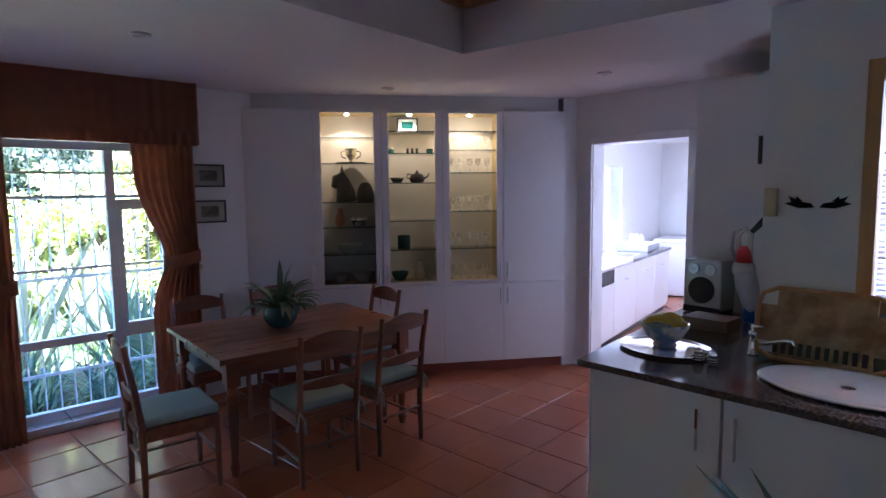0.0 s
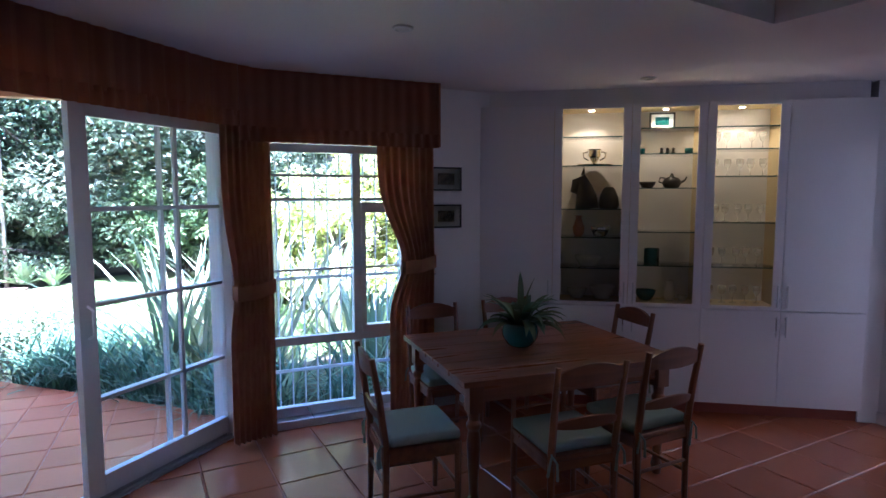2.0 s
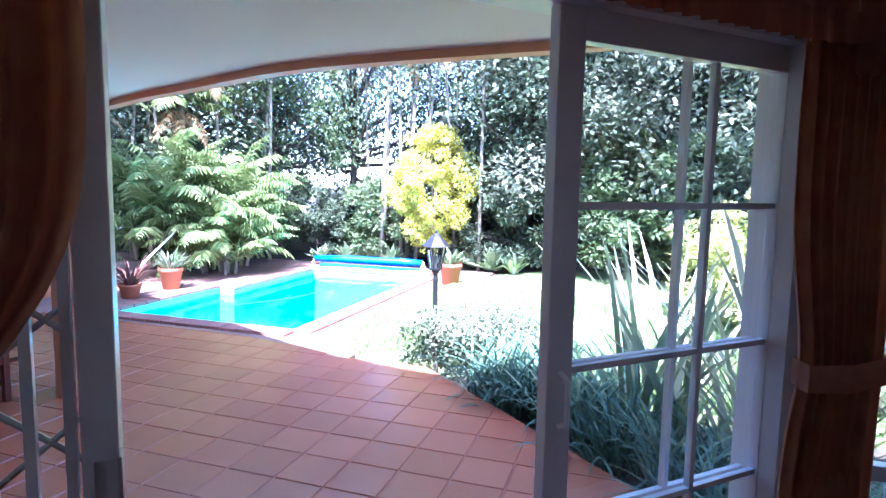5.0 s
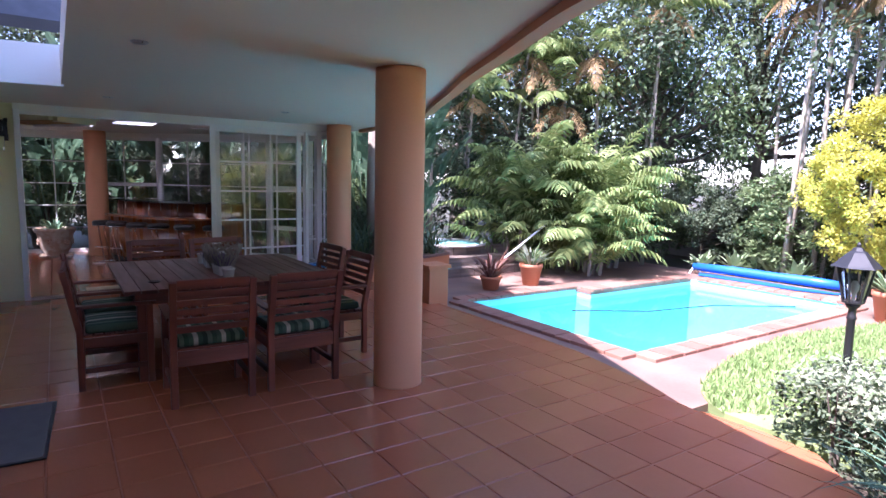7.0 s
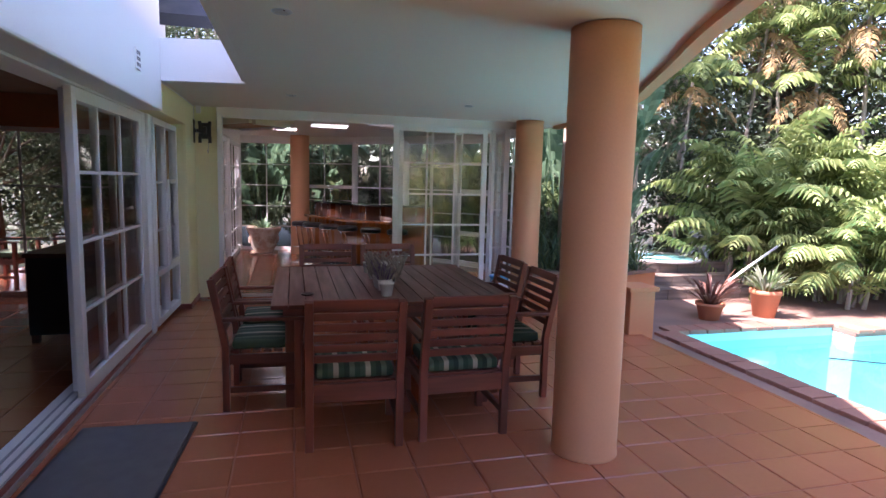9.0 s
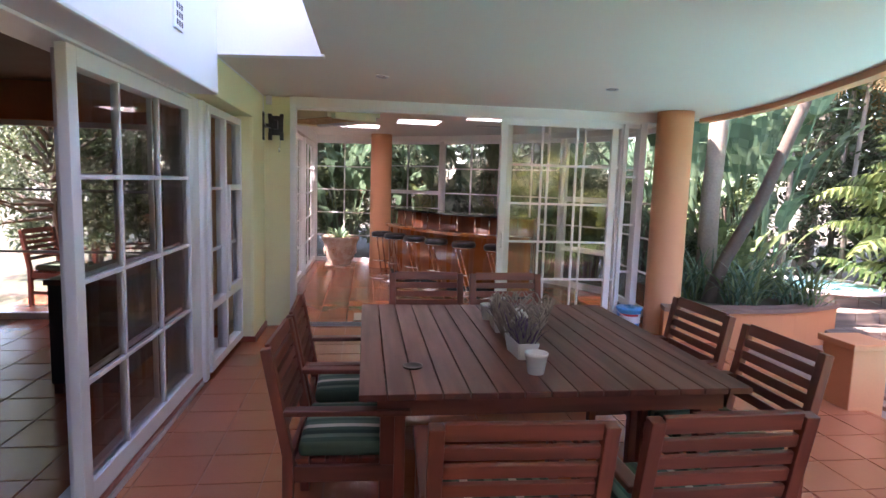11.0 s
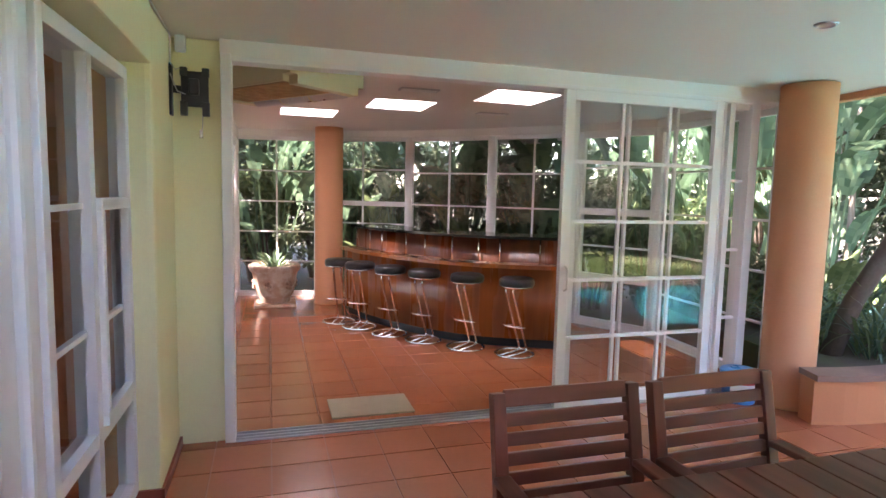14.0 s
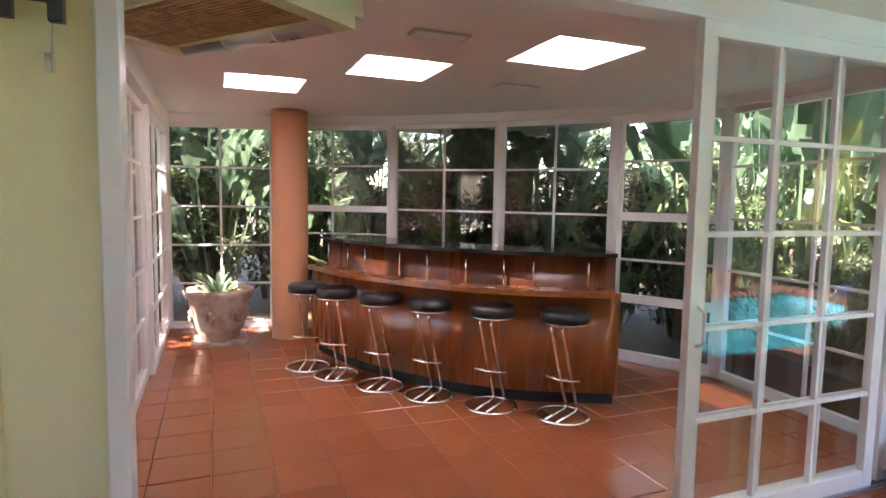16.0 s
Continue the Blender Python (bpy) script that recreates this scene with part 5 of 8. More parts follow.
# ---- pelmets and curtains ----
def cloth_band(name, line, z0, z1, mat, label, amp, waves, category, tuck=0.0, gather=None, thick=0.012):
    """Hanging cloth along a line on the plan, with folds; gather pinches it towards one side at a height."""
    pts = [Vector(p) for p in line]
    lens = [0.0]
    for a, b in zip(pts, pts[1:]):
        lens.append(lens[-1] + (b - a).length)
    total = lens[-1]
    nu, nv = int(total * 90) + 12, 26
    bm = bmesh.new()
    grid = []
    for j in range(nv + 1):
        fz = j / nv
        row = []
        for i in range(nu + 1):
            u = i / nu
            uu = u
            squeeze = 1.0
            if gather:
                gz, side, width = gather
                k = math.exp(-((z0 + (z1 - z0) * fz - gz) / 0.38) ** 2) if z0 + (z1 - z0) * fz > gz else 0.45 + 0.55 * math.exp(-((z0 + (z1 - z0) * fz - gz) / 0.22) ** 2)
                squeeze = 1 - k * (1 - width)
                uu = u * squeeze if side < 0 else 1 - (1 - u) * squeeze
            s = uu * total
            q = 0
            while q < len(pts) - 2 and s > lens[q + 1]:
                q += 1
            f = (s - lens[q]) / (lens[q + 1] - lens[q])
            p = pts[q].lerp(pts[q + 1], f)
            d = (pts[q + 1] - pts[q]).normalized()
            nrm = Vector((-d.y, d.x))
            a = amp * (0.5 + 0.5 * fz if tuck else 1.0)
            off = a * math.sin(u * waves * 2 * math.pi + 0.6 * math.sin(u * 9)) * (0.6 + 0.4 / max(squeeze, 0.3) * 0.7) + 0.25 * a * math.sin(u * waves * 5.3 + fz * 2)
            row.append(bm.verts.new((p.x + nrm.x * off, p.y + nrm.y * off, z0 + (z1 - z0) * fz)))
        grid.append(row)
    for j in range(nv):
        for i in range(nu):
            bm.faces.new((grid[j][i], grid[j][i + 1], grid[j + 1][i + 1], grid[j + 1][i]))
    r = bmesh.ops.solidify(bm, geom=bm.faces[:], thickness=thick)
    return bm


PEL = [on_diag(0.02, -0.20), on_diag(2.72, -0.20), (WIN_X + 0.20, 1.00), (WIN_X + 0.20, 2.30)]
pel = thing("pelmet", "terracotta striped gathered pelmet over window and door", "pelmet")
for run, low, folds in ((PEL[:2] + [((PEL[1][0] + PEL[2][0]) / 2, (PEL[1][1] + PEL[2][1]) / 2)], 2.20, 32), ([((PEL[1][0] + PEL[2][0]) / 2, (PEL[1][1] + PEL[2][1]) / 2)] + PEL[2:], 2.11, 16)):
    part("valance", cloth_band("valance", run, low + 0.07, CEIL - 0.004, M_PELMET, "", 0.007, folds, "pelmet"), M_PELMET, pel, smooth=True)
    part("frill", cloth_band("frill", [(x + 0.012, y) for x, y in run], low, low + 0.10, M_PELMET, "", 0.012, folds * 1.3, "pelmet", thick=0.008), M_PELMET, pel, smooth=True)
bm = bmesh.new()
box(bm, WIN_X + 0.004, WIN_X + 0.215, 2.30, 2.315, 2.12, CEIL - 0.004)
part("return", bm, M_PELMET, pel)
for nm, line, gather, side in (("curtain", [(WIN_X + 0.11, 1.84), (WIN_X + 0.11, 2.30)], (1.22, 1, 0.55), 1), ("curtain", [on_diag(2.84, -0.10), (WIN_X + 0.14, 0.93), (WIN_X + 0.10, 1.07)], (1.10, 1, 0.80), 1), ("curtain", [on_diag(0.12, -0.10), on_diag(0.74, -0.10)], (1.05, -1, 0.42), -1)):
    c = thing(nm, "full-length terracotta curtain gathered by a tie-back", "curtain", group="dining curtains")
    part("drape", cloth_band("drape", line, 0.02, 2.30, M_CURTAIN, "", 0.030, 8, "curtain", gather=gather), M_CURTAIN, c, smooth=True)
    p, q = Vector(line[0]), Vector(line[-1])
    d = (q - p).normalized()
    w = (q - p).length * gather[2]
    e = q if side > 0 else p
    s = e - d * w * side
    nrm = Vector((-d.y, d.x)) * 0.055
    bm = bmesh.new()
    ring = []
    for sg in (1, -1):
        a, b = s + nrm * sg, e + nrm * sg
        pts = [Vector((a.x, a.y, gather[0] - 0.02)), Vector(((a.x + b.x) / 2 + nrm.x * sg * 0.3, (a.y + b.y) / 2 + nrm.y * sg * 0.3, gather[0] - 0.01)), Vector((b.x, b.y, gather[0] + 0.02))]
        ring += pts[::sg]
    up = [bm.verts.new(p + Vector((0, 0, 0.05))) for p in ring]
    dn = [bm.verts.new(p - Vector((0, 0, 0.05))) for p in ring]
    for k in range(len(ring)):
        q = (k + 1) % len(ring)
        bm.faces.new((dn[k], dn[q], up[q], up[k]))
    bmesh.ops.solidify(bm, geom=bm.faces[:], thickness=0.008)
    part("tie_back", bm, M_CURTAIN, c)
# folded security gate at the open side of the door
gate = thing("security_gate", "white folding lattice security gate, pushed aside", "gate", md @ Matrix.Translation((0.50, 0.07, 0)))
for i in range(4):
    bm = bmesh.new()
    box(bm, i * 0.075, i * 0.075 + 0.022, 0.0, 0.03, 0.03, 2.18)
    part("upright", bm, M_ALU, gate)
for k in range(7):
    for s in (0, 1):
        bm = bmesh.new()
        z = 0.2 + k * 0.28
        tube(bm, [(0.0, 0.034, z if s else z + 0.2), (0.24, 0.034, z + 0.2 if s else z)], 0.008, 6)
        part("lattice_bar", bm, M_STEEL, gate)
bm = bmesh.new()
box(bm, 0.20, 0.26, -0.01, 0.045, 0.98, 1.10, bev=0.004)
part("lock", bm, M_STEEL, gate, "steel lock case")
# downlights
for x, y, z in ((-2.28, 1.58, CEIL), (-2.75, 3.62, CEIL), (-1.24, 4.5, CEIL), (-3.04, -7.58, SLAB), (-5.04, -7.6, SLAB), (-3.0, -4.34, SLAB)):
    d = thing("downlight", "small round recessed ceiling downlight, unlit", "lamp", Matrix.Translation((x, y, z)), "ceiling downlights")
    bm = bmesh.new()
    lathe(bm, [(0.055, -0.001), (0.055, -0.006), (0.045, -0.012), (0.038, -0.012), (0.036, -0.003)], 22)
    part("ring", bm, M_STEEL, d, smooth=True)
    bm = bmesh.new()
    lathe(bm, [(0.034, -0.008), (0.030, -0.005), (0.01, -0.004)], 18)
    part("bulb", bm, M_CERAMIC, d)
rug = thing("floor_mat", "small dark grey mat on the dining room tiles", "mat", pose(-0.62, 2.42, 0, 0, 0, 5))
bm = bmesh.new()
box(bm, -0.30, 0.30, -0.20, 0.20, 0.001, 0.012, bev=0.004)
part("mat_surface", bm, M_MAT, rug)

# ---- kitchen peninsula and the sink wall ----
CT = [(-0.40, 2.95), (1.70, 3.02), (1.70, 3.74), (0.14, 3.74), (0.10, 4.60), (-0.61, 4.60)]
bm = bmesh.new()
prism(bm, CT, 0.868, 0.90)
es = [e for e in bm.edges if abs(e.verts[0].co.z - e.verts[1].co.z) < 1e-4]
bmesh.ops.bevel(bm, geom=es, offset=0.004, segments=2, affect='EDGES')
tagged(link_mesh("worktop", bm, M_GRANITE), "polished dark granite worktop of the kitchen peninsula", "worktop")


def base_unit(p0, p1, label, handle_x, doors=1):
    m, w = along(p0, p1)
    c = thing("base_cabinet", label, "cabinet", m, "peninsula cabinets")
    bm = bmesh.new()
    box(bm, 0.002, w - 0.002, 0.02, 0.55, 0.10, 0.866)
    part("carcass", bm, M_LACQUER, c)
    bm = bmesh.new()
    box(bm, 0.002, w - 0.002, 0.06, 0.5, 0.0, 0.098)
    part("plinth", bm, M_SKIRT, c)
    bm = bmesh.new()
    box(bm, 0.003, w - 0.003, 0.0, 0.018, 0.11, 0.858, bev=0.003)
    d = part("door", bm, M_LACQUER, c)
    bm = bmesh.new()
    bar_handle(bm, handle_x, 0.62, 0.80, -0.03)
    part("handle", bm, M_STEEL, d, "brushed steel bar handle")


base_unit((-0.34, 2.985), (0.27, 3.005), "white lacquered base cabinet under the granite worktop", 0.52)
base_unit((0.275, 3.005), (0.90, 3.025), "white lacquered sink cabinet under the granite worktop", 0.06)
base_unit((0.905, 3.025), (1.60, 3.05), "white lacquered base cabinet under the granite worktop", 0.06)
bm = bmesh.new()
prism(bm, [(-0.345, 2.99), (-0.36, 3.0), (-0.55, 4.58), (-0.53, 4.58)], 0.0, 0.866)
prism(bm, [(-0.53, 4.56), (0.06, 4.56), (0.06, 4.58), (-0.53, 4.58)], 0.0, 0.866)
tagged(link_mesh("end_panel", bm, M_LACQUER), "white lacquered side panel of the peninsula", "panel")
# tall cupboard behind
c = thing("tall_cupboard", "tall white lacquered cupboard beside the kitchen doorway", "cupboard", Matrix.Translation((-0.60, 4.64, 0)))
bm = bmesh.new()
box(bm, 0, 0.74, 0.02, 0.70, 0.0, 2.45)
part("carcass", bm, M_LACQUER, c)
bm = bmesh.new()
box(bm, 0.003, 0.737, 0.0, 0.018, 0.91, 2.445, bev=0.003)
d = part("door", bm, M_LACQUER, c)
bm = bmesh.new()
box(bm, 0.415, 0.437, -0.022, -0.002, 1.88, 2.06, bev=0.004)
part("handle", bm, M_BRONZE, d, "dark bronze pull")
# sink, tap and things on the worktop
sink = thing("sink", "oval white ceramic sink set in the granite worktop", "sink", Matrix.Translation((0.63, 3.36, 0.901)))
bm = bmesh.new()
lathe(bm, [(0.20, 0.0), (0.235, 0.006), (0.245, 0.012), (0.235, 0.018), (0.215, 0.016), (0.19, 0.008), (0.15, 0.004), (0.05, 0.002)], 36)
bmesh.ops.scale(bm, vec=(1.38, 1.02, 1), verts=bm.verts[:])
part("basin", bm, M_CERAMIC, sink, smooth=True)
bm = bmesh.new()
lathe(bm, [(0.025, 0.003), (0.025, 0.007), (0.01, 0.005)], 16)
part("drain", bm, M_CHROME, sink)
tap = thing("tap", "chrome single-lever sink tap", "tap", Matrix.Translation((0.17, 3.63, 0.901)))
bm = bmesh.new()
lathe(bm, [(0.028, 0), (0.028, 0.008), (0.021, 0.015), (0.021, 0.10), (0.024, 0.11), (0.018, 0.12)], 20)
part("body", bm, M_CHROME, tap, smooth=True)
bm = bmesh.new()
tube(bm, [(0, 0, 0.06), (0.07, -0.03, 0.075), (0.16, -0.07, 0.11), (0.20, -0.09, 0.115), (0.205, -0.092, 0.10)], [0.012, 0.011, 0.010, 0.010, 0.009], 12)
part("spout", bm, M_CHROME, tap, smooth=True)
bm = bmesh.new()
tube(bm, [(0, 0, 0.12), (-0.01, 0.01, 0.14), (0.05, -0.01, 0.15)], [0.014, 0.01, 0.006], 10)
part("lever", bm, M_CHROME, tap, smooth=True)
M_TRAYPRINT = material("painted_tray", (0.26, 0.15, 0.06), 0.35, vary=0.2, scale=12, other=(0.45, 0.30, 0.14), mix_scale=9)
t = thing("serving_tray", "brown painted wooden tray leaning on the sink wall", "tray", Matrix.Translation((0.46, 3.62, 0.903)) @ Matrix.Rotation(radians(-12), 4, 'X'))
bm = bmesh.new()
box(bm, -0.28, 0.28, -0.006, 0.006, 0.0, 0.34)
bmesh.ops.bevel(bm, geom=[e for e in bm.edges if abs(e.verts[0].co.y - e.verts[1].co.y) > 0.005], offset=0.08, segments=6, affect='EDGES')
part("board", bm, M_TRAYPRINT, t)
bm = bmesh.new()
loop = [(-0.20, 0.0), (0.20, 0.0), (0.265, 0.03), (0.28, 0.08), (0.28, 0.26), (0.265, 0.31), (0.20, 0.34), (-0.20, 0.34), (-0.265, 0.31), (-0.28, 0.26), (-0.28, 0.08), (-0.265, 0.03), (-0.20, 0.0)]
tube(bm, [(x, -0.012, z + 0.004) for x, z in loop], 0.011, 8)
part("rim", bm, M_WOOD_FRAME, t, smooth=True)
bm = bmesh.new()
for i in range(11):
    box(bm, -0.20 + i * 0.036, -0.18 + i * 0.036, -0.011, -0.006, 0.03, 0.09)
part("slats", bm, M_BRONZE, t)
st = thing("round_tray", "oval engraved silver serving tray on the worktop", "tray", Matrix.Translation((-0.18, 3.42, 0.901)))
bm = bmesh.new()
lathe(bm, [(0.18, 0.0), (0.20, 0.004), (0.232, 0.016), (0.238, 0.016), (0.232, 0.012), (0.20, 0.008), (0.18, 0.005), (0.02, 0.005)], 40)
bmesh.ops.scale(bm, vec=(1.0, 0.85, 1), verts=bm.verts[:])
part("plate", bm, M_CHROME, st, smooth=True)
fb = thing("fruit_bowl", "painted ceramic bowl full of bananas on a silver tray", "bowl", Matrix.Translation((-0.20, 3.45, 0.908)))
bm = bmesh.new()
lathe(bm, [(0.055, 0.0), (0.06, 0.012), (0.05, 0.02), (0.085, 0.05), (0.115, 0.10), (0.122, 0.125), (0.117, 0.125), (0.108, 0.10), (0.07, 0.05)], 32)
part("bowl", bm, M_CERAMIC_BLUE, fb, smooth=True)
for i in range(4):
    bm = bmesh.new()
    y = -0.05 + i * 0.032
    tube(bm, [(-0.095, y, 0.115), (-0.05, y, 0.148), (0.0, y + 0.01, 0.155), (0.05, y + 0.01, 0.142), (0.09, y + 0.01, 0.11)], [0.006, 0.018, 0.020, 0.018, 0.006], 8)
    part("banana", bm, M_BANANA, fb, smooth=True)
for x, y in ((0.03, 3.33), (0.11, 3.30)):
    s = thing("salt_shaker", "small glass and chrome condiment shaker", "shaker", Matrix.Translation((x, y, 0.901)), "shakers by the sink")
    bm = bmesh.new()
    lathe(bm, [(0.018, 0), (0.024, 0.01), (0.025, 0.03), (0.020, 0.045)], 16)
    part("body", bm, M_PANE_LAMP, s, smooth=True)
    for z in (0.008, 0.02, 0.032):
        bm = bmesh.new()
        lathe(bm, [(0.0245, z), (0.026, z + 0.002), (0.0245, z + 0.005)], 16)
        part("ring", bm, M_CHROME, s)
    bm = bmesh.new()
    lathe(bm, [(0.021, 0.045), (0.021, 0.055), (0.012, 0.066)], 16)
    part("lid", bm, M_CHROME, s, smooth=True)
radio = thing("stereo_speaker", "silver compact stereo with a round black speaker cone", "stereo", Matrix.Translation((-0.42, 4.42, 0.905)) @ Matrix.Rotation(radians(-6), 4, 'Z'))
bm = bmesh.new()
box(bm, -0.13, 0.13, -0.02, 0.17, 0.02, 0.36, bev=0.02)
part("cabinet", bm, M_SILVER, radio)
bm = bmesh.new()
box(bm, -0.125, 0.125, -0.03, 0.16, 0.0, 0.045, bev=0.006)
part("base", bm, M_BLACK_PLASTIC, radio)
for x, z, r, mt in ((0.0, 0.155, 0.088, M_BLACK_PLASTIC), (-0.055, 0.295, 0.038, M_STEEL), (0.06, 0.295, 0.038, M_STEEL)):
    bm = bmesh.new()
    lathe(bm, [(r, 0.0), (r, 0.012), (r * 0.85, 0.014), (r * 0.35, 0.004), (r * 0.25, 0.008)], 28)
    bmesh.ops.rotate(bm, matrix=Matrix.Rotation(radians(90), 3, 'X'), verts=bm.verts[:])
    bmesh.ops.translate(bm, vec=(x, -0.02, z), verts=bm.verts[:])
    part("speaker_cone" if r > 0.05 else "knob", bm, mt, radio, smooth=True)
vac = thing("hand_vacuum", "white and red upright hand vacuum on the worktop", "vacuum", Matrix.Translation((-0.13, 4.36, 0.901)))
bm = bmesh.new()
tube(bm, [(0.05, 0, 0.0), (0.04, 0, 0.10), (0.0, 0, 0.24), (-0.02, 0, 0.34)], [0.04, 0.055, 0.065, 0.06], 14)
part("body", bm, M_GREY_PLASTIC, vac, smooth=True)
bm = bmesh.new()
lathe(bm, [(0.062, 0.30), (0.066, 0.33), (0.06, 0.36), (0.05, 0.37)], 18, (-0.02, 0, 0))
part("collar", bm, M_CERAMIC, vac, smooth=True)
bm = bmesh.new()
lathe(bm, [(0.05, 0.37), (0.045, 0.44), (0.025, 0.47)], 16, (-0.02, 0, 0))
part("cap", bm, M_RED, vac, smooth=True)
bm = bmesh.new()
tube(bm, [(-0.055, 0, 0.37), (-0.055, 0, 0.54), (-0.02, 0, 0.58), (0.015, 0, 0.54), (0.015, 0, 0.37)], 0.014, 10)
part("handle", bm, M_CERAMIC, vac, smooth=True)
bm = bmesh.new()
tube(bm, [(-0.06, 0.03, 0.30), (-0.11, 0.04, 0.45), (-0.10, 0.04, 0.55), (-0.03, 0.04, 0.57)], 0.012, 8)
part("hose", bm, M_GREY_PLASTIC, vac, smooth=True)
bm = bmesh.new()
box(bm, 0.0, 0.07, -0.05, 0.05, 0.0, 0.10, bev=0.02)
part("nozzle", bm, M_BLUE, vac)
bm = bmesh.new()
tube(bm, [(0.02, 0, 0.56), (0.09, 0, 0.64)], [0.016, 0.02], 8)
part("brush", bm, M_BLACK_PLASTIC, vac)
bx = thing("paper_box", "low brown cardboard box on the worktop", "box", Matrix.Translation((-0.20, 4.05, 0.901)))
bm = bmesh.new()
box(bm, -0.14, 0.12, -0.10, 0.10, 0.0, 0.07, bev=0.004)
part("carton", bm, material("brown_card", (0.22, 0.14, 0.09), 0.8, vary=0.1), bx)
sw = thing("intercom", "cream wall switch box on the pier", "switch", Matrix.Translation((0.19, 3.748, 1.655)))
bm = bmesh.new()
box(bm, -0.03, 0.03, -0.03, 0.0, -0.07, 0.07, bev=0.008)
part("case", bm, material("cream_plastic", (0.62, 0.52, 0.34), 0.5, vary=0.04), sw)
for x, flip in ((0.31, 1), (0.46, -1)):
    b = thing("wall_ornament", "black metal bird-shaped wall ornament in flight", "ornament", Matrix.Translation((x, 3.745, 1.65)), "wall ornaments")
    bm = bmesh.new()
    for pts in ([(-0.065, 0.0), (-0.02, 0.014), (0.05, 0.002), (0.065, -0.018), (0.0, -0.022)], [(-0.03, 0.005), (-0.05, 0.038), (-0.015, 0.02), (-0.012, 0.036), (0.015, 0.012)]):
        vs = [bm.verts.new((px * flip, 0, pz)) for px, pz in pts]
        bm.faces.new(vs)
    bmesh.ops.solidify(bm, geom=bm.faces[:], thickness=0.008)
    part("silhouette", bm, M_BLACK, b)
# pine-framed blind window over the sink
bl = thing("window_blind", "pine-framed window with closed pale venetian slats", "blind", Matrix.Translation((0.62, 3.75, 1.22)))
bm = bmesh.new()
for a, b_, c_, d_ in ((-0.06, 0.0, -0.06, 1.06), (0.98, 1.04, -0.06, 1.06), (0.0, 0.98, 1.0, 1.06), (0.0, 0.98, -0.06, 0.0)):
    box(bm, a, b_, -0.03, 0.02, c_, d_, bev=0.004)
part("frame", bm, M_WOOD_FRAME, bl)
slat_bm = bmesh.new()
box(slat_bm, 0.005, 0.975, -0.012, 0.012, -0.0008, 0.0008, Matrix.Rotation(radians(38), 4, 'X'))
slat = bpy.data.meshes.new("slat")
slat_bm.to_mesh(slat)
slat_bm.free()
slat.materials.append(M_PAPER)
for i in range(40):
    share("slat", slat, bl, Matrix.Translation((0, 0.02, 0.02 + i * 0.0245)))
plant = thing("potted_plant", "leafy green plant standing by the worktop", "plant", Matrix.Translation((0.93, 2.20, 0.0)))
bm = bmesh.new()
lathe(bm, [(0.09, 0), (0.10, 0.01), (0.135, 0.24), (0.145, 0.26), (0.125, 0.26), (0.115, 0.22)], 24)
part("pot", bm, M_TERRACOTTA, plant, smooth=True)
v, f = [], []
rnd = random.Random(9)
for i in range(30):
    h = rnd.uniform(0, 6.28)
    blade(v, f, (0.02 * math.cos(h), 0.02 * math.sin(h), 0.22), h, rnd.uniform(0.6, 0.85), rnd.uniform(0.06, 0.10), rnd.uniform(1.2, 1.5), rnd.uniform(0.5, 1.5), rnd.uniform(-0.15, 0.15), 6)
leaf_part("leaves", v, f, L_STRAP, plant)

# ---- kitchen beyond the doorway ----
kc = thing("kitchen_counter", "white kitchen worktop with a steel sink under the window", "worktop", MK)
bm = bmesh.new()
box(bm, -0.60, 0.02, 0.10, 1.30, 0.865, 0.90, bev=0.004)
part("worktop", bm, M_CERAMIC, kc)
bm = bmesh.new()
box(bm, -0.60, 0.02, 1.30, 3.05, 0.865, 0.90, bev=0.004)
part("granite_worktop", bm, M_GRANITE, kc)
for y0 in (0.85, 1.45):
    bm = bmesh.new()
    box(bm, -0.50, -0.10, y0, y0 + 0.5, 0.895, 0.903, bev=0.003)
    bmesh.ops.inset_region(bm, faces=[fc for fc in bm.faces if fc.normal.z > 0.9 and fc.calc_area() > 0.05], thickness=0.03, depth=-0.02)
    part("sink_bowl", bm, M_STEEL, kc)
for y0, y1, kind in ((0.10, 0.70, "dishwasher"), (0.705, 1.50, "unit"), (1.505, 2.30, "unit"), (2.305, 3.0, "unit")):
    nm = "dishwasher" if kind == "dishwasher" else "kitchen_cabinet"
    k = thing(nm, "white dishwasher with a dark control panel" if kind == "dishwasher" else "white kitchen base cabinet with a bow handle", "appliance" if kind == "dishwasher" else "cabinet", MK)
    bm = bmesh.new()
    box(bm, -0.56, -0.02, y0, y1, 0.08, 0.863)
    part("carcass", bm, M_LACQUER, k)
    bm = bmesh.new()
    box(bm, -0.02, 0.0, y0 + 0.003, y1 - 0.003, 0.12, 0.70 if kind == "dishwasher" else 0.855, bev=0.003)
    dd = part("door", bm, M_LACQUER, k)
    bm = bmesh.new()
    if kind == "dishwasher":
        box(bm, -0.02, 0.004, y0 + 0.003, y1 - 0.003, 0.705, 0.86, bev=0.004)
        part("control_panel", bm, M_BLACK_PLASTIC, k, "dark control panel")
    else:
        tube(bm, [(0.0, (y0 + y1) / 2 - 0.05, 0.70), (0.03, (y0 + y1) / 2, 0.70), (0.0, (y0 + y1) / 2 + 0.05, 0.70)], 0.006, 8)
        part("handle", bm, M_STEEL, dd)
    bm = bmesh.new()
    box(bm, -0.5, -0.06, y0, y1, 0.0, 0.078)
    part("plinth", bm, M_BLACK_PLASTIC, k)
ch = thing("chest_freezer", "white chest freezer at the end of the kitchen", "freezer", MK @ Matrix.Translation((0.25, 4.05, 0)))
bm = bmesh.new()
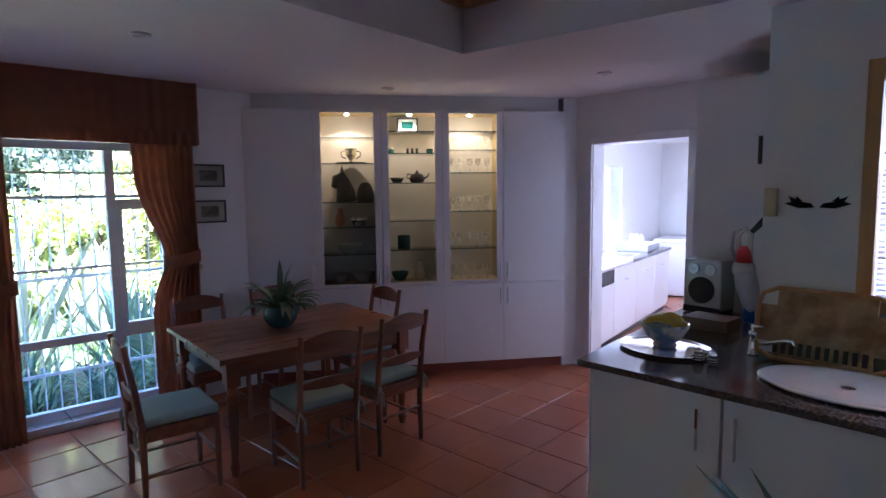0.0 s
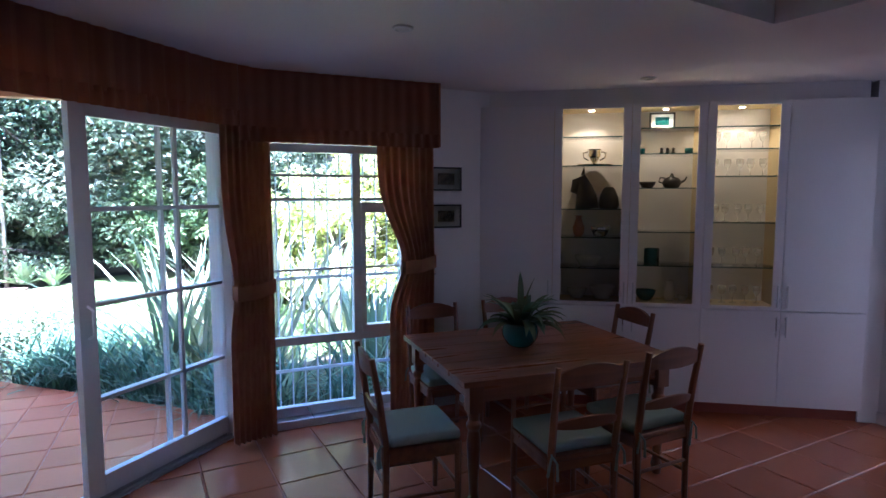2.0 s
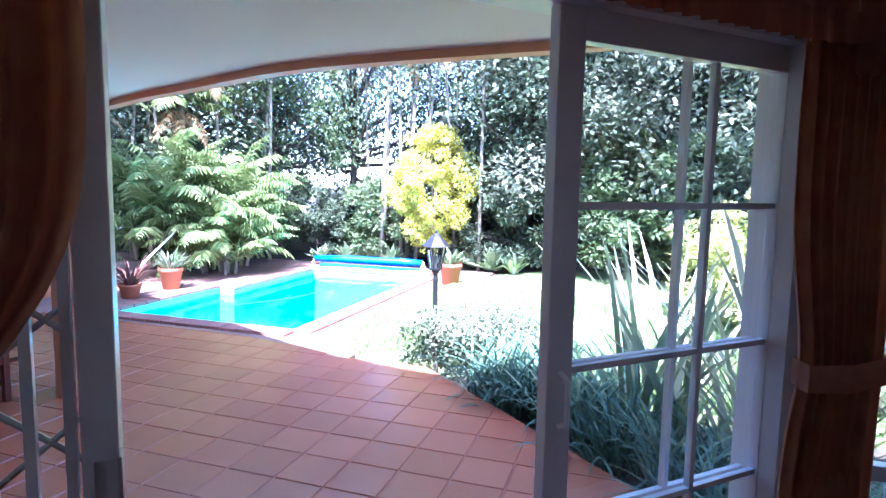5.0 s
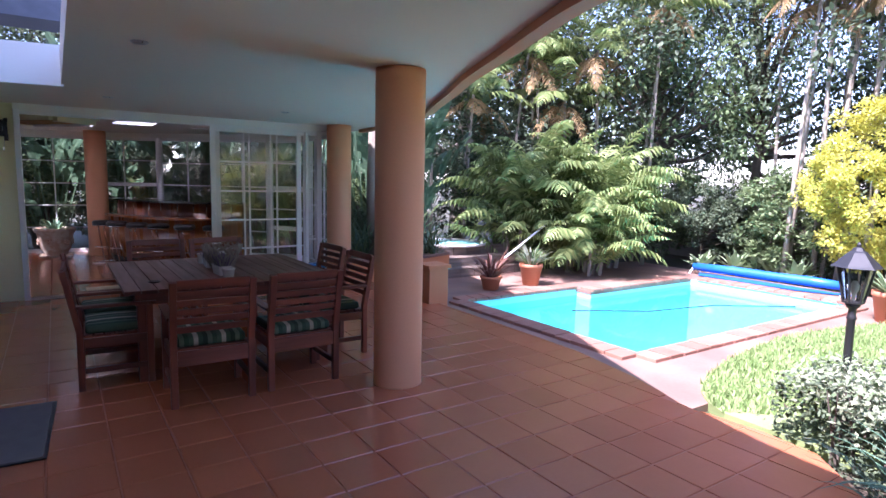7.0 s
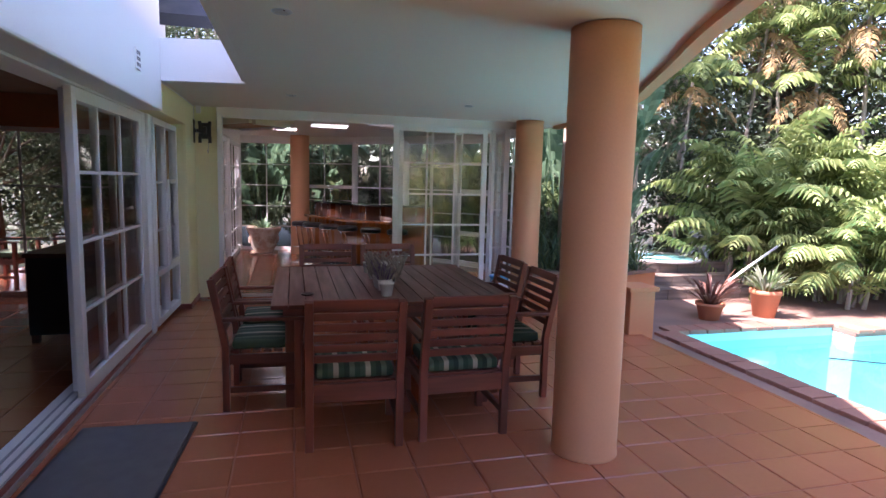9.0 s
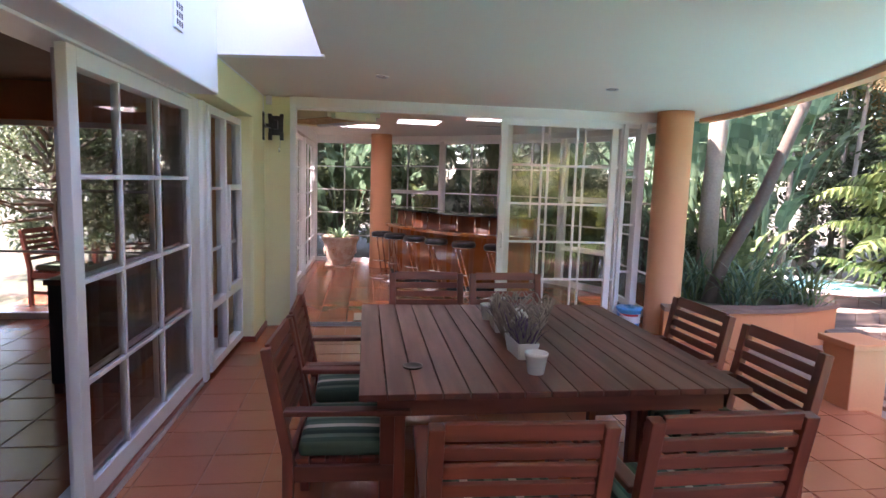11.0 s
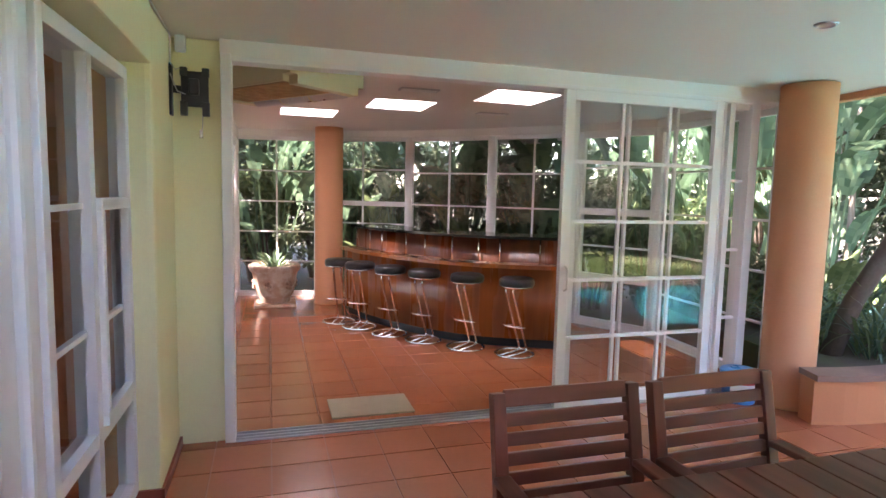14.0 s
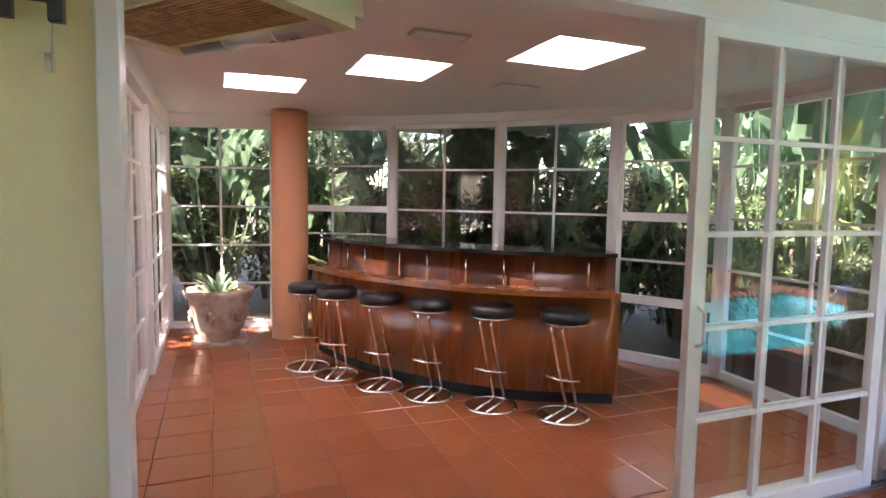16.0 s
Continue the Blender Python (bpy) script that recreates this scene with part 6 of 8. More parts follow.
box(bm, -0.75, 0.55, 0.0, 0.70, 0.02, 0.86, bev=0.02)
part("body", bm, M_LACQUER, ch)
bm = bmesh.new()
box(bm, -0.76, 0.56, -0.01, 0.71, 0.862, 0.93, bev=0.015)
part("lid", bm, M_LACQUER, ch)
dr = thing("dish_rack", "blue-grey plastic dish drying rack on the worktop", "rack", MK @ Matrix.Translation((-0.28, 2.5, 0.901)))
bm = bmesh.new()
box(bm, -0.2, 0.2, -0.28, 0.28, 0.0, 0.012)
for s in (-1, 1):
    box(bm, s * 0.2 - 0.006, s * 0.2 + 0.006, -0.28, 0.28, 0.012, 0.09)
    box(bm, -0.194, 0.194, s * 0.28 - 0.006, s * 0.28 + 0.006, 0.012, 0.09)
part("tub", bm, M_GREY_PLASTIC, dr)
for i in range(3):
    bm = bmesh.new()
    lathe(bm, [(0.06, 0), (0.10, 0.01), (0.105, 0.014)], 20)
    bmesh.ops.rotate(bm, matrix=Matrix.Rotation(radians(80), 3, 'Y'), verts=bm.verts[:])
    bmesh.ops.translate(bm, vec=(-0.1 + 0.07 * i, 0.0, 0.115), verts=bm.verts[:])
    part("plate", bm, M_CERAMIC, dr)
bt = thing("soap_bottle", "green washing-up bottle beside the sink", "bottle", MK @ Matrix.Translation((-0.52, 0.95, 0.901)))
bm = bmesh.new()
lathe(bm, [(0.03, 0), (0.034, 0.02), (0.034, 0.14), (0.012, 0.18), (0.012, 0.21)], 16)
part("body", bm, material("green_plastic", (0.12, 0.35, 0.08), 0.3), bt, smooth=True)
# windows of the kitchen with slats
for s0, s1, z0, z1 in ((0.95, 1.95, 1.12, 2.05), (2.35, 3.05, 0.95, 2.05)):
    kb = thing("window_blind", "white venetian blind in the kitchen window", "blind", MK @ Matrix.Translation((-0.70, -0.2 + s0, z0)))
    sb = bmesh.new()
    box(sb, -0.012, 0.012, 0.0, s1 - s0, -0.0008, 0.0008, Matrix.Rotation(radians(8), 4, 'Y'))
    sm = bpy.data.meshes.new("slat")
    sb.to_mesh(sm)
    sb.free()
    sm.materials.append(M_PAPER)
    for i in range(int((z1 - z0) / 0.03)):
        share("slat", sm, kb, Matrix.Translation((0, 0, 0.015 + i * 0.03)))

# ---- patio things ----
def patio_table():
    t = thing("patio_table", "square dark-oiled hardwood slatted patio table", "table", Matrix.Translation((-3.78, -5.84, 0)))
    n, w = 15, 1.76
    for i in range(n):
        a = -w / 2 + w * i / n
        bm = bmesh.new()
        box(bm, a + 0.003, a + w / n - 0.003, -0.88, 0.88, 0.722, 0.75, bev=0.003)
        part("slat", bm, M_WOOD_OUT, t)
    for s in (-1, 1):
        bm = bmesh.new()
        box(bm, -0.80, 0.80, s * 0.78 - 0.014, s * 0.78 + 0.014, 0.62, 0.72, bev=0.002)
        part("apron", bm, M_WOOD_OUT_X, t)
        bm = bmesh.new()
        box(bm, s * 0.78 - 0.014, s * 0.78 + 0.014, -0.766, 0.766, 0.62, 0.72, bev=0.002)
        part("apron", bm, M_WOOD_OUT, t)
    for sx in (-1, 1):
        for sy in (-1, 1):
            bm = bmesh.new()
            box(bm, sx * 0.74 - 0.045, sx * 0.74 + 0.045, sy * 0.74 - 0.045, sy * 0.74 + 0.045, 0.0, 0.72, bev=0.004)
            part("leg", bm, M_WOOD_OUT_Z, t)


def patio_chair():
    """Slatted armchair with a striped seat cushion; the back is at -y."""
    c = thing("patio_chair", "hardwood slatted armchair with a green striped seat cushion", "chair", None, "chairs round the patio table")
    for s in (-1, 1):
        bm = bmesh.new()
        m = Matrix.Translation((s * 0.265, -0.235, 0)) @ Matrix.Rotation(radians(0), 4, 'X')
        box(bm, -0.024, 0.024, -0.022, 0.022, 0.0, 0.46, m, bev=0.004)
        m2 = Matrix.Translation((s * 0.265, -0.235, 0.455)) @ Matrix.Rotation(radians(11), 4, 'X')
        box(bm, -0.024, 0.024, -0.022, 0.022, 0.0, 0.47, m2, bev=0.004)
        part("back_leg", bm, M_WOOD_OUT_Z, c)
        bm = bmesh.new()
        box(bm, s * 0.265 - 0.024, s * 0.265 + 0.024, 0.215, 0.262, 0.0, 0.63, bev=0.004)
        part("front_leg", bm, M_WOOD_OUT_Z, c)
        bm = bmesh.new()
        box(bm, s * 0.27 - 0.032, s * 0.27 + 0.032, -0.25, 0.285, 0.631, 0.656, bev=0.008)
        part("armrest", bm, M_WOOD_OUT, c)
        bm = bmesh.new()
        box(bm, s * 0.265 - 0.013, s * 0.265 + 0.013, -0.21, 0.215, 0.33, 0.40, bev=0.003)
        part("side_rail", bm, M_WOOD_OUT, c)
        bm = bmesh.new()
        box(bm, s * 0.265 - 0.013, s * 0.265 + 0.013, -0.21, 0.215, 0.13, 0.17, bev=0.003)
        part("stretcher", bm, M_WOOD_OUT, c)
    bm = bmesh.new()
    box(bm, -0.24, 0.24, -0.252, -0.228, 0.30, 0.41, bev=0.003)
    part("rear_rail", bm, M_WOOD_OUT_X, c)
    bm = bmesh.new()
    box(bm, -0.24, 0.24, 0.225, 0.25, 0.33, 0.40, bev=0.003)
    part("front_rail", bm, M_WOOD_OUT_X, c)
    for i in range(6):
        bm = bmesh.new()
        box(bm, -0.24, 0.24, -0.21 + i * 0.072, -0.155 + i * 0.072, 0.40, 0.418, bev=0.002)
        part("seat_slat", bm, M_WOOD_OUT_X, c)
    mb = Matrix.Translation((0, -0.235, 0.455)) @ Matrix.Rotation(radians(11), 4, 'X')
    for i in range(6):
        h = 0.045 if i < 5 else 0.06
        z = 0.09 + i * 0.066
        bm = bmesh.new()
        box(bm, -0.241, 0.241, -0.010, 0.010, z, z + h, mb, bev=0.004)
        part("back_slat", bm, M_WOOD_OUT_X, c)
    bm = bmesh.new()
    box(bm, -0.235, 0.235, -0.20, 0.24, 0.42, 0.49, bev=0.025)
    bmesh.ops.subdivide_edges(bm, edges=[e for e in bm.edges if e.calc_length() > 0.2], cuts=5, use_grid_fill=True)
    for v in bm.verts:
        if v.co.z > 0.47:
            v.co.z += 0.012 * max(0, 1 - (v.co.x / 0.24) ** 2 - (v.co.y / 0.24) ** 2)
    part("cushion", bm, M_CUSHION, c, "green striped canvas cushion", True)
    return c


patio_table()
first = patio_chair()
first.matrix_basis = pose(-3.41, -4.58, 0, 0, 0, 178)
for x, y, rz in ((-4.08, -4.60, 181), (-3.40, -6.78, 0), (-4.04, -6.78, 2), (-2.85, -5.33, 88), (-2.86, -5.95, 91), (-4.64, -5.18, -90), (-4.66, -5.90, -88)):
    copy_thing(first, pose(x, y, 0, 0, 0, rz))
# two more of the same chairs on the side terrace, seen through the living room
for x, y, rz in ((0.85, -10.45, 80), (0.25, -11.10, -70)):
    copy_thing(first, pose(x, y, -0.018, 0, 0, rz))


def small_pot(x, y, z, r, h, mat, label, leaves, name="flower_pot"):
    p = thing(name, label, "pot", Matrix.Translation((x, y, z)))
    bm = bmesh.new()
    lathe(bm, [(r * 0.68, 0), (r * 0.72, 0.004), (r * 0.95, h * 0.85), (r, h * 0.86), (r, h), (r * 0.9, h), (r * 0.85, h * 0.8)], 24)
    part("pot", bm, mat, p, smooth=True)
    if leaves:
        leaves(p)
    return p


def lavender_trough(x, y, rz):
    """A small white trough packed with dried lavender."""
    p = thing("flower_trough", "white oblong trough of dried lavender on the patio table", "pot", Matrix.Translation((x, y, 0.751)) @ Matrix.Rotation(radians(rz), 4, 'Z'), "lavender on the table")
    bm = bmesh.new()
    lo = [bm.verts.new((a * 0.045, b * 0.10, 0.0)) for a, b in ((-1, -1), (1, -1), (1, 1), (-1, 1))]
    hi = [bm.verts.new((a * 0.058, b * 0.115, 0.085)) for a, b in ((-1, -1), (1, -1), (1, 1), (-1, 1))]
    rim = [bm.verts.new((a * 0.050, b * 0.107, 0.085)) for a, b in ((-1, -1), (1, -1), (1, 1), (-1, 1))]
    pit = [bm.verts.new((a * 0.046, b * 0.100, 0.06)) for a, b in ((-1, -1), (1, -1), (1, 1), (-1, 1))]
    bm.faces.new(lo[::-1])
    bm.faces.new(pit)
    for a, b in ((lo, hi), (hi, rim), (rim, pit)):
        for i in range(4):
            bm.faces.new((a[i], a[(i + 1) % 4], b[(i + 1) % 4], b[i]))
    bmesh.ops.bevel(bm, geom=[e for e in bm.edges if abs(e.verts[0].co.z - e.verts[1].co.z) > 0.07], offset=0.006, segments=2, affect='EDGES')
    part("trough", bm, M_CERAMIC, p, "white glazed trough")
    rnd = random.Random(int(abs(y) * 100))
    for nm, mat, n, l0, l1, w in (("stem_bundle", L_LAVENDER, 220, 0.06, 0.16, 0.006), ("bloom_bundle", L_PURPLE, 70, 0.08, 0.16, 0.012)):
        v, f = [], []
        for i in range(n):
            h = rnd.uniform(0, 6.28)
            blade(v, f, (rnd.uniform(-0.04, 0.04), rnd.uniform(-0.095, 0.095), 0.06), h, rnd.uniform(l0, l1), w, rnd.uniform(0.8, 1.5), rnd.uniform(0.0, 0.9), 0, 4)
        leaf_part(nm, v, f, mat, p)


lavender_trough(-3.73, -5.50, 4)
lavender_trough(-3.74, -6.02, -3)
small_pot(-3.72, -5.20, 0.751, 0.055, 0.10, M_CERAMIC, "small white ceramic pot on the patio table", None, "candle_pot")
small_pot(-3.72, -6.27, 0.751, 0.055, 0.10, M_CERAMIC, "small white ceramic pot on the patio table", None, "candle_pot")
wr = thing("twig_centrepiece", "grey driftwood twig basket holding a white candle", "centrepiece", Matrix.Translation((-3.80, -5.78, 0.751)))
rnd = random.Random(12)
bm = bmesh.new()
for i in range(260):
    a, e = rnd.uniform(0, 6.28), rnd.uniform(0.0, 1.0)
    r = 0.085 + 0.085 * e ** 0.7
    b, c = a + rnd.uniform(-0.5, 0.5), min(e + rnd.uniform(0.15, 0.5), 1.15)
    r2 = 0.085 + 0.085 * c ** 0.7 + rnd.uniform(-0.015, 0.02)
    tube(bm, [(r * math.cos(a), r * math.sin(a), 0.006 + 0.21 * e), ((r + r2) / 2 * math.cos((a + b) / 2), (r + r2) / 2 * math.sin((a + b) / 2), 0.01 + 0.105 * (e + c)), (r2 * math.cos(b), r2 * math.sin(b), 0.006 + 0.21 * c)], [rnd.uniform(0.004, 0.007), 0.005, 0.002], 5)
bundle = part("twig_bundle", bm, material("driftwood", (0.27, 0.225, 0.19), 0.85, vary=0.2, per_island=0.3), wr)
bundle["kind"] = "stuff"
bm = bmesh.new()
lathe(bm, [(0.075, 0.0), (0.085, 0.004), (0.08, 0.05), (0.07, 0.052)], 24)
part("holder", bm, M_BRONZE, wr, smooth=True)
bm = bmesh.new()
lathe(bm, [(0.042, 0.052), (0.042, 0.17), (0.034, 0.175), (0.005, 0.168)], 20)
part("candle", bm, M_CERAMIC, wr, "white pillar candle", True)
ash = thing("ashtray", "small dark metal ring dish on the patio table", "dish", Matrix.Translation((-3.15, -5.30, 0.751)))
bm = bmesh.new()
lathe(bm, [(0.035, 0), (0.045, 0.004), (0.048, 0.012), (0.044, 0.012), (0.03, 0.004)], 20)
part("dish", bm, M_BRONZE, ash, smooth=True)
mat_ = thing("door_mat", "grey bristle door mat on the tiles", "mat", Matrix.Translation((-2.08, -4.44, 0.0)) @ Matrix.Rotation(radians(-3), 4, 'Z'))
bm = bmesh.new()
box(bm, -0.32, 0.32, -0.47, 0.47, 0.001, 0.014, bev=0.005)
part("mat_surface", bm, M_MAT, mat_)
bm = bmesh.new()
strip(bm, [(-0.33, -0.48), (0.33, -0.48), (0.33, 0.48), (-0.33, 0.48), (-0.33, -0.48)], 0.02, 0.001, 0.010)
part("edging", bm, M_BLACK_PLASTIC, mat_)
# wall bracket and cables on the yellow pier
br = thing("tv_bracket", "black swing-arm wall bracket with dangling cables", "bracket", Matrix.Translation((-1.846, -8.98, 2.06)) @ Matrix.Diagonal((0.78, 1.0, 1.0, 1.0)))
bm = bmesh.new()
box(bm, -0.02, 0.0, -0.03, 0.03, -0.05, 0.24, bev=0.004)
part("wall_plate", bm, M_BLACK, br)
bm = bmesh.new()
tube(bm, [(-0.02, 0, 0.10), (-0.12, -0.03, 0.10), (-0.20, 0.0, 0.10)], 0.022, 10)
part("arm", bm, M_BLACK, br)
bm = bmesh.new()
box(bm, -0.27, -0.08, 0.015, 0.04, 0.0, 0.20, bev=0.01)
for s in (-0.25, -0.10):
    box(bm, s - 0.025, s + 0.025, 0.01, 0.045, -0.05, 0.03, bev=0.006)
    box(bm, s - 0.025, s + 0.025, 0.01, 0.045, 0.17, 0.22, bev=0.006)
box(bm, -0.21, -0.14, 0.04, 0.10, 0.06, 0.15, bev=0.01)
part("head_plate", bm, M_BLACK, br)
bm = bmesh.new()
tube(bm, [(-0.01, 0.03, 0.18), (-0.06, 0.06, 0.08), (-0.15, 0.02, 0.06), (-0.22, -0.05, 0.0), (-0.21, -0.06, -0.12), (-0.20, -0.04, -0.15)], 0.004, 6)
tube(bm, [(-0.01, 0.03, 0.24), (-0.05, 0.05, 0.20), (-0.10, 0.03, 0.22)], 0.003, 6)
part("cable", bm, M_GREY_PLASTIC, br)
bm = bmesh.new()
box(bm, -0.218, -0.19, -0.07, -0.03, -0.17, -0.12, bev=0.005)
part("plug", bm, M_CHROME, br)
sn = thing("motion_sensor", "small white alarm sensor under the patio ceiling", "sensor", Matrix.Translation((-1.895, -9.068, 2.43)))
bm = bmesh.new()
box(bm, -0.03, 0.03, -0.02, 0.025, -0.045, 0.05, bev=0.01)
part("case", bm, M_LACQUER, sn)
bm = bmesh.new()
tube(bm, [(-1.856, -7.0, 2.468), (-1.856, -8.4, 2.468)], 0.006, 6)
tube(bm, [(-1.856, -8.39, 2.468), (-1.853, -8.97, 2.46), (-1.853, -8.97, 2.28)], 0.005, 6)
tagged(link_mesh("conduit", bm, M_ALU), "thin white cable run along the wall", "cable")
vent = thing("air_vent", "small white air brick in the upper wall", "vent", Matrix.Translation((-1.886, -6.10, 2.49)))
bm = bmesh.new()
box(bm, -0.012, 0.0, -0.075, 0.075, -0.08, 0.08, bev=0.003)
part("plate", bm, M_WALL, vent)
# holes are not cut: dark raised squares paint the shade inside them
for i in range(3):
    for j in range(3):
        bm = bmesh.new()
        box(bm, -0.0135, -0.011, -0.055 + i * 0.04, -0.03 + i * 0.04, -0.06 + j * 0.045, -0.03 + j * 0.045)
        part("hole", bm, M_HOLE_SHADE, vent)
bk = thing("bucket", "bright blue plastic pool tub with a red and white label", "bucket", Matrix.Translation((-5.98, -8.92, 0.0)))
bm = bmesh.new()
lathe(bm, [(0.115, 0.0), (0.12, 0.006), (0.138, 0.22), (0.145, 0.225), (0.145, 0.24), (0.13, 0.24)], 30)
part("tub", bm, M_BUCKET, bk, smooth=True)
bm = bmesh.new()
lathe(bm, [(0.148, 0.225), (0.150, 0.245), (0.14, 0.255), (0.05, 0.252)], 30)
part("lid", bm, M_BUCKET, bk, smooth=True)
for z0, z1, a0, a1, mt in ((0.08, 0.19, 0.3, 2.6, M_PAPER), (0.165, 0.19, 0.35, 2.0, M_RED)):
    bm = bmesh.new()
    n = 12
    r0, r1 = 0.1195 + 0.0165 * z0 / 0.22 + 0.004, 0.1195 + 0.0165 * z1 / 0.22 + 0.004
    if mt is M_RED:
        r0, r1 = r0 + 0.001, r1 + 0.001
    lo = [bm.verts.new((r0 * math.cos(a0 + (a1 - a0) * i / n), r0 * math.sin(a0 + (a1 - a0) * i / n), z0)) for i in range(n + 1)]
    hi = [bm.verts.new((r1 * math.cos(a0 + (a1 - a0) * i / n), r1 * math.sin(a0 + (a1 - a0) * i / n), z1)) for i in range(n + 1)]
    for i in range(n):
        bm.faces.new((lo[i], lo[i + 1], hi[i + 1], hi[i]))
    part("label", bm, mt, bk, "printed label")
bm = bmesh.new()
tube(bm, [(0.146 * math.cos(a), 0.146 * math.sin(a), 0.21 - 0.06 * math.sin(a)) for a in [math.pi * k / 12 for k in range(13)]], 0.004, 6)
part("handle", bm, M_ALU, bk)
# living room things glimpsed through the doors
for x, y, w, d, h, lb in ((-0.9, -7.6, 0.5, 1.1, 0.85, "dark wooden sideboard"), (2.2, -6.0, 0.9, 2.0, 0.75, "dark wooden dining table in the living room")):
    sb = thing("sideboard" if h > 0.8 else "table", lb + " on the tile floor", "sideboard" if h > 0.8 else "table", Matrix.Translation((x, y, 0)))
    bm = bmesh.new()
    box(bm, -w / 2, w / 2, -d / 2, d / 2, h - 0.04, h, bev=0.004)
    part("top", bm, M_WOOD_OUT, sb)
    if h > 0.8:
        bm = bmesh.new()
        box(bm, -w / 2 + 0.02, w / 2 - 0.02, -d / 2 + 0.02, d / 2 - 0.02, 0.08, h - 0.041)
        part("body", bm, M_BLACK, sb)
    for sx in (-1, 1):
        for sy in (-1, 1):
            bm = bmesh.new()
            box(bm, sx * (w / 2 - 0.06) - 0.03, sx * (w / 2 - 0.06) + 0.03, sy * (d / 2 - 0.06) - 0.03, sy * (d / 2 - 0.06) + 0.03, 0, 0.079 if h > 0.8 else h - 0.041)
            part("leg", bm, M_WOOD_OUT_Z, sb)

# ---- bar room things ----
FRONT = smooth_line([(-3.34, -12.90), (-3.58, -12.15), (-4.05, -11.40), (-4.55, -10.92), (-5.24, -10.58)], 6)


def band(bm, a, b, z0, z1):
    return prism(bm, list(a) + list(b)[::-1], z0, z1)


def back_line(d):
    v = [Vector(p) for p in FRONT]
    out = []
    for i, p in enumerate(v):
        t = (v[min(i + 1, len(v) - 1)] - v[max(i - 1, 0)]).normalized()
        nrm = Vector((t.y, -t.x))
        if nrm.dot(Vector((-0.7, -0.7))) < 0:
            nrm = -nrm
        q = p + nrm * d
        out.append((q.x, q.y))
    return out


bar = thing("bar_counter", "curved cherry-veneered bar counter with a black granite top", "bar")
bm = bmesh.new()
band(bm, back_line(0.06), back_line(0.16), 0.0, 0.10)
part("plinth", bm, M_BLACK, bar)
bm = bmesh.new()
band(bm, back_line(0.0), back_line(0.03), 0.10, 0.844)
part("front_panel", bm, M_WOOD_BAR, bar, "polished cherry veneer panel", True)
bm = bmesh.new()
band(bm, back_line(-0.07), back_line(0.16), 0.845, 0.885)
part("ledge", bm, M_WOOD_BAR, bar)
bm = bmesh.new()
band(bm, back_line(0.16), back_line(0.19), 0.10, 1.135)
part("back_panel", bm, M_WOOD_BAR_DARK, bar, smooth=True)
bm = bmesh.new()
band(bm, back_line(0.08), back_line(0.62), 1.136, 1.166)
part("granite_top", bm, M_GRANITE_BLACK, bar, "polished black granite top")
bm = bmesh.new()
for k in (0, -1):
    p, q = Vector(back_line(0.0)[k]), Vector(back_line(0.60)[k])
    strip(bm, [tuple(p), tuple(q)], 0.03, 0.10, 0.844)
part("end_panel", bm, M_WOOD_BAR, bar)
bm = bmesh.new()
p, q = Vector(back_line(0.19)[-1]), Vector(back_line(0.60)[-1])
strip(bm, [tuple(p), tuple(q)], 0.03, 0.845, 1.135)
part("end_panel", bm, M_WOOD_BAR_DARK, bar)
posts = back_line(0.13)
for i in range(9):
    x, y = posts[1 + round(i * (len(posts) - 4) / 8)]
    bm = bmesh.new()
    cyl(bm, (x, y, 0.886), (x, y, 1.136), 0.009, n=10)
    part("chrome_post", bm, M_CHROME, bar, smooth=True)


def bar_stool():
    """Z-shaped chrome bar stool; it leans towards +y."""
    s = thing("bar_stool", "chrome Z-frame bar stool with a round black vinyl seat", "stool", None, "stools along the bar")
    bm = bmesh.new()
    lathe(bm, [(0.16, 0.70), (0.172, 0.708), (0.176, 0.74), (0.172, 0.765), (0.15, 0.782), (0.05, 0.788)], 30)
    seat = part("seat", bm, M_VINYL, s, smooth=True)
    bm = bmesh.new()
    lathe(bm, [(0.150, 0.690), (0.168, 0.692), (0.172, 0.704), (0.165, 0.709)], 30)
    part("seat_band", bm, M_CHROME, seat, smooth=True)
    bm = bmesh.new()
    ring = [(0.19 * math.cos(a), 0.19 * math.sin(a), 0.014) for a in [2 * math.pi * k / 32 for k in range(33)]]
    tube(bm, ring, 0.012, 8)
    part("base_ring", bm, M_CHROME, s, smooth=True)
    for sg in (-1, 1):
        bm = bmesh.new()
        x = sg * 0.045
        tube(bm, [(x, -0.10, 0.69), (x, -0.115, 0.655), (x, -0.10, 0.62), (x, 0.03, 0.30), (x, 0.13, 0.07), (x, 0.135, 0.035), (x, 0.11, 0.016), (x, -0.16, 0.014)], 0.011, 10)
        part("leg_tube", bm, M_CHROME, s, smooth=True)
    bm = bmesh.new()
    tube(bm, [(-0.14, -0.02, 0.30), (-0.10, -0.07, 0.30), (0.0, -0.09, 0.30), (0.10, -0.07, 0.30), (0.14, -0.02, 0.30)], 0.009, 8)
    tube(bm, [(-0.045, 0.03, 0.30), (-0.05, -0.085, 0.30)], 0.007, 6)
    tube(bm, [(0.045, 0.03, 0.30), (0.05, -0.085, 0.30)], 0.007, 6)
    part("footrest", bm, M_CHROME, s, smooth=True)
    return s


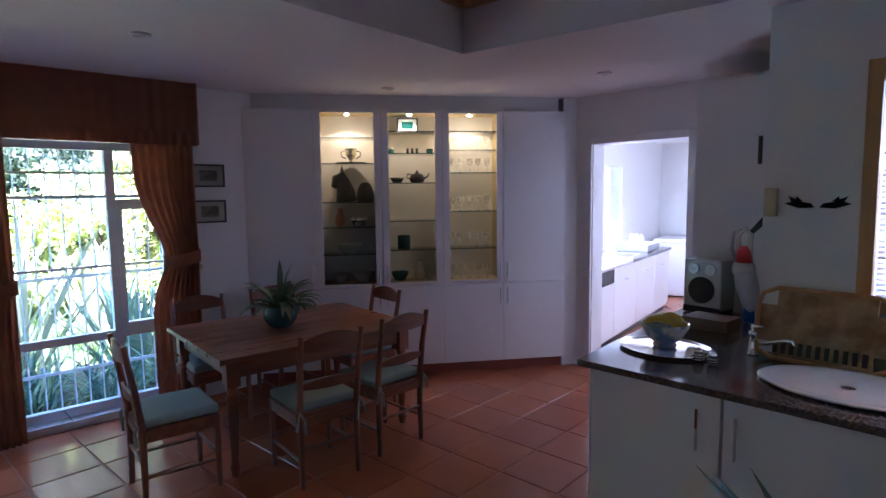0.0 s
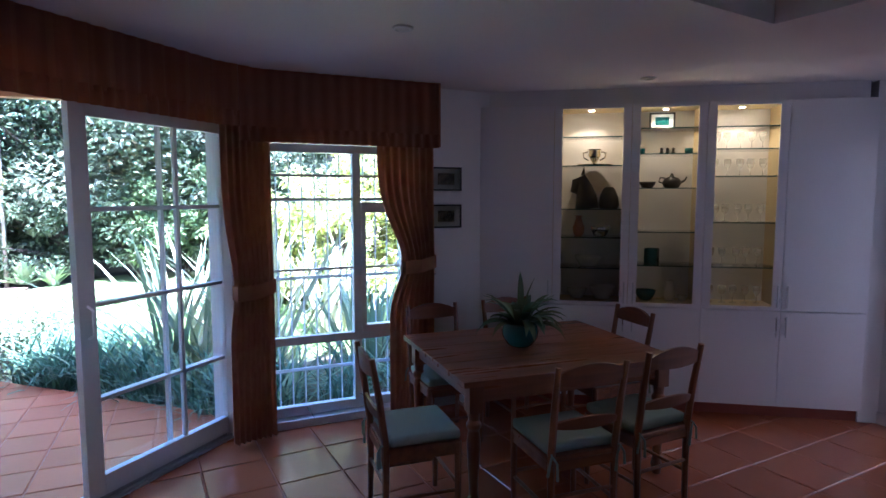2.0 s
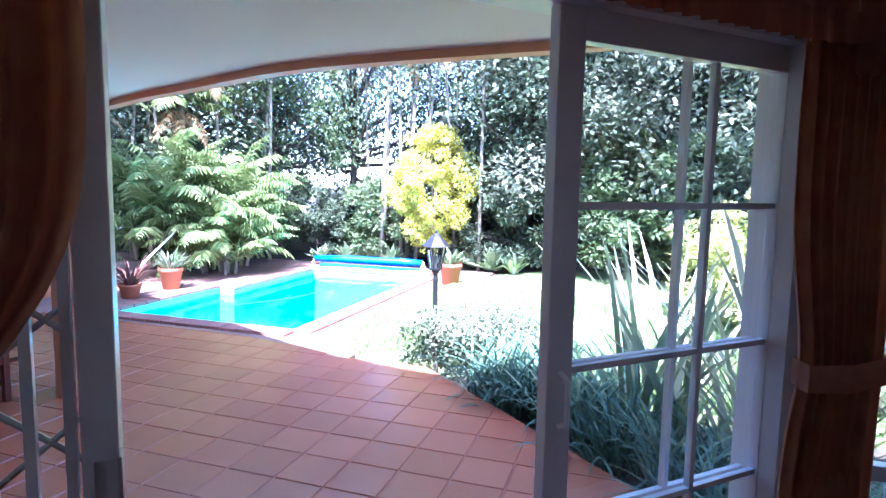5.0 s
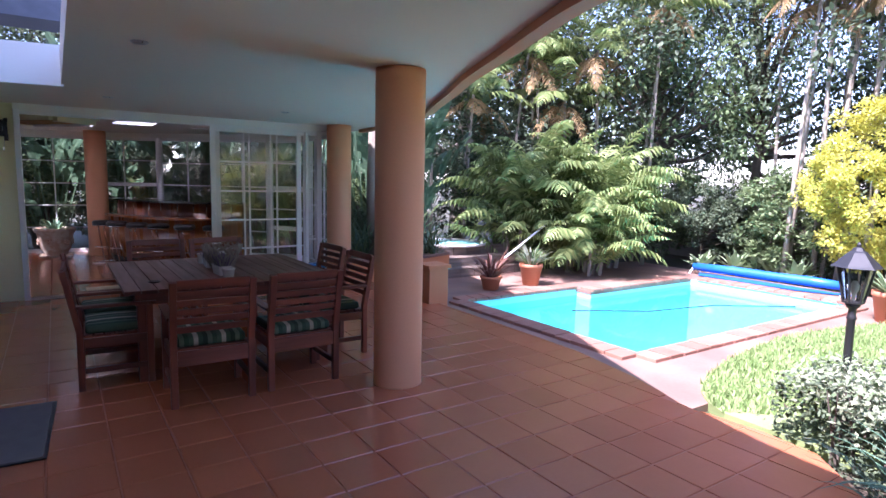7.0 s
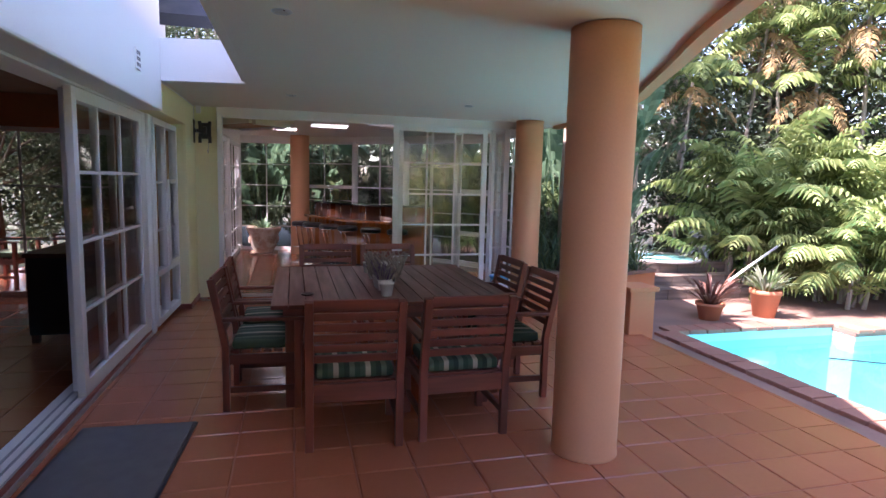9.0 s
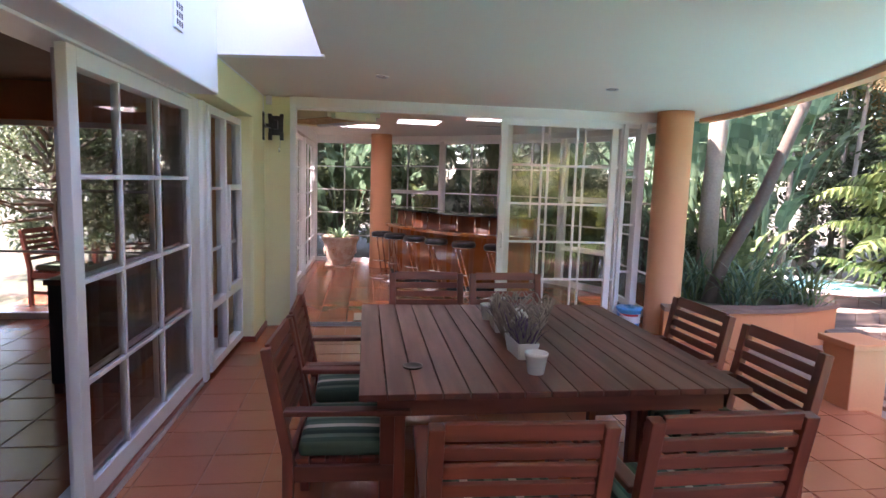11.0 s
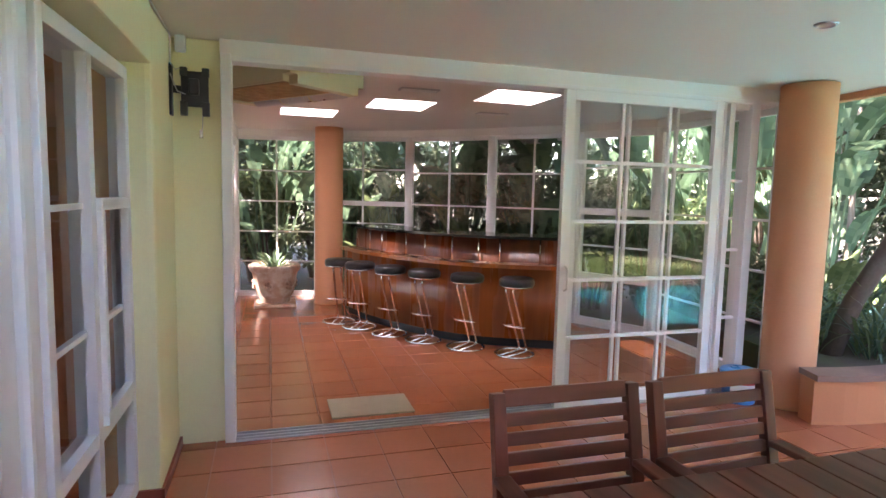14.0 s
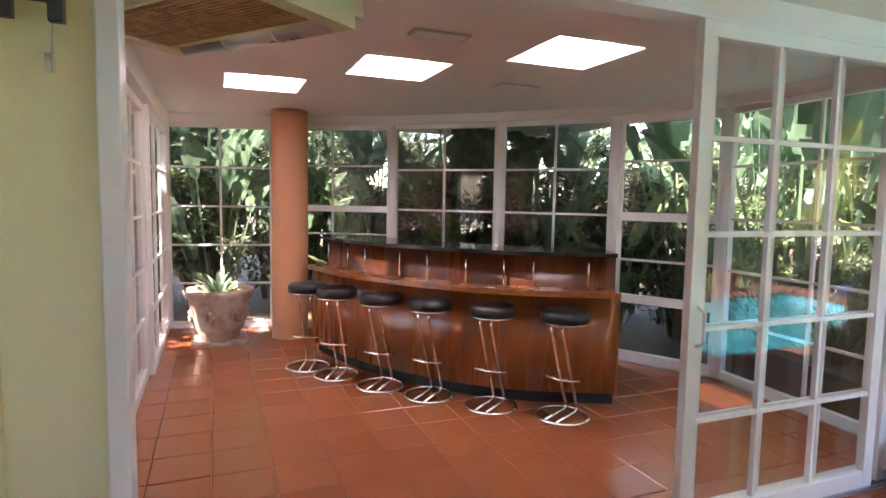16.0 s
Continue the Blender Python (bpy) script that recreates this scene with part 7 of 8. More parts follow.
first = bar_stool()
STOOLS = [(-3.20, -12.33, 160), (-3.40, -12.00, 150), (-3.68, -11.60, 139), (-3.98, -11.25, 133), (-4.34, -10.88, 127), (-4.74, -10.53, 118)]
for i, (x, y, rz) in enumerate(STOOLS):
    if i == 0:
        first.matrix_basis = pose(x, y, 0, 0, 0, rz)
    else:
        copy_thing(first, pose(x, y, 0, 0, 0, rz))
# plant urn in the corner
urn = thing("planter_urn", "large whitewashed stone urn with a leafy plant", "planter", Matrix.Translation((-2.46, -13.62, 0)))
bm = bmesh.new()
box(bm, -0.28, 0.28, -0.28, 0.28, 0.0, 0.04, bev=0.01)
part("base_slab", bm, M_STONE_POT, urn)
bm = bmesh.new()
lathe(bm, [(0.19, 0.041), (0.21, 0.06), (0.20, 0.09), (0.25, 0.16), (0.285, 0.30), (0.295, 0.40), (0.31, 0.46), (0.345, 0.50), (0.355, 0.545), (0.34, 0.57), (0.30, 0.57), (0.28, 0.52)], 36)
part("bowl", bm, M_STONE_POT, urn, smooth=True)
for k in range(6):
    a = 2 * math.pi * k / 6 + 0.2
    bm = bmesh.new()
    for j in range(5):
        b = 2 * math.pi * j / 5
        bmesh.ops.create_icosphere(bm, subdivisions=1, radius=0.03, matrix=Matrix.Translation((0.285 * math.cos(a) + 0.04 * math.cos(b) * -math.sin(a), 0.285 * math.sin(a) + 0.04 * math.cos(b) * math.cos(a), 0.30 + 0.045 * math.sin(b))))
    part("rosette", bm, M_STONE_POT, urn, smooth=True)
rnd = random.Random(21)
for mt, n in ((L_STRAP, 26), (L_MID, 14)):
    v, f = [], []
    for i in range(n):
        h = rnd.uniform(0, 6.28)
        blade(v, f, (0.05 * math.cos(h), 0.05 * math.sin(h), 0.50), h, rnd.uniform(0.20, 0.36), rnd.uniform(0.04, 0.06), rnd.uniform(0.4, 1.4), rnd.uniform(0.6, 1.6), rnd.uniform(-0.1, 0.1), 5)
    leaf_part("leaves", v, f, mt, urn)
pm = thing("door_mat", "pale coir door mat inside the bar doorway", "mat", Matrix.Translation((-3.10, -9.46, 0.0)))
bm = bmesh.new()
box(bm, -0.30, 0.30, -0.19, 0.19, 0.001, 0.015, bev=0.005)
part("mat_surface", bm, M_MAT_PALE, pm)
ac = thing("air_conditioner", "long cream ceiling air conditioner mounted across the corner", "air conditioner", Matrix.Translation((-2.435, -9.995, SLAB)) @ Matrix.Rotation(radians(-51.7), 4, 'Z'))
M_CREAM = material("cream_casing", (0.62, 0.57, 0.36), 0.5, vary=0.04)
bm = bmesh.new()
box(bm, -0.50, 0.50, -0.30, 0.34, -0.155, -0.001, bev=0.012)
part("case", bm, M_CREAM, ac)
for sg in (-1, 1):
    bm = bmesh.new()
    box(bm, sg * 0.545 - 0.043, sg * 0.545 + 0.043, -0.35, 0.35, -0.172, -0.001)
    bmesh.ops.bevel(bm, geom=[e for e in bm.edges if abs(e.verts[0].co.x - e.verts[1].co.x) > 0.05 and e.verts[0].co.z < -0.1], offset=0.06, segments=6, affect='EDGES')
    part("end_cap", bm, M_CREAM, ac, "rounded cream end cap")
M_FILTER = material("brown_filter_mesh", (0.30, 0.19, 0.09), 0.6, vary=0.1, scale=20, fine=200, bump=0.4)
for k in range(2):
    bm = bmesh.new()
    box(bm, -0.49 + k * 0.495, -0.005 + k * 0.495, -0.12, 0.32, -0.160, -0.154)
    grille = part("filter_grille", bm, M_FILTER, ac, "brown slatted intake grille")
    for i in range(16):
        bm = bmesh.new()
        box(bm, -0.48 + k * 0.495, -0.015 + k * 0.495, -0.112 + i * 0.027, -0.100 + i * 0.027, -0.166, -0.1595)
        part("slat", bm, M_WOOD_FRAME, grille)
bm = bmesh.new()
tube(bm, [(-0.50, -0.235, -0.128), (0.50, -0.235, -0.128)], 0.062, 16)
part("outlet_flap", bm, M_STEEL, ac, "grey metal air outlet flap", True)
for x in (-0.17, 0.17):
    bm = bmesh.new()
    tube(bm, [(x - 0.006, -0.235, -0.128), (x + 0.006, -0.235, -0.128)], 0.066, 16)
    part("flap_rib", bm, M_CREAM, ac)
for x, y in ((-3.62, -10.20), (-4.72, -11.30)):
    vt = thing("ceiling_vent", "small grey ceiling vent grille", "vent", Matrix.Translation((x, y, SLAB)))
    bm = bmesh.new()
    box(bm, -0.17, 0.17, -0.07, 0.07, -0.012, -0.001, bev=0.003)
    part("frame", bm, M_GREY_PLASTIC, vt)
    for i in range(5):
        bm = bmesh.new()
        box(bm, -0.15, 0.15, -0.052 + i * 0.023, -0.042 + i * 0.023, -0.016, -0.012)
        part("slat", bm, M_ALU, vt)

# ---- ground, pool and garden ----
POOL = (-12.25, -7.28, -6.62, -3.66)
bm = bmesh.new()
S = 600.0
gx = [-S, POOL[0] - 0.02, POOL[1] + 0.02, S]
gy = [-S, POOL[2] - 0.02, POOL[3] + 0.02, S]
gv = {(i, j): bm.verts.new((gx[i], gy[j], -0.14)) for i in range(4) for j in range(4)}
for i in range(3):
    for j in range(3):
        if (i, j) != (1, 1):
            bm.faces.new((gv[i, j], gv[i + 1, j], gv[i + 1, j + 1], gv[i, j + 1]))
structure("ground", bm, M_SOIL, "dark garden soil and leaf litter", "ground")
bm = bmesh.new()
x0, x1, y0, y1 = POOL
for a, b, c, d in ((-13.3, -6.5, -8.4, y0 - 0.03), (-13.3, -6.5, y1 + 0.03, -2.55), (-13.3, x0 - 0.03, y0 - 0.03, y1 + 0.03), (x1 + 0.03, -6.5, y0 - 0.03, y1 + 0.03)):
    box(bm, a, b, c, d, -0.30, -0.075)
box(bm, x0 - 0.03, -9.55, y0 - 0.03, -6.30, -0.13, -0.076)
structure("pavement_pool", bm, M_PAVE, "pink washed paving round the pool", "pavement")
bm = bmesh.new()
box(bm, x0 - 0.1, x1 + 0.1, y0 - 0.1, y1 + 0.1, -1.6, -1.45)
for a, b, c, d in ((x0 - 0.1, x1 + 0.1, y0 - 0.1, y0), (x0 - 0.1, x1 + 0.1, y1, y1 + 0.1), (x0 - 0.1, x0, y0, y1), (x1, x1 + 0.1, y0, y1)):
    box(bm, a, b, c, d, -1.6, -0.09)
box(bm, x0, -9.56, y0, -6.31, -1.5, -0.131)
structure("pool_basin", bm, M_WATER_FLOOR, "pale turquoise plastered swimming pool basin", "pool")
M_WATER = bpy.data.materials.new("pool_water")
M_WATER.use_nodes = True
n, l = M_WATER.node_tree.nodes, M_WATER.node_tree.links
n.remove(n["Principled BSDF"])
wt, wg, wf, wm = n.new("ShaderNodeBsdfTransparent"), n.new("ShaderNodeBsdfGlossy"), n.new("ShaderNodeFresnel"), n.new("ShaderNodeMixShader")
wt.inputs[0].default_value = (0.42, 0.88, 0.93, 1)
wg.inputs["Roughness"].default_value = 0.03
wf.inputs[0].default_value = 1.33
wnz, wb = n.new("ShaderNodeTexNoise"), n.new("ShaderNodeBump")
wnz.inputs["Scale"].default_value = 3.0
wb.inputs["Strength"].default_value = 0.12
wb.inputs["Distance"].default_value = 0.05
l.new(wnz.outputs["Fac"], wb.inputs["Height"])
l.new(wb.outputs[0], wg.inputs["Normal"])
l.new(wb.outputs[0], wf.inputs["Normal"])
l.new(wf.outputs[0], wm.inputs[0])
l.new(wt.outputs[0], wm.inputs[1])
l.new(wg.outputs[0], wm.inputs[2])
l.new(wm.outputs[0], n["Material Output"].inputs["Surface"])
bm = bmesh.new()
bm.faces.new([bm.verts.new(v) for v in ((x0, y0, -0.19), (x1, y0, -0.19), (x1, y1, -0.19), (x0, y1, -0.19))])
water = structure("water", bm, M_WATER, "still turquoise pool water", "water")
water.visible_shadow = False
# brick coping, brick by brick
coping = thing("pool_coping", "dark red brick coping round the pool", "coping", kind="structure")
bm = bmesh.new()
box(bm, -0.11, 0.11, -0.135, 0.135, 0.0, 0.05, bev=0.008)
brick = bpy.data.meshes.new("brick")
bm.to_mesh(brick)
bm.free()
brick.materials.append(M_COPING)
rim = []
k = -7.36
while k > -12.2:
    rim.append((k, y1 + 0.11, 0))
    if k > -9.5:
        rim.append((k, y0 - 0.11, 0))
    else:
        rim.append((k, -6.41, 0))
    k -= 0.232
k = -3.75
while k > -6.65:
    rim.append((x1 + 0.11, k, 90))
    if k > -6.25:
        rim.append((x0 - 0.11, k, 90))
    k -= 0.232
rnd = random.Random(8)
for x, y, a in rim:
    share("brick", brick, coping, pose(x, y, -0.088 + rnd.uniform(-0.003, 0.003), rnd.uniform(-0.8, 0.8), rnd.uniform(-0.8, 0.8), a + rnd.uniform(-1.5, 1.5)))
# lawn
LAWN = smooth_line([(-6.62, -2.35), (-6.80, -2.62), (-7.2, -2.88), (-8.1, -3.1), (-9.5, -3.22), (-11.2, -2.9), (-13.0, -2.3), (-14.5, -1.0)], 4) + [(-15.0, 8.0), (-6.0, 8.0), (-6.2, 0.2), (-6.6, -1.0)]
bm = bmesh.new()
prism(bm, LAWN, -0.30, -0.06)
structure("lawn", bm, M_GRASS_BASE, "bright mown lawn beside the pool", "lawn")


def grass_patch(poly, count, seed, h0=0.03, h1=0.07):
    rnd = random.Random(seed)
    xs_, ys_ = [p[0] for p in poly], [p[1] for p in poly]
    v, f = [], []
    while len(f) < count:
        x, y = rnd.uniform(min(xs_), max(xs_)), rnd.uniform(min(ys_), max(ys_))
        if not inside(poly, x, y):
            continue
        a, h, w = rnd.uniform(0, 6.28), rnd.uniform(h0, h1), rnd.uniform(0.008, 0.016)
        dx, dy = rnd.uniform(-0.03, 0.03), rnd.uniform(-0.03, 0.03)
        k = len(v)
        v += [(x - w * math.cos(a), y - w * math.sin(a), -0.06), (x + w * math.cos(a), y + w * math.sin(a), -0.06), (x + dx, y + dy, -0.06 + h)]
        f.append((k, k + 1, k + 2))
    me = bpy.data.meshes.new("grass")
    me.from_pydata(v, [], f)
    me.materials.append(L_GRASS)
    tagged(new("grass", me), "short bright green lawn grass", "grass", kind="stuff")


grass_patch([p for p in LAWN if p[0] > -12.5] + [(-12.5, 2.0)], 60000, 31)

# ---- plants ----
def clump_leaves(v, f, centre, radius, count, size, rnd, outward=0.6, flat=1.0):
    """Many small folded leaves in a loose clump."""
    for _ in range(count):
        while True:
            d = Vector((rnd.uniform(-1, 1), rnd.uniform(-1, 1), rnd.uniform(-1, 1)))
            if 0.05 < d.length < 1:
                break
        p = Vector(centre) + Vector((d.x * radius, d.y * radius, d.z * radius * flat))
        dirn = (d.normalized() * outward + Vector((rnd.gauss(0, 1), rnd.gauss(0, 1), rnd.gauss(0, 0.7))) * 0.5).normalized()
        side = dirn.cross(Vector((rnd.gauss(0, 0.4), rnd.gauss(0, 0.4), 1))).normalized()
        nrm = side.cross(dirn)
        L, W = size * rnd.uniform(0.7, 1.35), size * rnd.uniform(0.22, 0.36)
        k = len(v)
        for q in (p, p + dirn * L * 0.5 + side * W - nrm * W * 0.25, p + dirn * L - nrm * L * 0.15, p + dirn * L * 0.5 - side * W - nrm * W * 0.25):
            v.append(q[:])
        f.append((k, k + 1, k + 2, k + 3))


def make_crown(name, seed, clumps, per, size, spread, mat):
    """A crown mesh with an uneven outline: clumps at the ends of limbs."""
    rnd = random.Random(seed)
    v, f = [], []
    ends = []
    for _ in range(clumps):
        a, r = rnd.uniform(0, 6.28), rnd.random() ** 0.5
        z = rnd.uniform(0.22, 1.0)
        w = spread * (1.0 - 0.55 * abs(z - 0.5))
        c = (r * w * math.cos(a), r * w * math.sin(a), z)
        ends.append(c)
        clump_leaves(v, f, c, rnd.uniform(0.07, 0.13), per, size, rnd, flat=0.7)
    me = bpy.data.meshes.new(name)
    me.from_pydata(v, [], f)
    me.materials.append(mat)
    return me, ends


def make_limbs(name, seed, ends, r, mat):
    rnd = random.Random(seed)
    bm = bmesh.new()
    lean = (rnd.uniform(-0.06, 0.06), rnd.uniform(-0.06, 0.06))
    tube(bm, [(0, 0, -0.01), (lean[0] * 0.4, lean[1] * 0.4, 0.2), (lean[0], lean[1], 0.45), (lean[0] * 1.4, lean[1] * 0.6, 0.8)], [r, r * 0.8, r * 0.55, r * 0.2], 9)
    for c in ends[::3]:
        s = 0.15 + 0.4 * min(c[2], 0.8)
        mid = (c[0] * 0.5 + lean[0] * 0.5, c[1] * 0.5 + lean[1] * 0.5, (s + c[2]) / 2 - 0.02)
        tube(bm, [(lean[0] * 0.8, lean[1] * 0.8, s), mid, c], [r * 0.35, r * 0.22, r * 0.07], 6)
    me = bpy.data.meshes.new(name)
    bm.to_mesh(me)
    bm.free()
    me.materials.append(mat)
    return me


TREE_KINDS = []
for i, (clumps, per, size, spread, mat, bark) in enumerate(((84, 250, 0.0150, 0.42, L_DARK, M_BARK_DARK), (76, 240, 0.0155, 0.40, L_MID, M_BARK_DARK), (94, 240, 0.0150, 0.45, L_OLIVE, M_BARK), (76, 250, 0.0150, 0.38, L_DARK, M_BARK))):
    crown, ends = make_crown("crown", 40 + i, clumps, per, size, spread, mat)
    TREE_KINDS.append((crown, make_limbs("trunk", 60 + i, ends, 0.022, bark)))


def tree(x, y, h, kind, rz, wide=1.0, label="leafy broadleaf garden tree"):
    t = thing("tree", label, "tree", Matrix.Translation((x, y, -0.14)) @ Matrix.Rotation(radians(rz), 4, 'Z') @ Matrix.Diagonal((h * wide, h * wide, h, 1)), "garden trees")
    crown, trunk = TREE_KINDS[kind]
    share("trunk", trunk, t)
    share("crown", crown, t)


TREES = [(-15.8, -7.2, 8.5, 0, 20, 0.7), (-16.2, -3.2, 9.0, 3, 80, 1.0), (-17.2, -1.8, 7.5, 3, 343, 1.1), (-15.2, -1.6, 6.0, 0, 121, 1.1), (-15.6, -0.6, 8.5, 2, 140, 1.05), (-15.0, 1.8, 9.0, 0, 200, 1.1), (-13.2, 4.0, 8.0, 2, 260, 1.1), (-12.5, 8.2, 7.0, 2, 310, 1.0),
         (-14.6, -9.0, 8.0, 1, 60, 0.9), (-13.0, -11.0, 8.5, 0, 170, 1.0), (-11.5, -13.0, 8.0, 3, 250, 1.0), (-3.5, -18.2, 7.0, 0, 190, 1.1), (-0.5, -18.0, 7.0, 3, 280, 1.1),
         (-19.0, -1.5, 9.5, 0, 93, 1.05), (-18.0, 3.5, 10.5, 3, 273, 1.1), (-14.5, -16.5, 9.0, 0, 45, 1.1),
         (2.0, -14.0, 6.0, 1, 15, 1.0), (1.4, -11.6, 4.5, 0, 215, 0.9), (-20.5, 1.0, 11.5, 0, 33, 1.2), (-19.0, -12.5, 11.0, 3, 303, 1.2), (-17.0, 7.5, 11.0, 0, 73, 1.2), (-16.5, 0.2, 7.0, 0, 163, 1.1), (-14.6, 3.0, 6.0, 3, 253, 1.2), (-5.0, -20.5, 9.0, 0, 103, 1.2), (-1.0, -21.0, 9.0, 3, 193, 1.2), (2.5, -19.0, 8.0, 0, 283, 1.2), (-12.0, 13.0, 10.0, 0, 222, 1.2)]
for row in TREES:
    tree(*row)
# low undergrowth in front of the trees
shrub, twigs = make_crown("foliage", 77, 80, 130, 0.042, 0.62, L_DARK)
shrub2, _ = make_crown("foliage", 78, 80, 130, 0.042, 0.62, L_MID)
shrub_stem = make_limbs("stem", 79, twigs, 0.02, M_BARK_DARK)
for i, (x, y, h, k) in enumerate(((-14.2, -7.4, 1.8, 0), (-14.6, -5.6, 2.2, 1), (-14.8, -4.2, 2.0, 0), (-14.4, -2.2, 2.2, 0), (-14.2, -0.8, 2.6, 0), (-13.6, 0.8, 2.8, 1), (-12.6, 2.4, 2.8, 0), (-11.0, 4.0, 2.6, 0), (-13.6, -8.6, 2.4, 1), (-12.2, -9.4, 2.6, 0), (-11.0, -10.6, 2.4, 0), (-9.0, -12.2, 2.0, 1), (-7.9, -10.6, 1.2, 0), (-9.6, 4.4, 1.6, 1), (-8.2, -13.4, 1.8, 0), (-6.9, -14.6, 1.6, 1), (0.6, -13.9, 2.4, 1), (1.8, -13.7, 2.8, 0), (-0.6, -14.6, 2.2, 0), (0.4, -15.9, 2.6, 0), (-5.2, -16.2, 2.6, 0), (-3.2, -17.0, 2.8, 0), (-1.6, -17.2, 2.6, 1), (-6.9, -15.4, 2.8, 0), (-8.4, -14.2, 2.6, 0), (-15.4, 2.6, 3.4, 0), (-16.4, -0.2, 3.6, 0), (-15.6, -3.0, 3.2, 0), (-15.8, -6.6, 2.0, 1), (-14.0, 1.6, 3.0, 0), (-15.2, 0.4, 3.4, 1))):
    s = thing("shrub", "dense leafy garden shrub", "shrub", Matrix.Translation((x, y, -0.2)) @ Matrix.Rotation(i * 1.3, 4, 'Z') @ Matrix.Diagonal((h, h, h, 1)), "garden shrubs")
    share("foliage", (shrub, shrub2)[k], s)
    share("stem", shrub_stem, s)
# yellow-green shrubs beyond the flax, the sunlight on them put into the leaf colour
shrub3, _ = make_crown("foliage", 79, 80, 130, 0.042, 0.62, leaf_material("sunlit_leaf", (0.42, 0.46, 0.14), (0.62, 0.62, 0.26), 0.5, 0.35))
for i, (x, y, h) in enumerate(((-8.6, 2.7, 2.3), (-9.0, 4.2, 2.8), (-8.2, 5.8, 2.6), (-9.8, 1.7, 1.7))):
    s = thing("shrub", "yellow-green garden shrub with sunlight put into its leaf colour", "shrub", Matrix.Translation((x, y, -0.2)) @ Matrix.Rotation(i * 1.9, 4, 'Z') @ Matrix.Diagonal((h, h, h, 1)), "garden shrubs")
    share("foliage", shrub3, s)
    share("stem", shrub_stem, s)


def frond(v, f, base, heading, length, lift, droop, width, rnd, leaflets=22, stem=0.012):
    """A feather-shaped palm frond: a stalk with leaflets on both sides."""
    ca, sa = math.cos(heading), math.sin(heading)
    x = z = 0.0
    ang = lift
    pts = []
    for i in range(leaflets + 1):
        pts.append((Vector((base[0] + ca * x, base[1] + sa * x, base[2] + z)), ang))
        x += math.cos(ang) * length / leaflets
        z += math.sin(ang) * length / leaflets
        ang -= droop / leaflets * (0.4 + 1.2 * i / leaflets)
    side = Vector((-sa, ca, 0))
    k = len(v)
    for p, a in pts[::4]:
        v.append((p + side * stem)[:])
        v.append((p - side * stem)[:])
    m = len(pts[::4])
    for i in range(m - 1):
        f.append((k + 2 * i, k + 2 * i + 1, k + 2 * i + 3, k + 2 * i + 2))
    for i, (p, a) in enumerate(pts):
        q = i / leaflets
        if q < 0.15:
            continue
        L = width * math.sin(math.pi * min(1, 0.18 + 0.8 * q)) * rnd.uniform(0.85, 1.1)
        fwd = Vector((ca * math.cos(a), sa * math.cos(a), math.sin(a)))
        for s in (-1, 1):
            d = (side * s * 0.85 + fwd * 0.55 + Vector((0, 0, rnd.uniform(-0.30, 0.05)))).normalized()
            w = fwd * 0.021 * (0.6 + length * 0.35)
            k = len(v)
            tip = p + d * L + Vector((0, 0, -0.42 * L))
            mid = p + d * L * 0.55
            v += [(p - w * 0.5)[:], (p + w * 0.5)[:], (mid + w)[:], tip[:], (mid - w)[:]]
            f.append((k, k + 1, k + 2, k + 3, k + 4))


def palm_crown(name, seed, n, length, lift0, lift1, droop, width, base_r, mat, z=0.0):
    rnd = random.Random(seed)
    v, f = [], []
    for i in range(n):
        h = i * 2.39996 + rnd.uniform(-0.3, 0.3)
        frond(v, f, (base_r * math.cos(h) * rnd.random(), base_r * math.sin(h) * rnd.random(), z * rnd.random()), h, length * rnd.uniform(0.75, 1.15), rnd.uniform(lift0, lift1), droop * rnd.uniform(0.7, 1.2), width, rnd)
    me = bpy.data.meshes.new(name)
    me.from_pydata(v, [], f)
    me.materials.append(mat)
    return me


ARECA = palm_crown("fronds", 1, 54, 1.55, 0.75, 1.55, 1.9, 0.36, 0.5, L_PALM, 0.75)
ARECA2 = palm_crown("fronds", 2, 44, 1.7, 0.9, 1.55, 1.8, 0.38, 0.4, L_PALM, 0.9)
TOPS = palm_crown("fronds", 3, 13, 1.7, 0.2, 1.3, 1.9, 0.42, 0.06, L_PALM)
DRY = palm_crown("dry_fronds", 4, 6, 1.3, -0.9, -0.2, 0.9, 0.30, 0.06, M_FROND_DRY)


def palm_clump(x, y, s, me, label, rz=0):
    p = thing("palm_clump", label, "palm", Matrix.Translation((x, y, -0.12)) @ Matrix.Rotation(rz, 4, 'Z') @ Matrix.Diagonal((s, s, s, 1)), "garden palms")
    bm = bmesh.new()
    rnd = random.Random(int(x * 10))
    for i in range(9):
        a, r = rnd.uniform(0, 6.28), rnd.uniform(0.05, 0.45)
        tube(bm, [(r * math.cos(a), r * math.sin(a), 0), (r * 1.2 * math.cos(a), r * 1.2 * math.sin(a), 0.7)], [0.035, 0.025], 7)
    part("stem", bm, M_BARK, p)
    share("fronds", me, p)
    share("fronds", me, p, Matrix.Translation((0.15, -0.1, 0.45)) @ Matrix.Rotation(1.1, 4, 'Z') @ Matrix.Diagonal((0.85, 0.85, 0.95, 1)))


palm_clump(-10.9, -7.75, 1.0, ARECA, "bushy yellow-green areca palm beside the pool")
palm_clump(-11.7, -8.3, 1.2, ARECA2, "bushy areca palm behind the pool", 2.0)
palm_clump(-10.5, -8.9, 1.25, ARECA2, "bushy areca palm behind the pool", 4.0)
palm_clump(-7.9, -16.0, 0.9, ARECA2, "bushy areca palm outside the bar windows", 1.0)


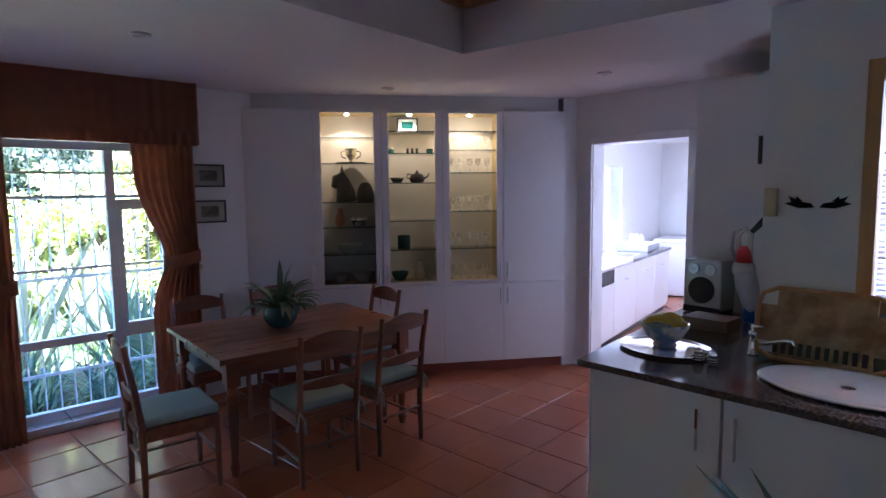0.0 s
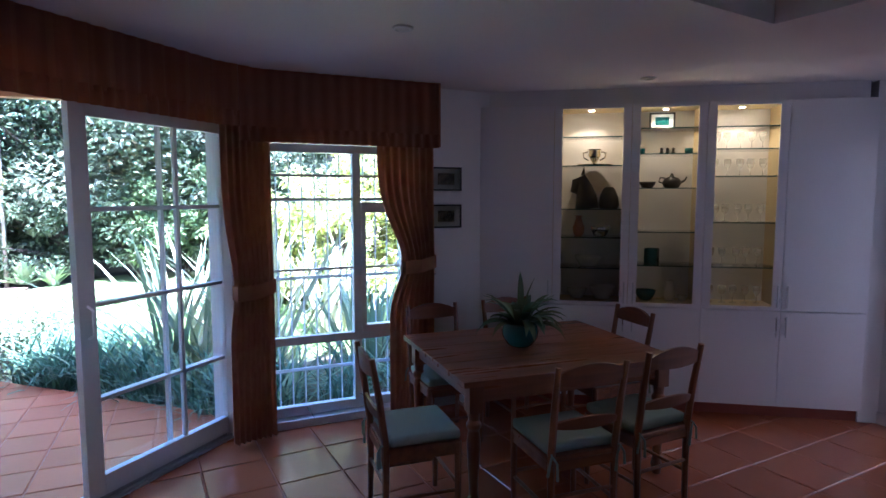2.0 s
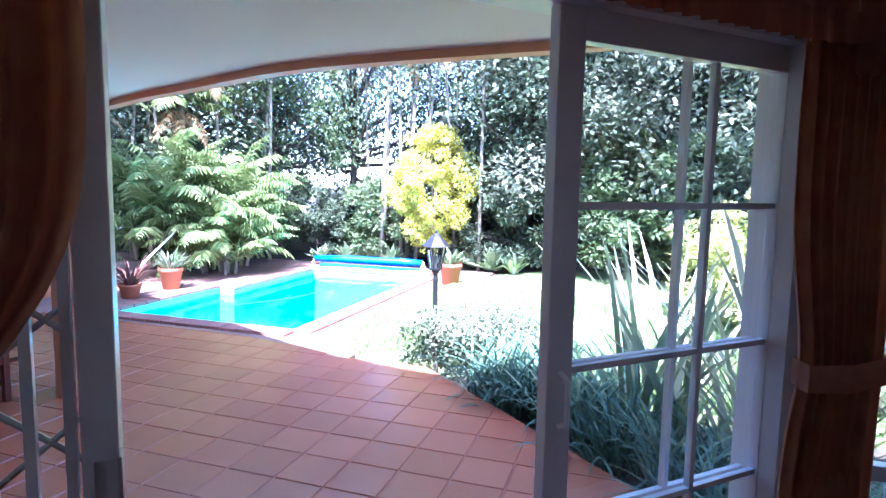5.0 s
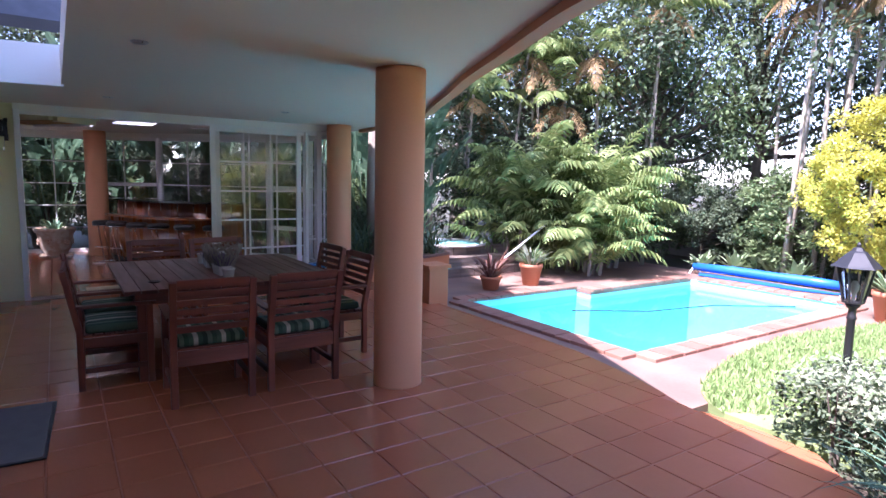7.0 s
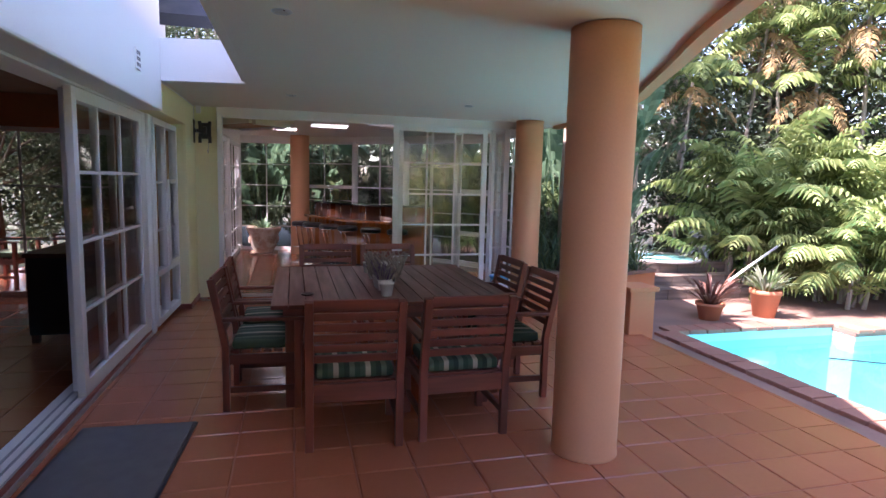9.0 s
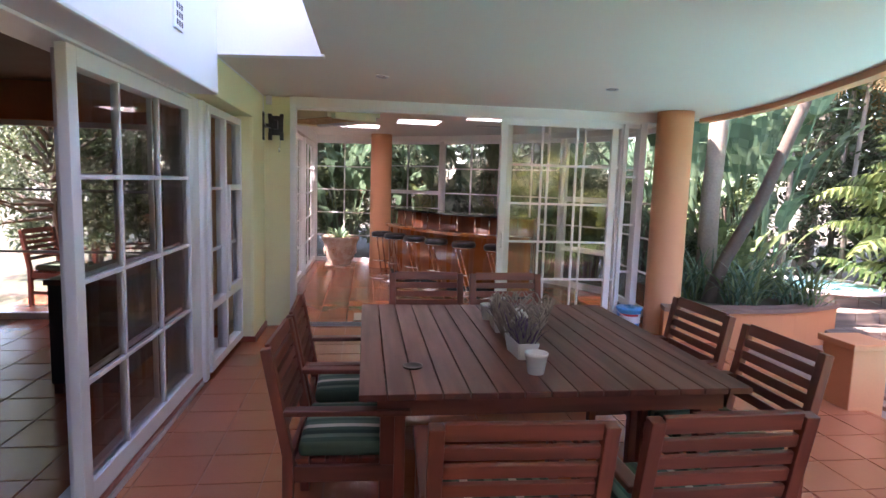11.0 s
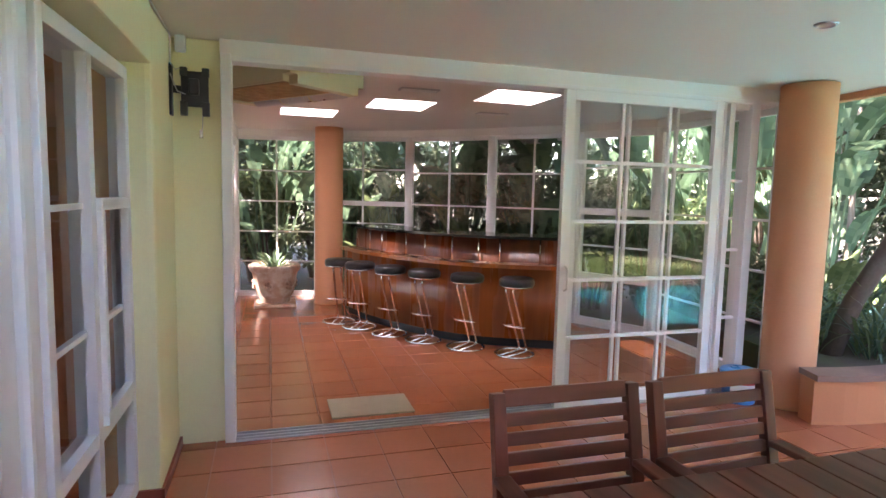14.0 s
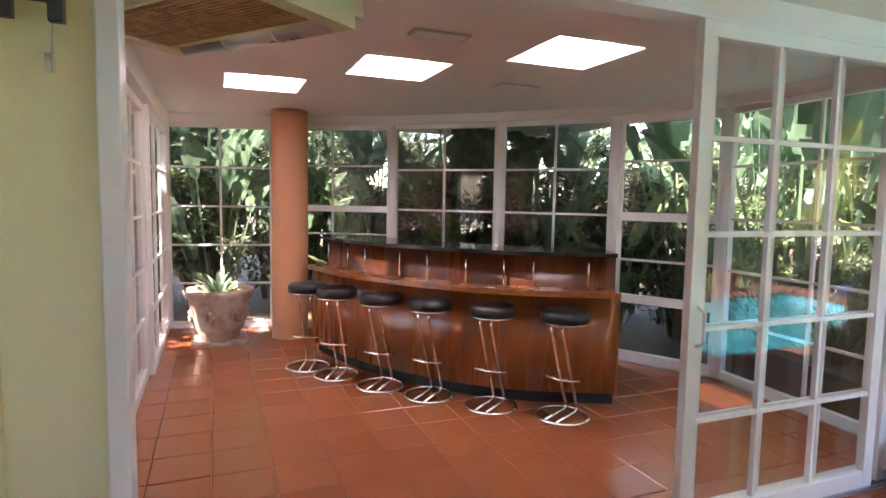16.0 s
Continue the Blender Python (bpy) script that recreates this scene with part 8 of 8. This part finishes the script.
def tall_palm(x, y, h, lean, rz, s=1.0, label="slender pale-trunked palm with a feathery crown"):
    p = thing("palm_tree", label, "palm", Matrix.Translation((x, y, -0.14)) @ Matrix.Rotation(rz, 4, 'Z'), "slender palms")
    bm = bmesh.new()
    tube(bm, [(0, 0, 0), (lean * 0.25, 0, h * 0.35), (lean * 0.6, 0, h * 0.7), (lean, 0, h)], [0.052 * s, 0.042 * s, 0.038 * s, 0.034 * s], 8)
    part("trunk", bm, M_BARK, p, smooth=True)
    share("fronds", TOPS, p, Matrix.Translation((lean, 0, h)) @ Matrix.Diagonal((s, s, s, 1)))
    share("dry_fronds", DRY, p, Matrix.Translation((lean, 0, h - 0.05)) @ Matrix.Diagonal((s, s, s, 1)), "hanging dry brown fronds")


rnd = random.Random(14)
for i, (x, y, h) in enumerate(((-14.0, -5.0, 6.2), (-13.9, -4.6, 5.4), (-14.4, -4.3, 6.8), (-14.1, -4.9, 7.2), (-14.6, -3.9, 6.0), (-14.3, -5.6, 5.2), (-14.9, -5.2, 7.6), (-14.5, -3.3, 6.6), (-12.9, -7.9, 5.4), (-12.4, -8.8, 4.6), (-13.3, -8.5, 6.2), (-11.2, -9.3, 4.4), (-14.8, -6.2, 6.0), (-15.0, -2.6, 6.6), (-9.8, -10.2, 3.6), (-10.8, -10.0, 4.6), (-11.8, -10.2, 5.4), (-9.3, -10.7, 4.9), (-12.2, -9.6, 3.6), (-10.3, -11.0, 5.8), (-13.5, -5.3, 5.6), (-13.7, -3.0, 5.8), (-14.2, -3.7, 5.2))):
    tall_palm(x, y, h, rnd.uniform(0.05, 0.65), rnd.uniform(0, 6.28), rnd.uniform(0.8, 1.05))


def paddle(v, f, base, heading, stalk, length, width, lift, droop, rnd, tears=0.3):
    """A big paddle leaf on a stalk, torn along its veins here and there."""
    ca, sa = math.cos(heading), math.sin(heading)
    side = Vector((-sa, ca, 0))
    segs = 9
    x = math.cos(lift) * stalk
    z = math.sin(lift) * stalk
    b = Vector(base)
    k = len(v)
    s0 = 0.018
    tipp = b + Vector((ca * x, sa * x, z))
    v += [(b + side * s0)[:], (b - side * s0)[:], (tipp - side * s0 * 0.6)[:], (tipp + side * s0 * 0.6)[:]]
    f.append((k, k + 1, k + 2, k + 3))
    ang = lift
    prev = None
    for i in range(segs + 1):
        q = i / segs
        w = width * math.sin(math.pi * (0.08 + 0.90 * q)) ** 0.7
        p = b + Vector((ca * x, sa * x, z))
        cup = 0.22 * w
        row = [p + side * w * 0.5 + Vector((0, 0, cup * 0.4)), p + side * w * 0.25 + Vector((0, 0, cup * 0.35)), p, p - side * w * 0.25 + Vector((0, 0, cup * 0.35)), p - side * w * 0.5 + Vector((0, 0, cup * 0.4))]
        if prev is not None:
            for c in range(4):
                if c in (0, 3) and rnd.random() < tears:
                    continue
                k = len(v)
                v += [prev[c][:], prev[c + 1][:], row[c + 1][:], row[c][:]]
                f.append((k, k + 1, k + 2, k + 3))
        prev = row
        x += math.cos(ang) * length / segs
        z += math.sin(ang) * length / segs
        ang -= droop / segs
    return


def strelitzia_mesh(name, seed, n, h0, h1, mat):
    rnd = random.Random(seed)
    v, f = [], []
    for i in range(n):
        a = rnd.uniform(0, 6.28)
        paddle(v, f, (0.25 * math.cos(a), 0.25 * math.sin(a), rnd.uniform(0, 0.5)), a, rnd.uniform(h0, h1), rnd.uniform(0.7, 1.1), rnd.uniform(0.26, 0.42), rnd.uniform(1.05, 1.52), rnd.uniform(0.4, 1.4), rnd)
    me = bpy.data.meshes.new(name)
    me.from_pydata(v, [], f)
    me.materials.append(mat)
    return me


STREL = [strelitzia_mesh("leaves", 5, 26, 0.8, 2.6, L_BANANA), strelitzia_mesh("leaves", 6, 22, 1.2, 3.4, L_BANANA), strelitzia_mesh("leaves", 7, 22, 0.4, 1.5, L_MID)]


def strelitzia(x, y, s, k, rz):
    p = thing("banana_plant", "tall plant with big paddle-shaped leaves", "plant", Matrix.Translation((x, y, -0.14)) @ Matrix.Rotation(rz, 4, 'Z') @ Matrix.Diagonal((s, s, s, 1)), "paddle-leaved plants")
    share("leaves", STREL[k], p)
    bm = bmesh.new()
    for i in range(5):
        a = i * 1.3
        tube(bm, [(0.15 * math.cos(a), 0.15 * math.sin(a), 0), (0.28 * math.cos(a), 0.28 * math.sin(a), 1.0)], [0.06, 0.035], 7)
    part("stem", bm, M_BARK_DARK, p)


for i, (x, y, s, k) in enumerate(((-2.4, -16.0, 0.9, 0), (-3.5, -15.9, 0.9, 1), (-4.6, -15.4, 0.9, 0), (-5.7, -14.9, 0.95, 1), (-6.6, -14.0, 0.9, 0), (-7.2, -13.2, 0.8, 2), (-7.9, -12.6, 1.0, 1), (-3.8, -16.4, 1.2, 1), (-5.6, -15.6, 1.2, 1), (-7.0, -14.4, 1.2, 1), (-2.2, -16.8, 1.2, 1), (-5.6, -14.5, 0.7, 2), (-4.4, -15.6, 0.8, 2),
                               (-9.0, -10.8, 1.0, 0), (-8.2, -11.4, 1.2, 0), (-9.4, -12.0, 1.5, 1), (-10.3, -9.4, 0.9, 2), (-8.4, -12.6, 1.4, 1), (-7.9, -9.9, 0.7, 2), (0.5, -13.6, 0.8, 0), (0.2, -15.8, 1.0, 1))):
    strelitzia(x, y, s, k, i * 1.7)


def blades_thing(name, label, category, x, y, z, n, l0, l1, w0, w1, lift0, lift1, d0, d1, spread, mats, seed, group="", segs=5, bend=0.1):
    rnd = random.Random(seed)
    t = thing(name, label, category, Matrix.Translation((x, y, z)), group)
    for mt in mats:
        v, f = [], []
        for i in range(n // len(mats)):
            h = rnd.uniform(0, 6.28)
            r = spread * rnd.random() ** 0.5
            a = rnd.uniform(0, 6.28)
            blade(v, f, (r * math.cos(a), r * math.sin(a), 0), h, rnd.uniform(l0, l1), rnd.uniform(w0, w1), rnd.uniform(lift0, lift1), rnd.uniform(d0, d1), rnd.uniform(-bend, bend), segs)
        leaf_part("leaves", v, f, mt, t)
    return t


# flax and strap-leaved plants outside the dining window
for i, (x, y, s, mats) in enumerate(((-5.3, 1.15, 1.0, (L_FLAX, L_FLAX)), (-5.7, 0.45, 0.85, (L_FLAX, L_FLAX_DARK)), (-5.0, 2.15, 0.62, (L_FLAX_DARK, L_FLAX_DARK)), (-6.6, 2.2, 0.8, (L_FLAX, L_FLAX)), (-5.2, 3.0, 0.6, (L_FLAX_DARK, L_FLAX_DARK)))):
    blades_thing("flax_plant", "spiky variegated flax plant with long sword leaves" if mats[0] is L_FLAX else "spiky pale green flax plant", "plant", x, y, -0.14, 54, 1.3 * s, 2.1 * s, 0.045, 0.075, 0.85, 1.5, 0.1, 0.7, 0.22, mats, 100 + i, "flax plants", bend=0.05)
for i, (x, y) in enumerate(((-4.25, 1.15), (-4.30, 1.75), (-4.45, 0.75), (-4.85, 0.55), (-4.75, 1.25), (-5.15, 0.15), (-5.55, -0.15), (-5.0, 0.75), (-5.75, 0.05), (-4.3, 2.35), (-6.0, -0.55), (-5.9, -0.30), (-6.3, -0.35), (-6.12, -0.92), (-5.82, -0.62), (-6.35, -0.72), (-6.6, -0.45))):
    blades_thing("strap_lily", "clump of arching dark green strap leaves", "plant", x, y, -0.14, 80, 0.45, 0.85, 0.018, 0.030, 0.7, 1.45, 0.8, 2.2, 0.20, (L_STRAP, L_STRAP if i % 3 else L_AGAVE), 200 + i, "strap-leaved border", bend=0.1)
for i, (x, y) in enumerate(((-6.9, -9.2), (-7.3, -8.8), (-7.6, -9.6), (-7.1, -10.2), (-7.9, -8.6), (-8.0, -9.3))):
    blades_thing("strap_lily", "clump of arching green strap leaves in the raised bed", "plant", x, y, 0.30, 70, 0.45, 0.85, 0.022, 0.034, 0.7, 1.45, 0.8, 2.0, 0.20, (L_STRAP, L_MID), 240 + i, "strap-leaved border", bend=0.1)
# clipped variegated hedge at the patio corner
hedge = thing("hedge", "low clipped variegated hedge at the patio edge", "hedge")
rnd = random.Random(50)
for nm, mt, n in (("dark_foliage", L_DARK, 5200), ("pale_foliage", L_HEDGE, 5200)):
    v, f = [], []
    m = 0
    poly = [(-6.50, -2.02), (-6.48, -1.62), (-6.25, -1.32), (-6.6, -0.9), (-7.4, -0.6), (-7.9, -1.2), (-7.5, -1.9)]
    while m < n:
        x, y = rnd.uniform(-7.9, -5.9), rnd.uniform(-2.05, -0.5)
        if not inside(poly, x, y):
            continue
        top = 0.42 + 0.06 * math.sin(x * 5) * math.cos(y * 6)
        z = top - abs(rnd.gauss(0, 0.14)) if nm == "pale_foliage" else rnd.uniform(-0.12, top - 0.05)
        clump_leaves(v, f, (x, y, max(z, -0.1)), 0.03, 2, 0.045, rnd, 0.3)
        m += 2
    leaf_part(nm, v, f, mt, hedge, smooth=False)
bm = bmesh.new()
for i in range(40):
    x, y = rnd.uniform(-7.5, -6.5), rnd.uniform(-1.8, -1.0)
    tube(bm, [(x, y, -0.14), (x + rnd.uniform(-0.1, 0.1), y + rnd.uniform(-0.1, 0.1), 0.38)], [0.012, 0.004], 5)
part("stem", bm, M_BARK_DARK, hedge)
# golden tree
gt = thing("golden_shrub", "rounded golden-leaved shrub tree beyond the pool", "tree", Matrix.Translation((-13.6, -4.05, -0.14)))
rnd = random.Random(61)
v, f = [], []
for i in range(210):
    a, e = rnd.uniform(0, 6.28), rnd.uniform(-1, 1)
    r = 1.00 * (1 + 0.12 * math.sin(3 * a + 4 * e)) * (rnd.random() ** 0.25)
    c = (r * math.cos(a) * math.sqrt(1 - e * e), r * math.sin(a) * math.sqrt(1 - e * e), 1.80 + 1.30 * e * (rnd.random() ** 0.2) + (0.15 if e > 0.7 else 0))
    clump_leaves(v, f, c, rnd.uniform(0.12, 0.20), 150, 0.058, rnd, 0.9, 0.8)
leaf_part("crown", v, f, L_YELLOW, gt, smooth=False)
bm = bmesh.new()
tube(bm, [(0, 0, 0), (0.05, 0, 0.6), (0.0, 0.05, 1.8)], [0.08, 0.06, 0.03], 9)
for a in (0.3, 2.2, 4.4):
    tube(bm, [(0.04, 0, 0.5), (0.5 * math.cos(a), 0.5 * math.sin(a), 1.3), (0.8 * math.cos(a), 0.8 * math.sin(a), 1.9)], [0.04, 0.025, 0.01], 7)
part("trunk", bm, M_BARK, gt)
# rosettes behind the pool cover
for i, (x, y, s) in enumerate(((-13.7, -6.3, 1.0), (-13.9, -5.7, 1.1), (-13.6, -5.1, 0.9), (-13.5, -6.9, 0.8), (-13.6, -2.7, 1.1), (-13.2, -2.1, 1.0), (-14.0, -3.2, 0.9), (-13.9, -6.0, 0.9))):
    blades_thing("agave", "pale green agave rosette", "plant", x, y, -0.05, 46, 0.35 * s, 0.55 * s, 0.09, 0.12, 0.3, 1.4, 0.0, 0.8, 0.08, (L_AGAVE,), 300 + i, "agaves", 4)
# pool cover on its roller
rl = thing("pool_cover_roller", "rolled bright blue pool cover on a low roller", "pool cover", Matrix.Translation((-12.98, -5.2, -0.07)))
bm = bmesh.new()
tube(bm, [(0.12, -1.45, 0.14), (0.04, -0.7, 0.15), (0.0, 0.0, 0.145), (-0.03, 0.6, 0.15), (-0.08, 1.1, 0.14)], [0.07, 0.082, 0.078, 0.084, 0.07], 16)
part("roll", bm, M_BLUE, rl, smooth=True)
bm = bmesh.new()
prism(bm, [(0.0, -1.4), (0.35, -1.2), (0.30, 0.5), (0.0, 1.3)], 0.012, 0.03)
part("loose_flap", bm, M_BLUE, rl)
for y in (-1.5, 1.15):
    bm = bmesh.new()
    tube(bm, [(-0.18, y, 0.0), (0.0, y, 0.17), (0.18, y, 0.0)], 0.02, 8)
    part("trestle", bm, M_ALU, rl)


def bushy(mats, n, l, seed, lift=(0.6, 1.4), w=(0.03, 0.05)):
    def fill(p):
        rnd = random.Random(seed)
        for mt in mats:
            v, f = [], []
            for i in range(n):
                h = rnd.uniform(0, 6.28)
                blade(v, f, (0.05 * math.cos(h), 0.05 * math.sin(h), p["rim"]), h, l * rnd.uniform(0.6, 1.1), rnd.uniform(*w), rnd.uniform(*lift), rnd.uniform(0.4, 1.4), rnd.uniform(-0.1, 0.1), 4)
            leaf_part("leaves", v, f, mt, p)
    return fill


def garden_pot(x, y, r, h, label, mats, n, l, seed, **kw):
    p = thing("flower_pot", label, "pot", Matrix.Translation((x, y, -0.074)), "pool side pots")
    p["rim"] = h * 0.85
    bm = bmesh.new()
    lathe(bm, [(r * 0.66, 0), (r * 0.70, 0.004), (r * 0.96, h * 0.82), (r * 1.04, h * 0.84), (r * 1.04, h), (r * 0.92, h), (r * 0.86, h * 0.8)], 26)
    part("pot", bm, M_TERRACOTTA, p, smooth=True)
    bushy(mats, n, l, seed, **kw)(p)
    del p["rim"]


garden_pot(-8.22, -7.20, 0.17, 0.22, "low terracotta pot with a bronze spiky plant", (L_RED,), 70, 0.52, 1, lift=(0.4, 1.5), w=(0.025, 0.04))
garden_pot(-9.09, -7.22, 0.19, 0.36, "terracotta pot with a small leafy bush", (L_MID, L_OLIVE), 40, 0.40, 2)
garden_pot(-11.45, -2.95, 0.21, 0.40, "terracotta pot with a pale green plant", (L_AGAVE, L_MID), 36, 0.42, 3)
# garden lamp post
lp = thing("garden_lamp", "black lantern on a slim post behind the hedge", "lamp", Matrix.Translation((-7.35, -1.86, -0.12)))
bm = bmesh.new()
lathe(bm, [(0.06, 0), (0.06, 0.02), (0.035, 0.06), (0.028, 0.10), (0.028, 0.80), (0.035, 0.81), (0.028, 0.83), (0.026, 0.88), (0.045, 0.90), (0.05, 0.915), (0.02, 0.93)], 16)
part("post", bm, M_BLACK, lp, smooth=True)
bm = bmesh.new()
for k in range(6):
    a = math.pi / 3 * k
    tube(bm, [(0.065 * math.cos(a), 0.065 * math.sin(a), 0.93), (0.115 * math.cos(a), 0.115 * math.sin(a), 1.19)], 0.008, 6)
lathe(bm, [(0.07, 0.925), (0.072, 0.94), (0.05, 0.942)], 6)
lathe(bm, [(0.118, 1.185), (0.165, 1.192), (0.15, 1.205), (0.06, 1.30), (0.045, 1.31), (0.03, 1.335), (0.012, 1.34), (0.014, 1.36), (0.004, 1.375)], 6)
head = part("lantern_frame", bm, M_BLACK, lp)
bm = bmesh.new()
for k in range(6):
    a, b = math.pi / 3 * k, math.pi / 3 * (k + 1)
    bm.faces.new([bm.verts.new(q) for q in ((0.064 * math.cos(a), 0.064 * math.sin(a), 0.935), (0.064 * math.cos(b), 0.064 * math.sin(b), 0.935), (0.113 * math.cos(b), 0.113 * math.sin(b), 1.185), (0.113 * math.cos(a), 0.113 * math.sin(a), 1.185))])
part("lantern_panes", bm, M_PANE_LAMP, head).visible_shadow = False
bm = bmesh.new()
lathe(bm, [(0.012, 0.94), (0.012, 0.99), (0.028, 1.02), (0.03, 1.06), (0.015, 1.09)], 12)
part("bulb", bm, M_CERAMIC, lp, smooth=True)
# raised bed wall, pier, spa deck
bm = bmesh.new()
BED = smooth_line([(-6.14, -8.46), (-6.45, -8.38), (-6.95, -8.35), (-7.6, -8.38), (-8.3, -8.62)], 4)
strip(bm, BED, 0.16, -0.2, 0.325)
structure("wall_raised_bed", bm, M_ORANGE, "low orange plastered wall of a raised bed", "wall")
bm = bmesh.new()
strip(bm, BED, 0.22, 0.326, 0.37)
structure("trim_raised_bed", bm, M_PAVE, "pink paving coping on the raised bed wall", "trim")
bm = bmesh.new()
prism(bm, [(-6.25, -8.62), (-6.95, -8.42), (-7.6, -8.45), (-8.3, -8.69), (-8.5, -11.0), (-6.9, -11.0), (-6.6, -9.3)], -0.2, 0.30)
structure("soil_raised_bed", bm, M_SOIL, "dark soil of the raised bed", "soil")
bm = bmesh.new()
box(bm, -6.86, -6.56, -6.72, -6.42, -0.1, 0.47, bev=0.01)
box(bm, -6.89, -6.53, -6.75, -6.39, 0.47, 0.52, bev=0.008)
structure("wall_pier_low", bm, M_ORANGE, "low orange plastered pier at the patio edge", "wall")
spa = thing("spa_pool", "raised spa pool in a grey timber deck with steps", "spa", Matrix.Translation((-9.1, -9.35, -0.08)))
for k, (y0_, y1_, z1_) in enumerate(((0.62, 0.98, 0.16), (0.30, 0.62, 0.30), (-0.75, 0.30, 0.46))):
    for j in range(6):
        bm = bmesh.new()
        box(bm, -0.95 + j * 0.32, -0.95 + j * 0.32 + 0.312, y0_, y1_ - 0.004, 0.0, z1_, bev=0.006)
        part("deck_board", bm, M_DECK, spa)
bm = bmesh.new()
lathe(bm, [(0.60, 0.462), (0.66, 0.50), (0.70, 0.50), (0.70, 0.462)], 30, (0.0, -0.25, 0))
part("rim", bm, M_CERAMIC, spa, smooth=True)
bm = bmesh.new()
lathe(bm, [(0.60, 0.463), (0.60, 0.475)], 30, (0.0, -0.25, 0))
part("spa_water", bm, M_WATER_FLOOR, spa)
# leaning trunk and pole near the raised bed
lt = thing("tree", "leaning dark-trunked tree in the raised bed", "tree", Matrix.Translation((-7.0, -9.0, 0.28)))
bm = bmesh.new()
tube(bm, [(0, 0, 0), (-0.1, 0.10, 0.5), (-0.35, 0.35, 1.3), (-0.55, 0.6, 2.3), (-0.6, 0.8, 3.6)], [0.085, 0.075, 0.07, 0.06, 0.03], 10)
part("trunk", bm, M_BARK_DARK, lt, smooth=True)
share("crown", TREE_KINDS[1][0], lt, Matrix.Translation((-0.6, 0.8, 2.6)) @ Matrix.Diagonal((3.0, 3.0, 3.2, 1)))
pt = thing("palm_tree", "thick mottled palm trunk beside the bar room", "palm", Matrix.Translation((-7.4, -9.7, 0.28)))
bm = bmesh.new()
tube(bm, [(0, 0, 0), (0.02, 0, 1.2), (0.0, 0.05, 2.6), (-0.05, 0.05, 5.0)], [0.13, 0.12, 0.115, 0.10], 12)
part("trunk", bm, M_BARK, pt, smooth=True)
share("fronds", TOPS, pt, Matrix.Translation((-0.05, 0.05, 5.0)) @ Matrix.Diagonal((1.4, 1.4, 1.4, 1)))
bm = bmesh.new()
tube(bm, [(-8.70, -7.45, 0.37), (-10.21, -8.05, 0.87)], 0.018, 8)
tagged(link_mesh("pool_pole", bm, M_ALU), "white pole leaning across the palms", "pole")
hose = bmesh.new()
tube(hose, [(-8.6, -5.8, -0.18), (-9.6, -5.2, -0.178), (-10.8, -5.0, -0.18), (-11.9, -4.3, -0.178)], 0.010, 8)
tagged(link_mesh("pool_hose", hose, M_BLACK), "dark floating pool cleaner hose", "hose")
# boundary wall
bm = bmesh.new()
box(bm, -15.9, -15.7, -14.0, 10.0, -0.2, 0.9)
structure("wall_boundary", bm, material("dark_boundary", (0.16, 0.14, 0.12), 0.9, vary=0.2), "dark low garden boundary wall", "wall")

# ---- floor tiles, last ----
tiled_floor(floor_dining, [(-3.92, 0.74), (-3.92, 2.85), (-2.3, 5.5), (0.1, 5.35), (0.1, 4.6), (3.3, 4.6), (3.3, -1.38), (-1.72, -1.38)], 0.0, 0.40, 5.0, (-3.30, 0.95), M_TILE, M_TILE_REST, lambda x, y: x < 0.3, seed=2)
tiled_floor(floor_patio, PATIO[:-1], 0.0, 0.33, 0.0, (-3.05, -4.37), M_TILE_OUT, M_TILE_OUT_REST, lambda x, y: -6.3 < x < -2.0 and -5.2 < y < 0.2, seed=3)
tiled_floor(floor_bar, BARROOM, 0.0, 0.33, 0.0, (-3.05, -9.10), M_TILE, M_TILE_REST, lambda x, y: y > -13.0, gap=0.006, seed=4)
tiled_floor(floor_living, [(-1.62, -1.6), (5.0, -1.6), (5.0, -9.4), (-1.62, -9.4)], 0.0, 0.40, 0.0, (-1.6, -9.4), M_TILE, M_TILE_REST, lambda x, y: x < 0.6 and y < -3.5, seed=5)
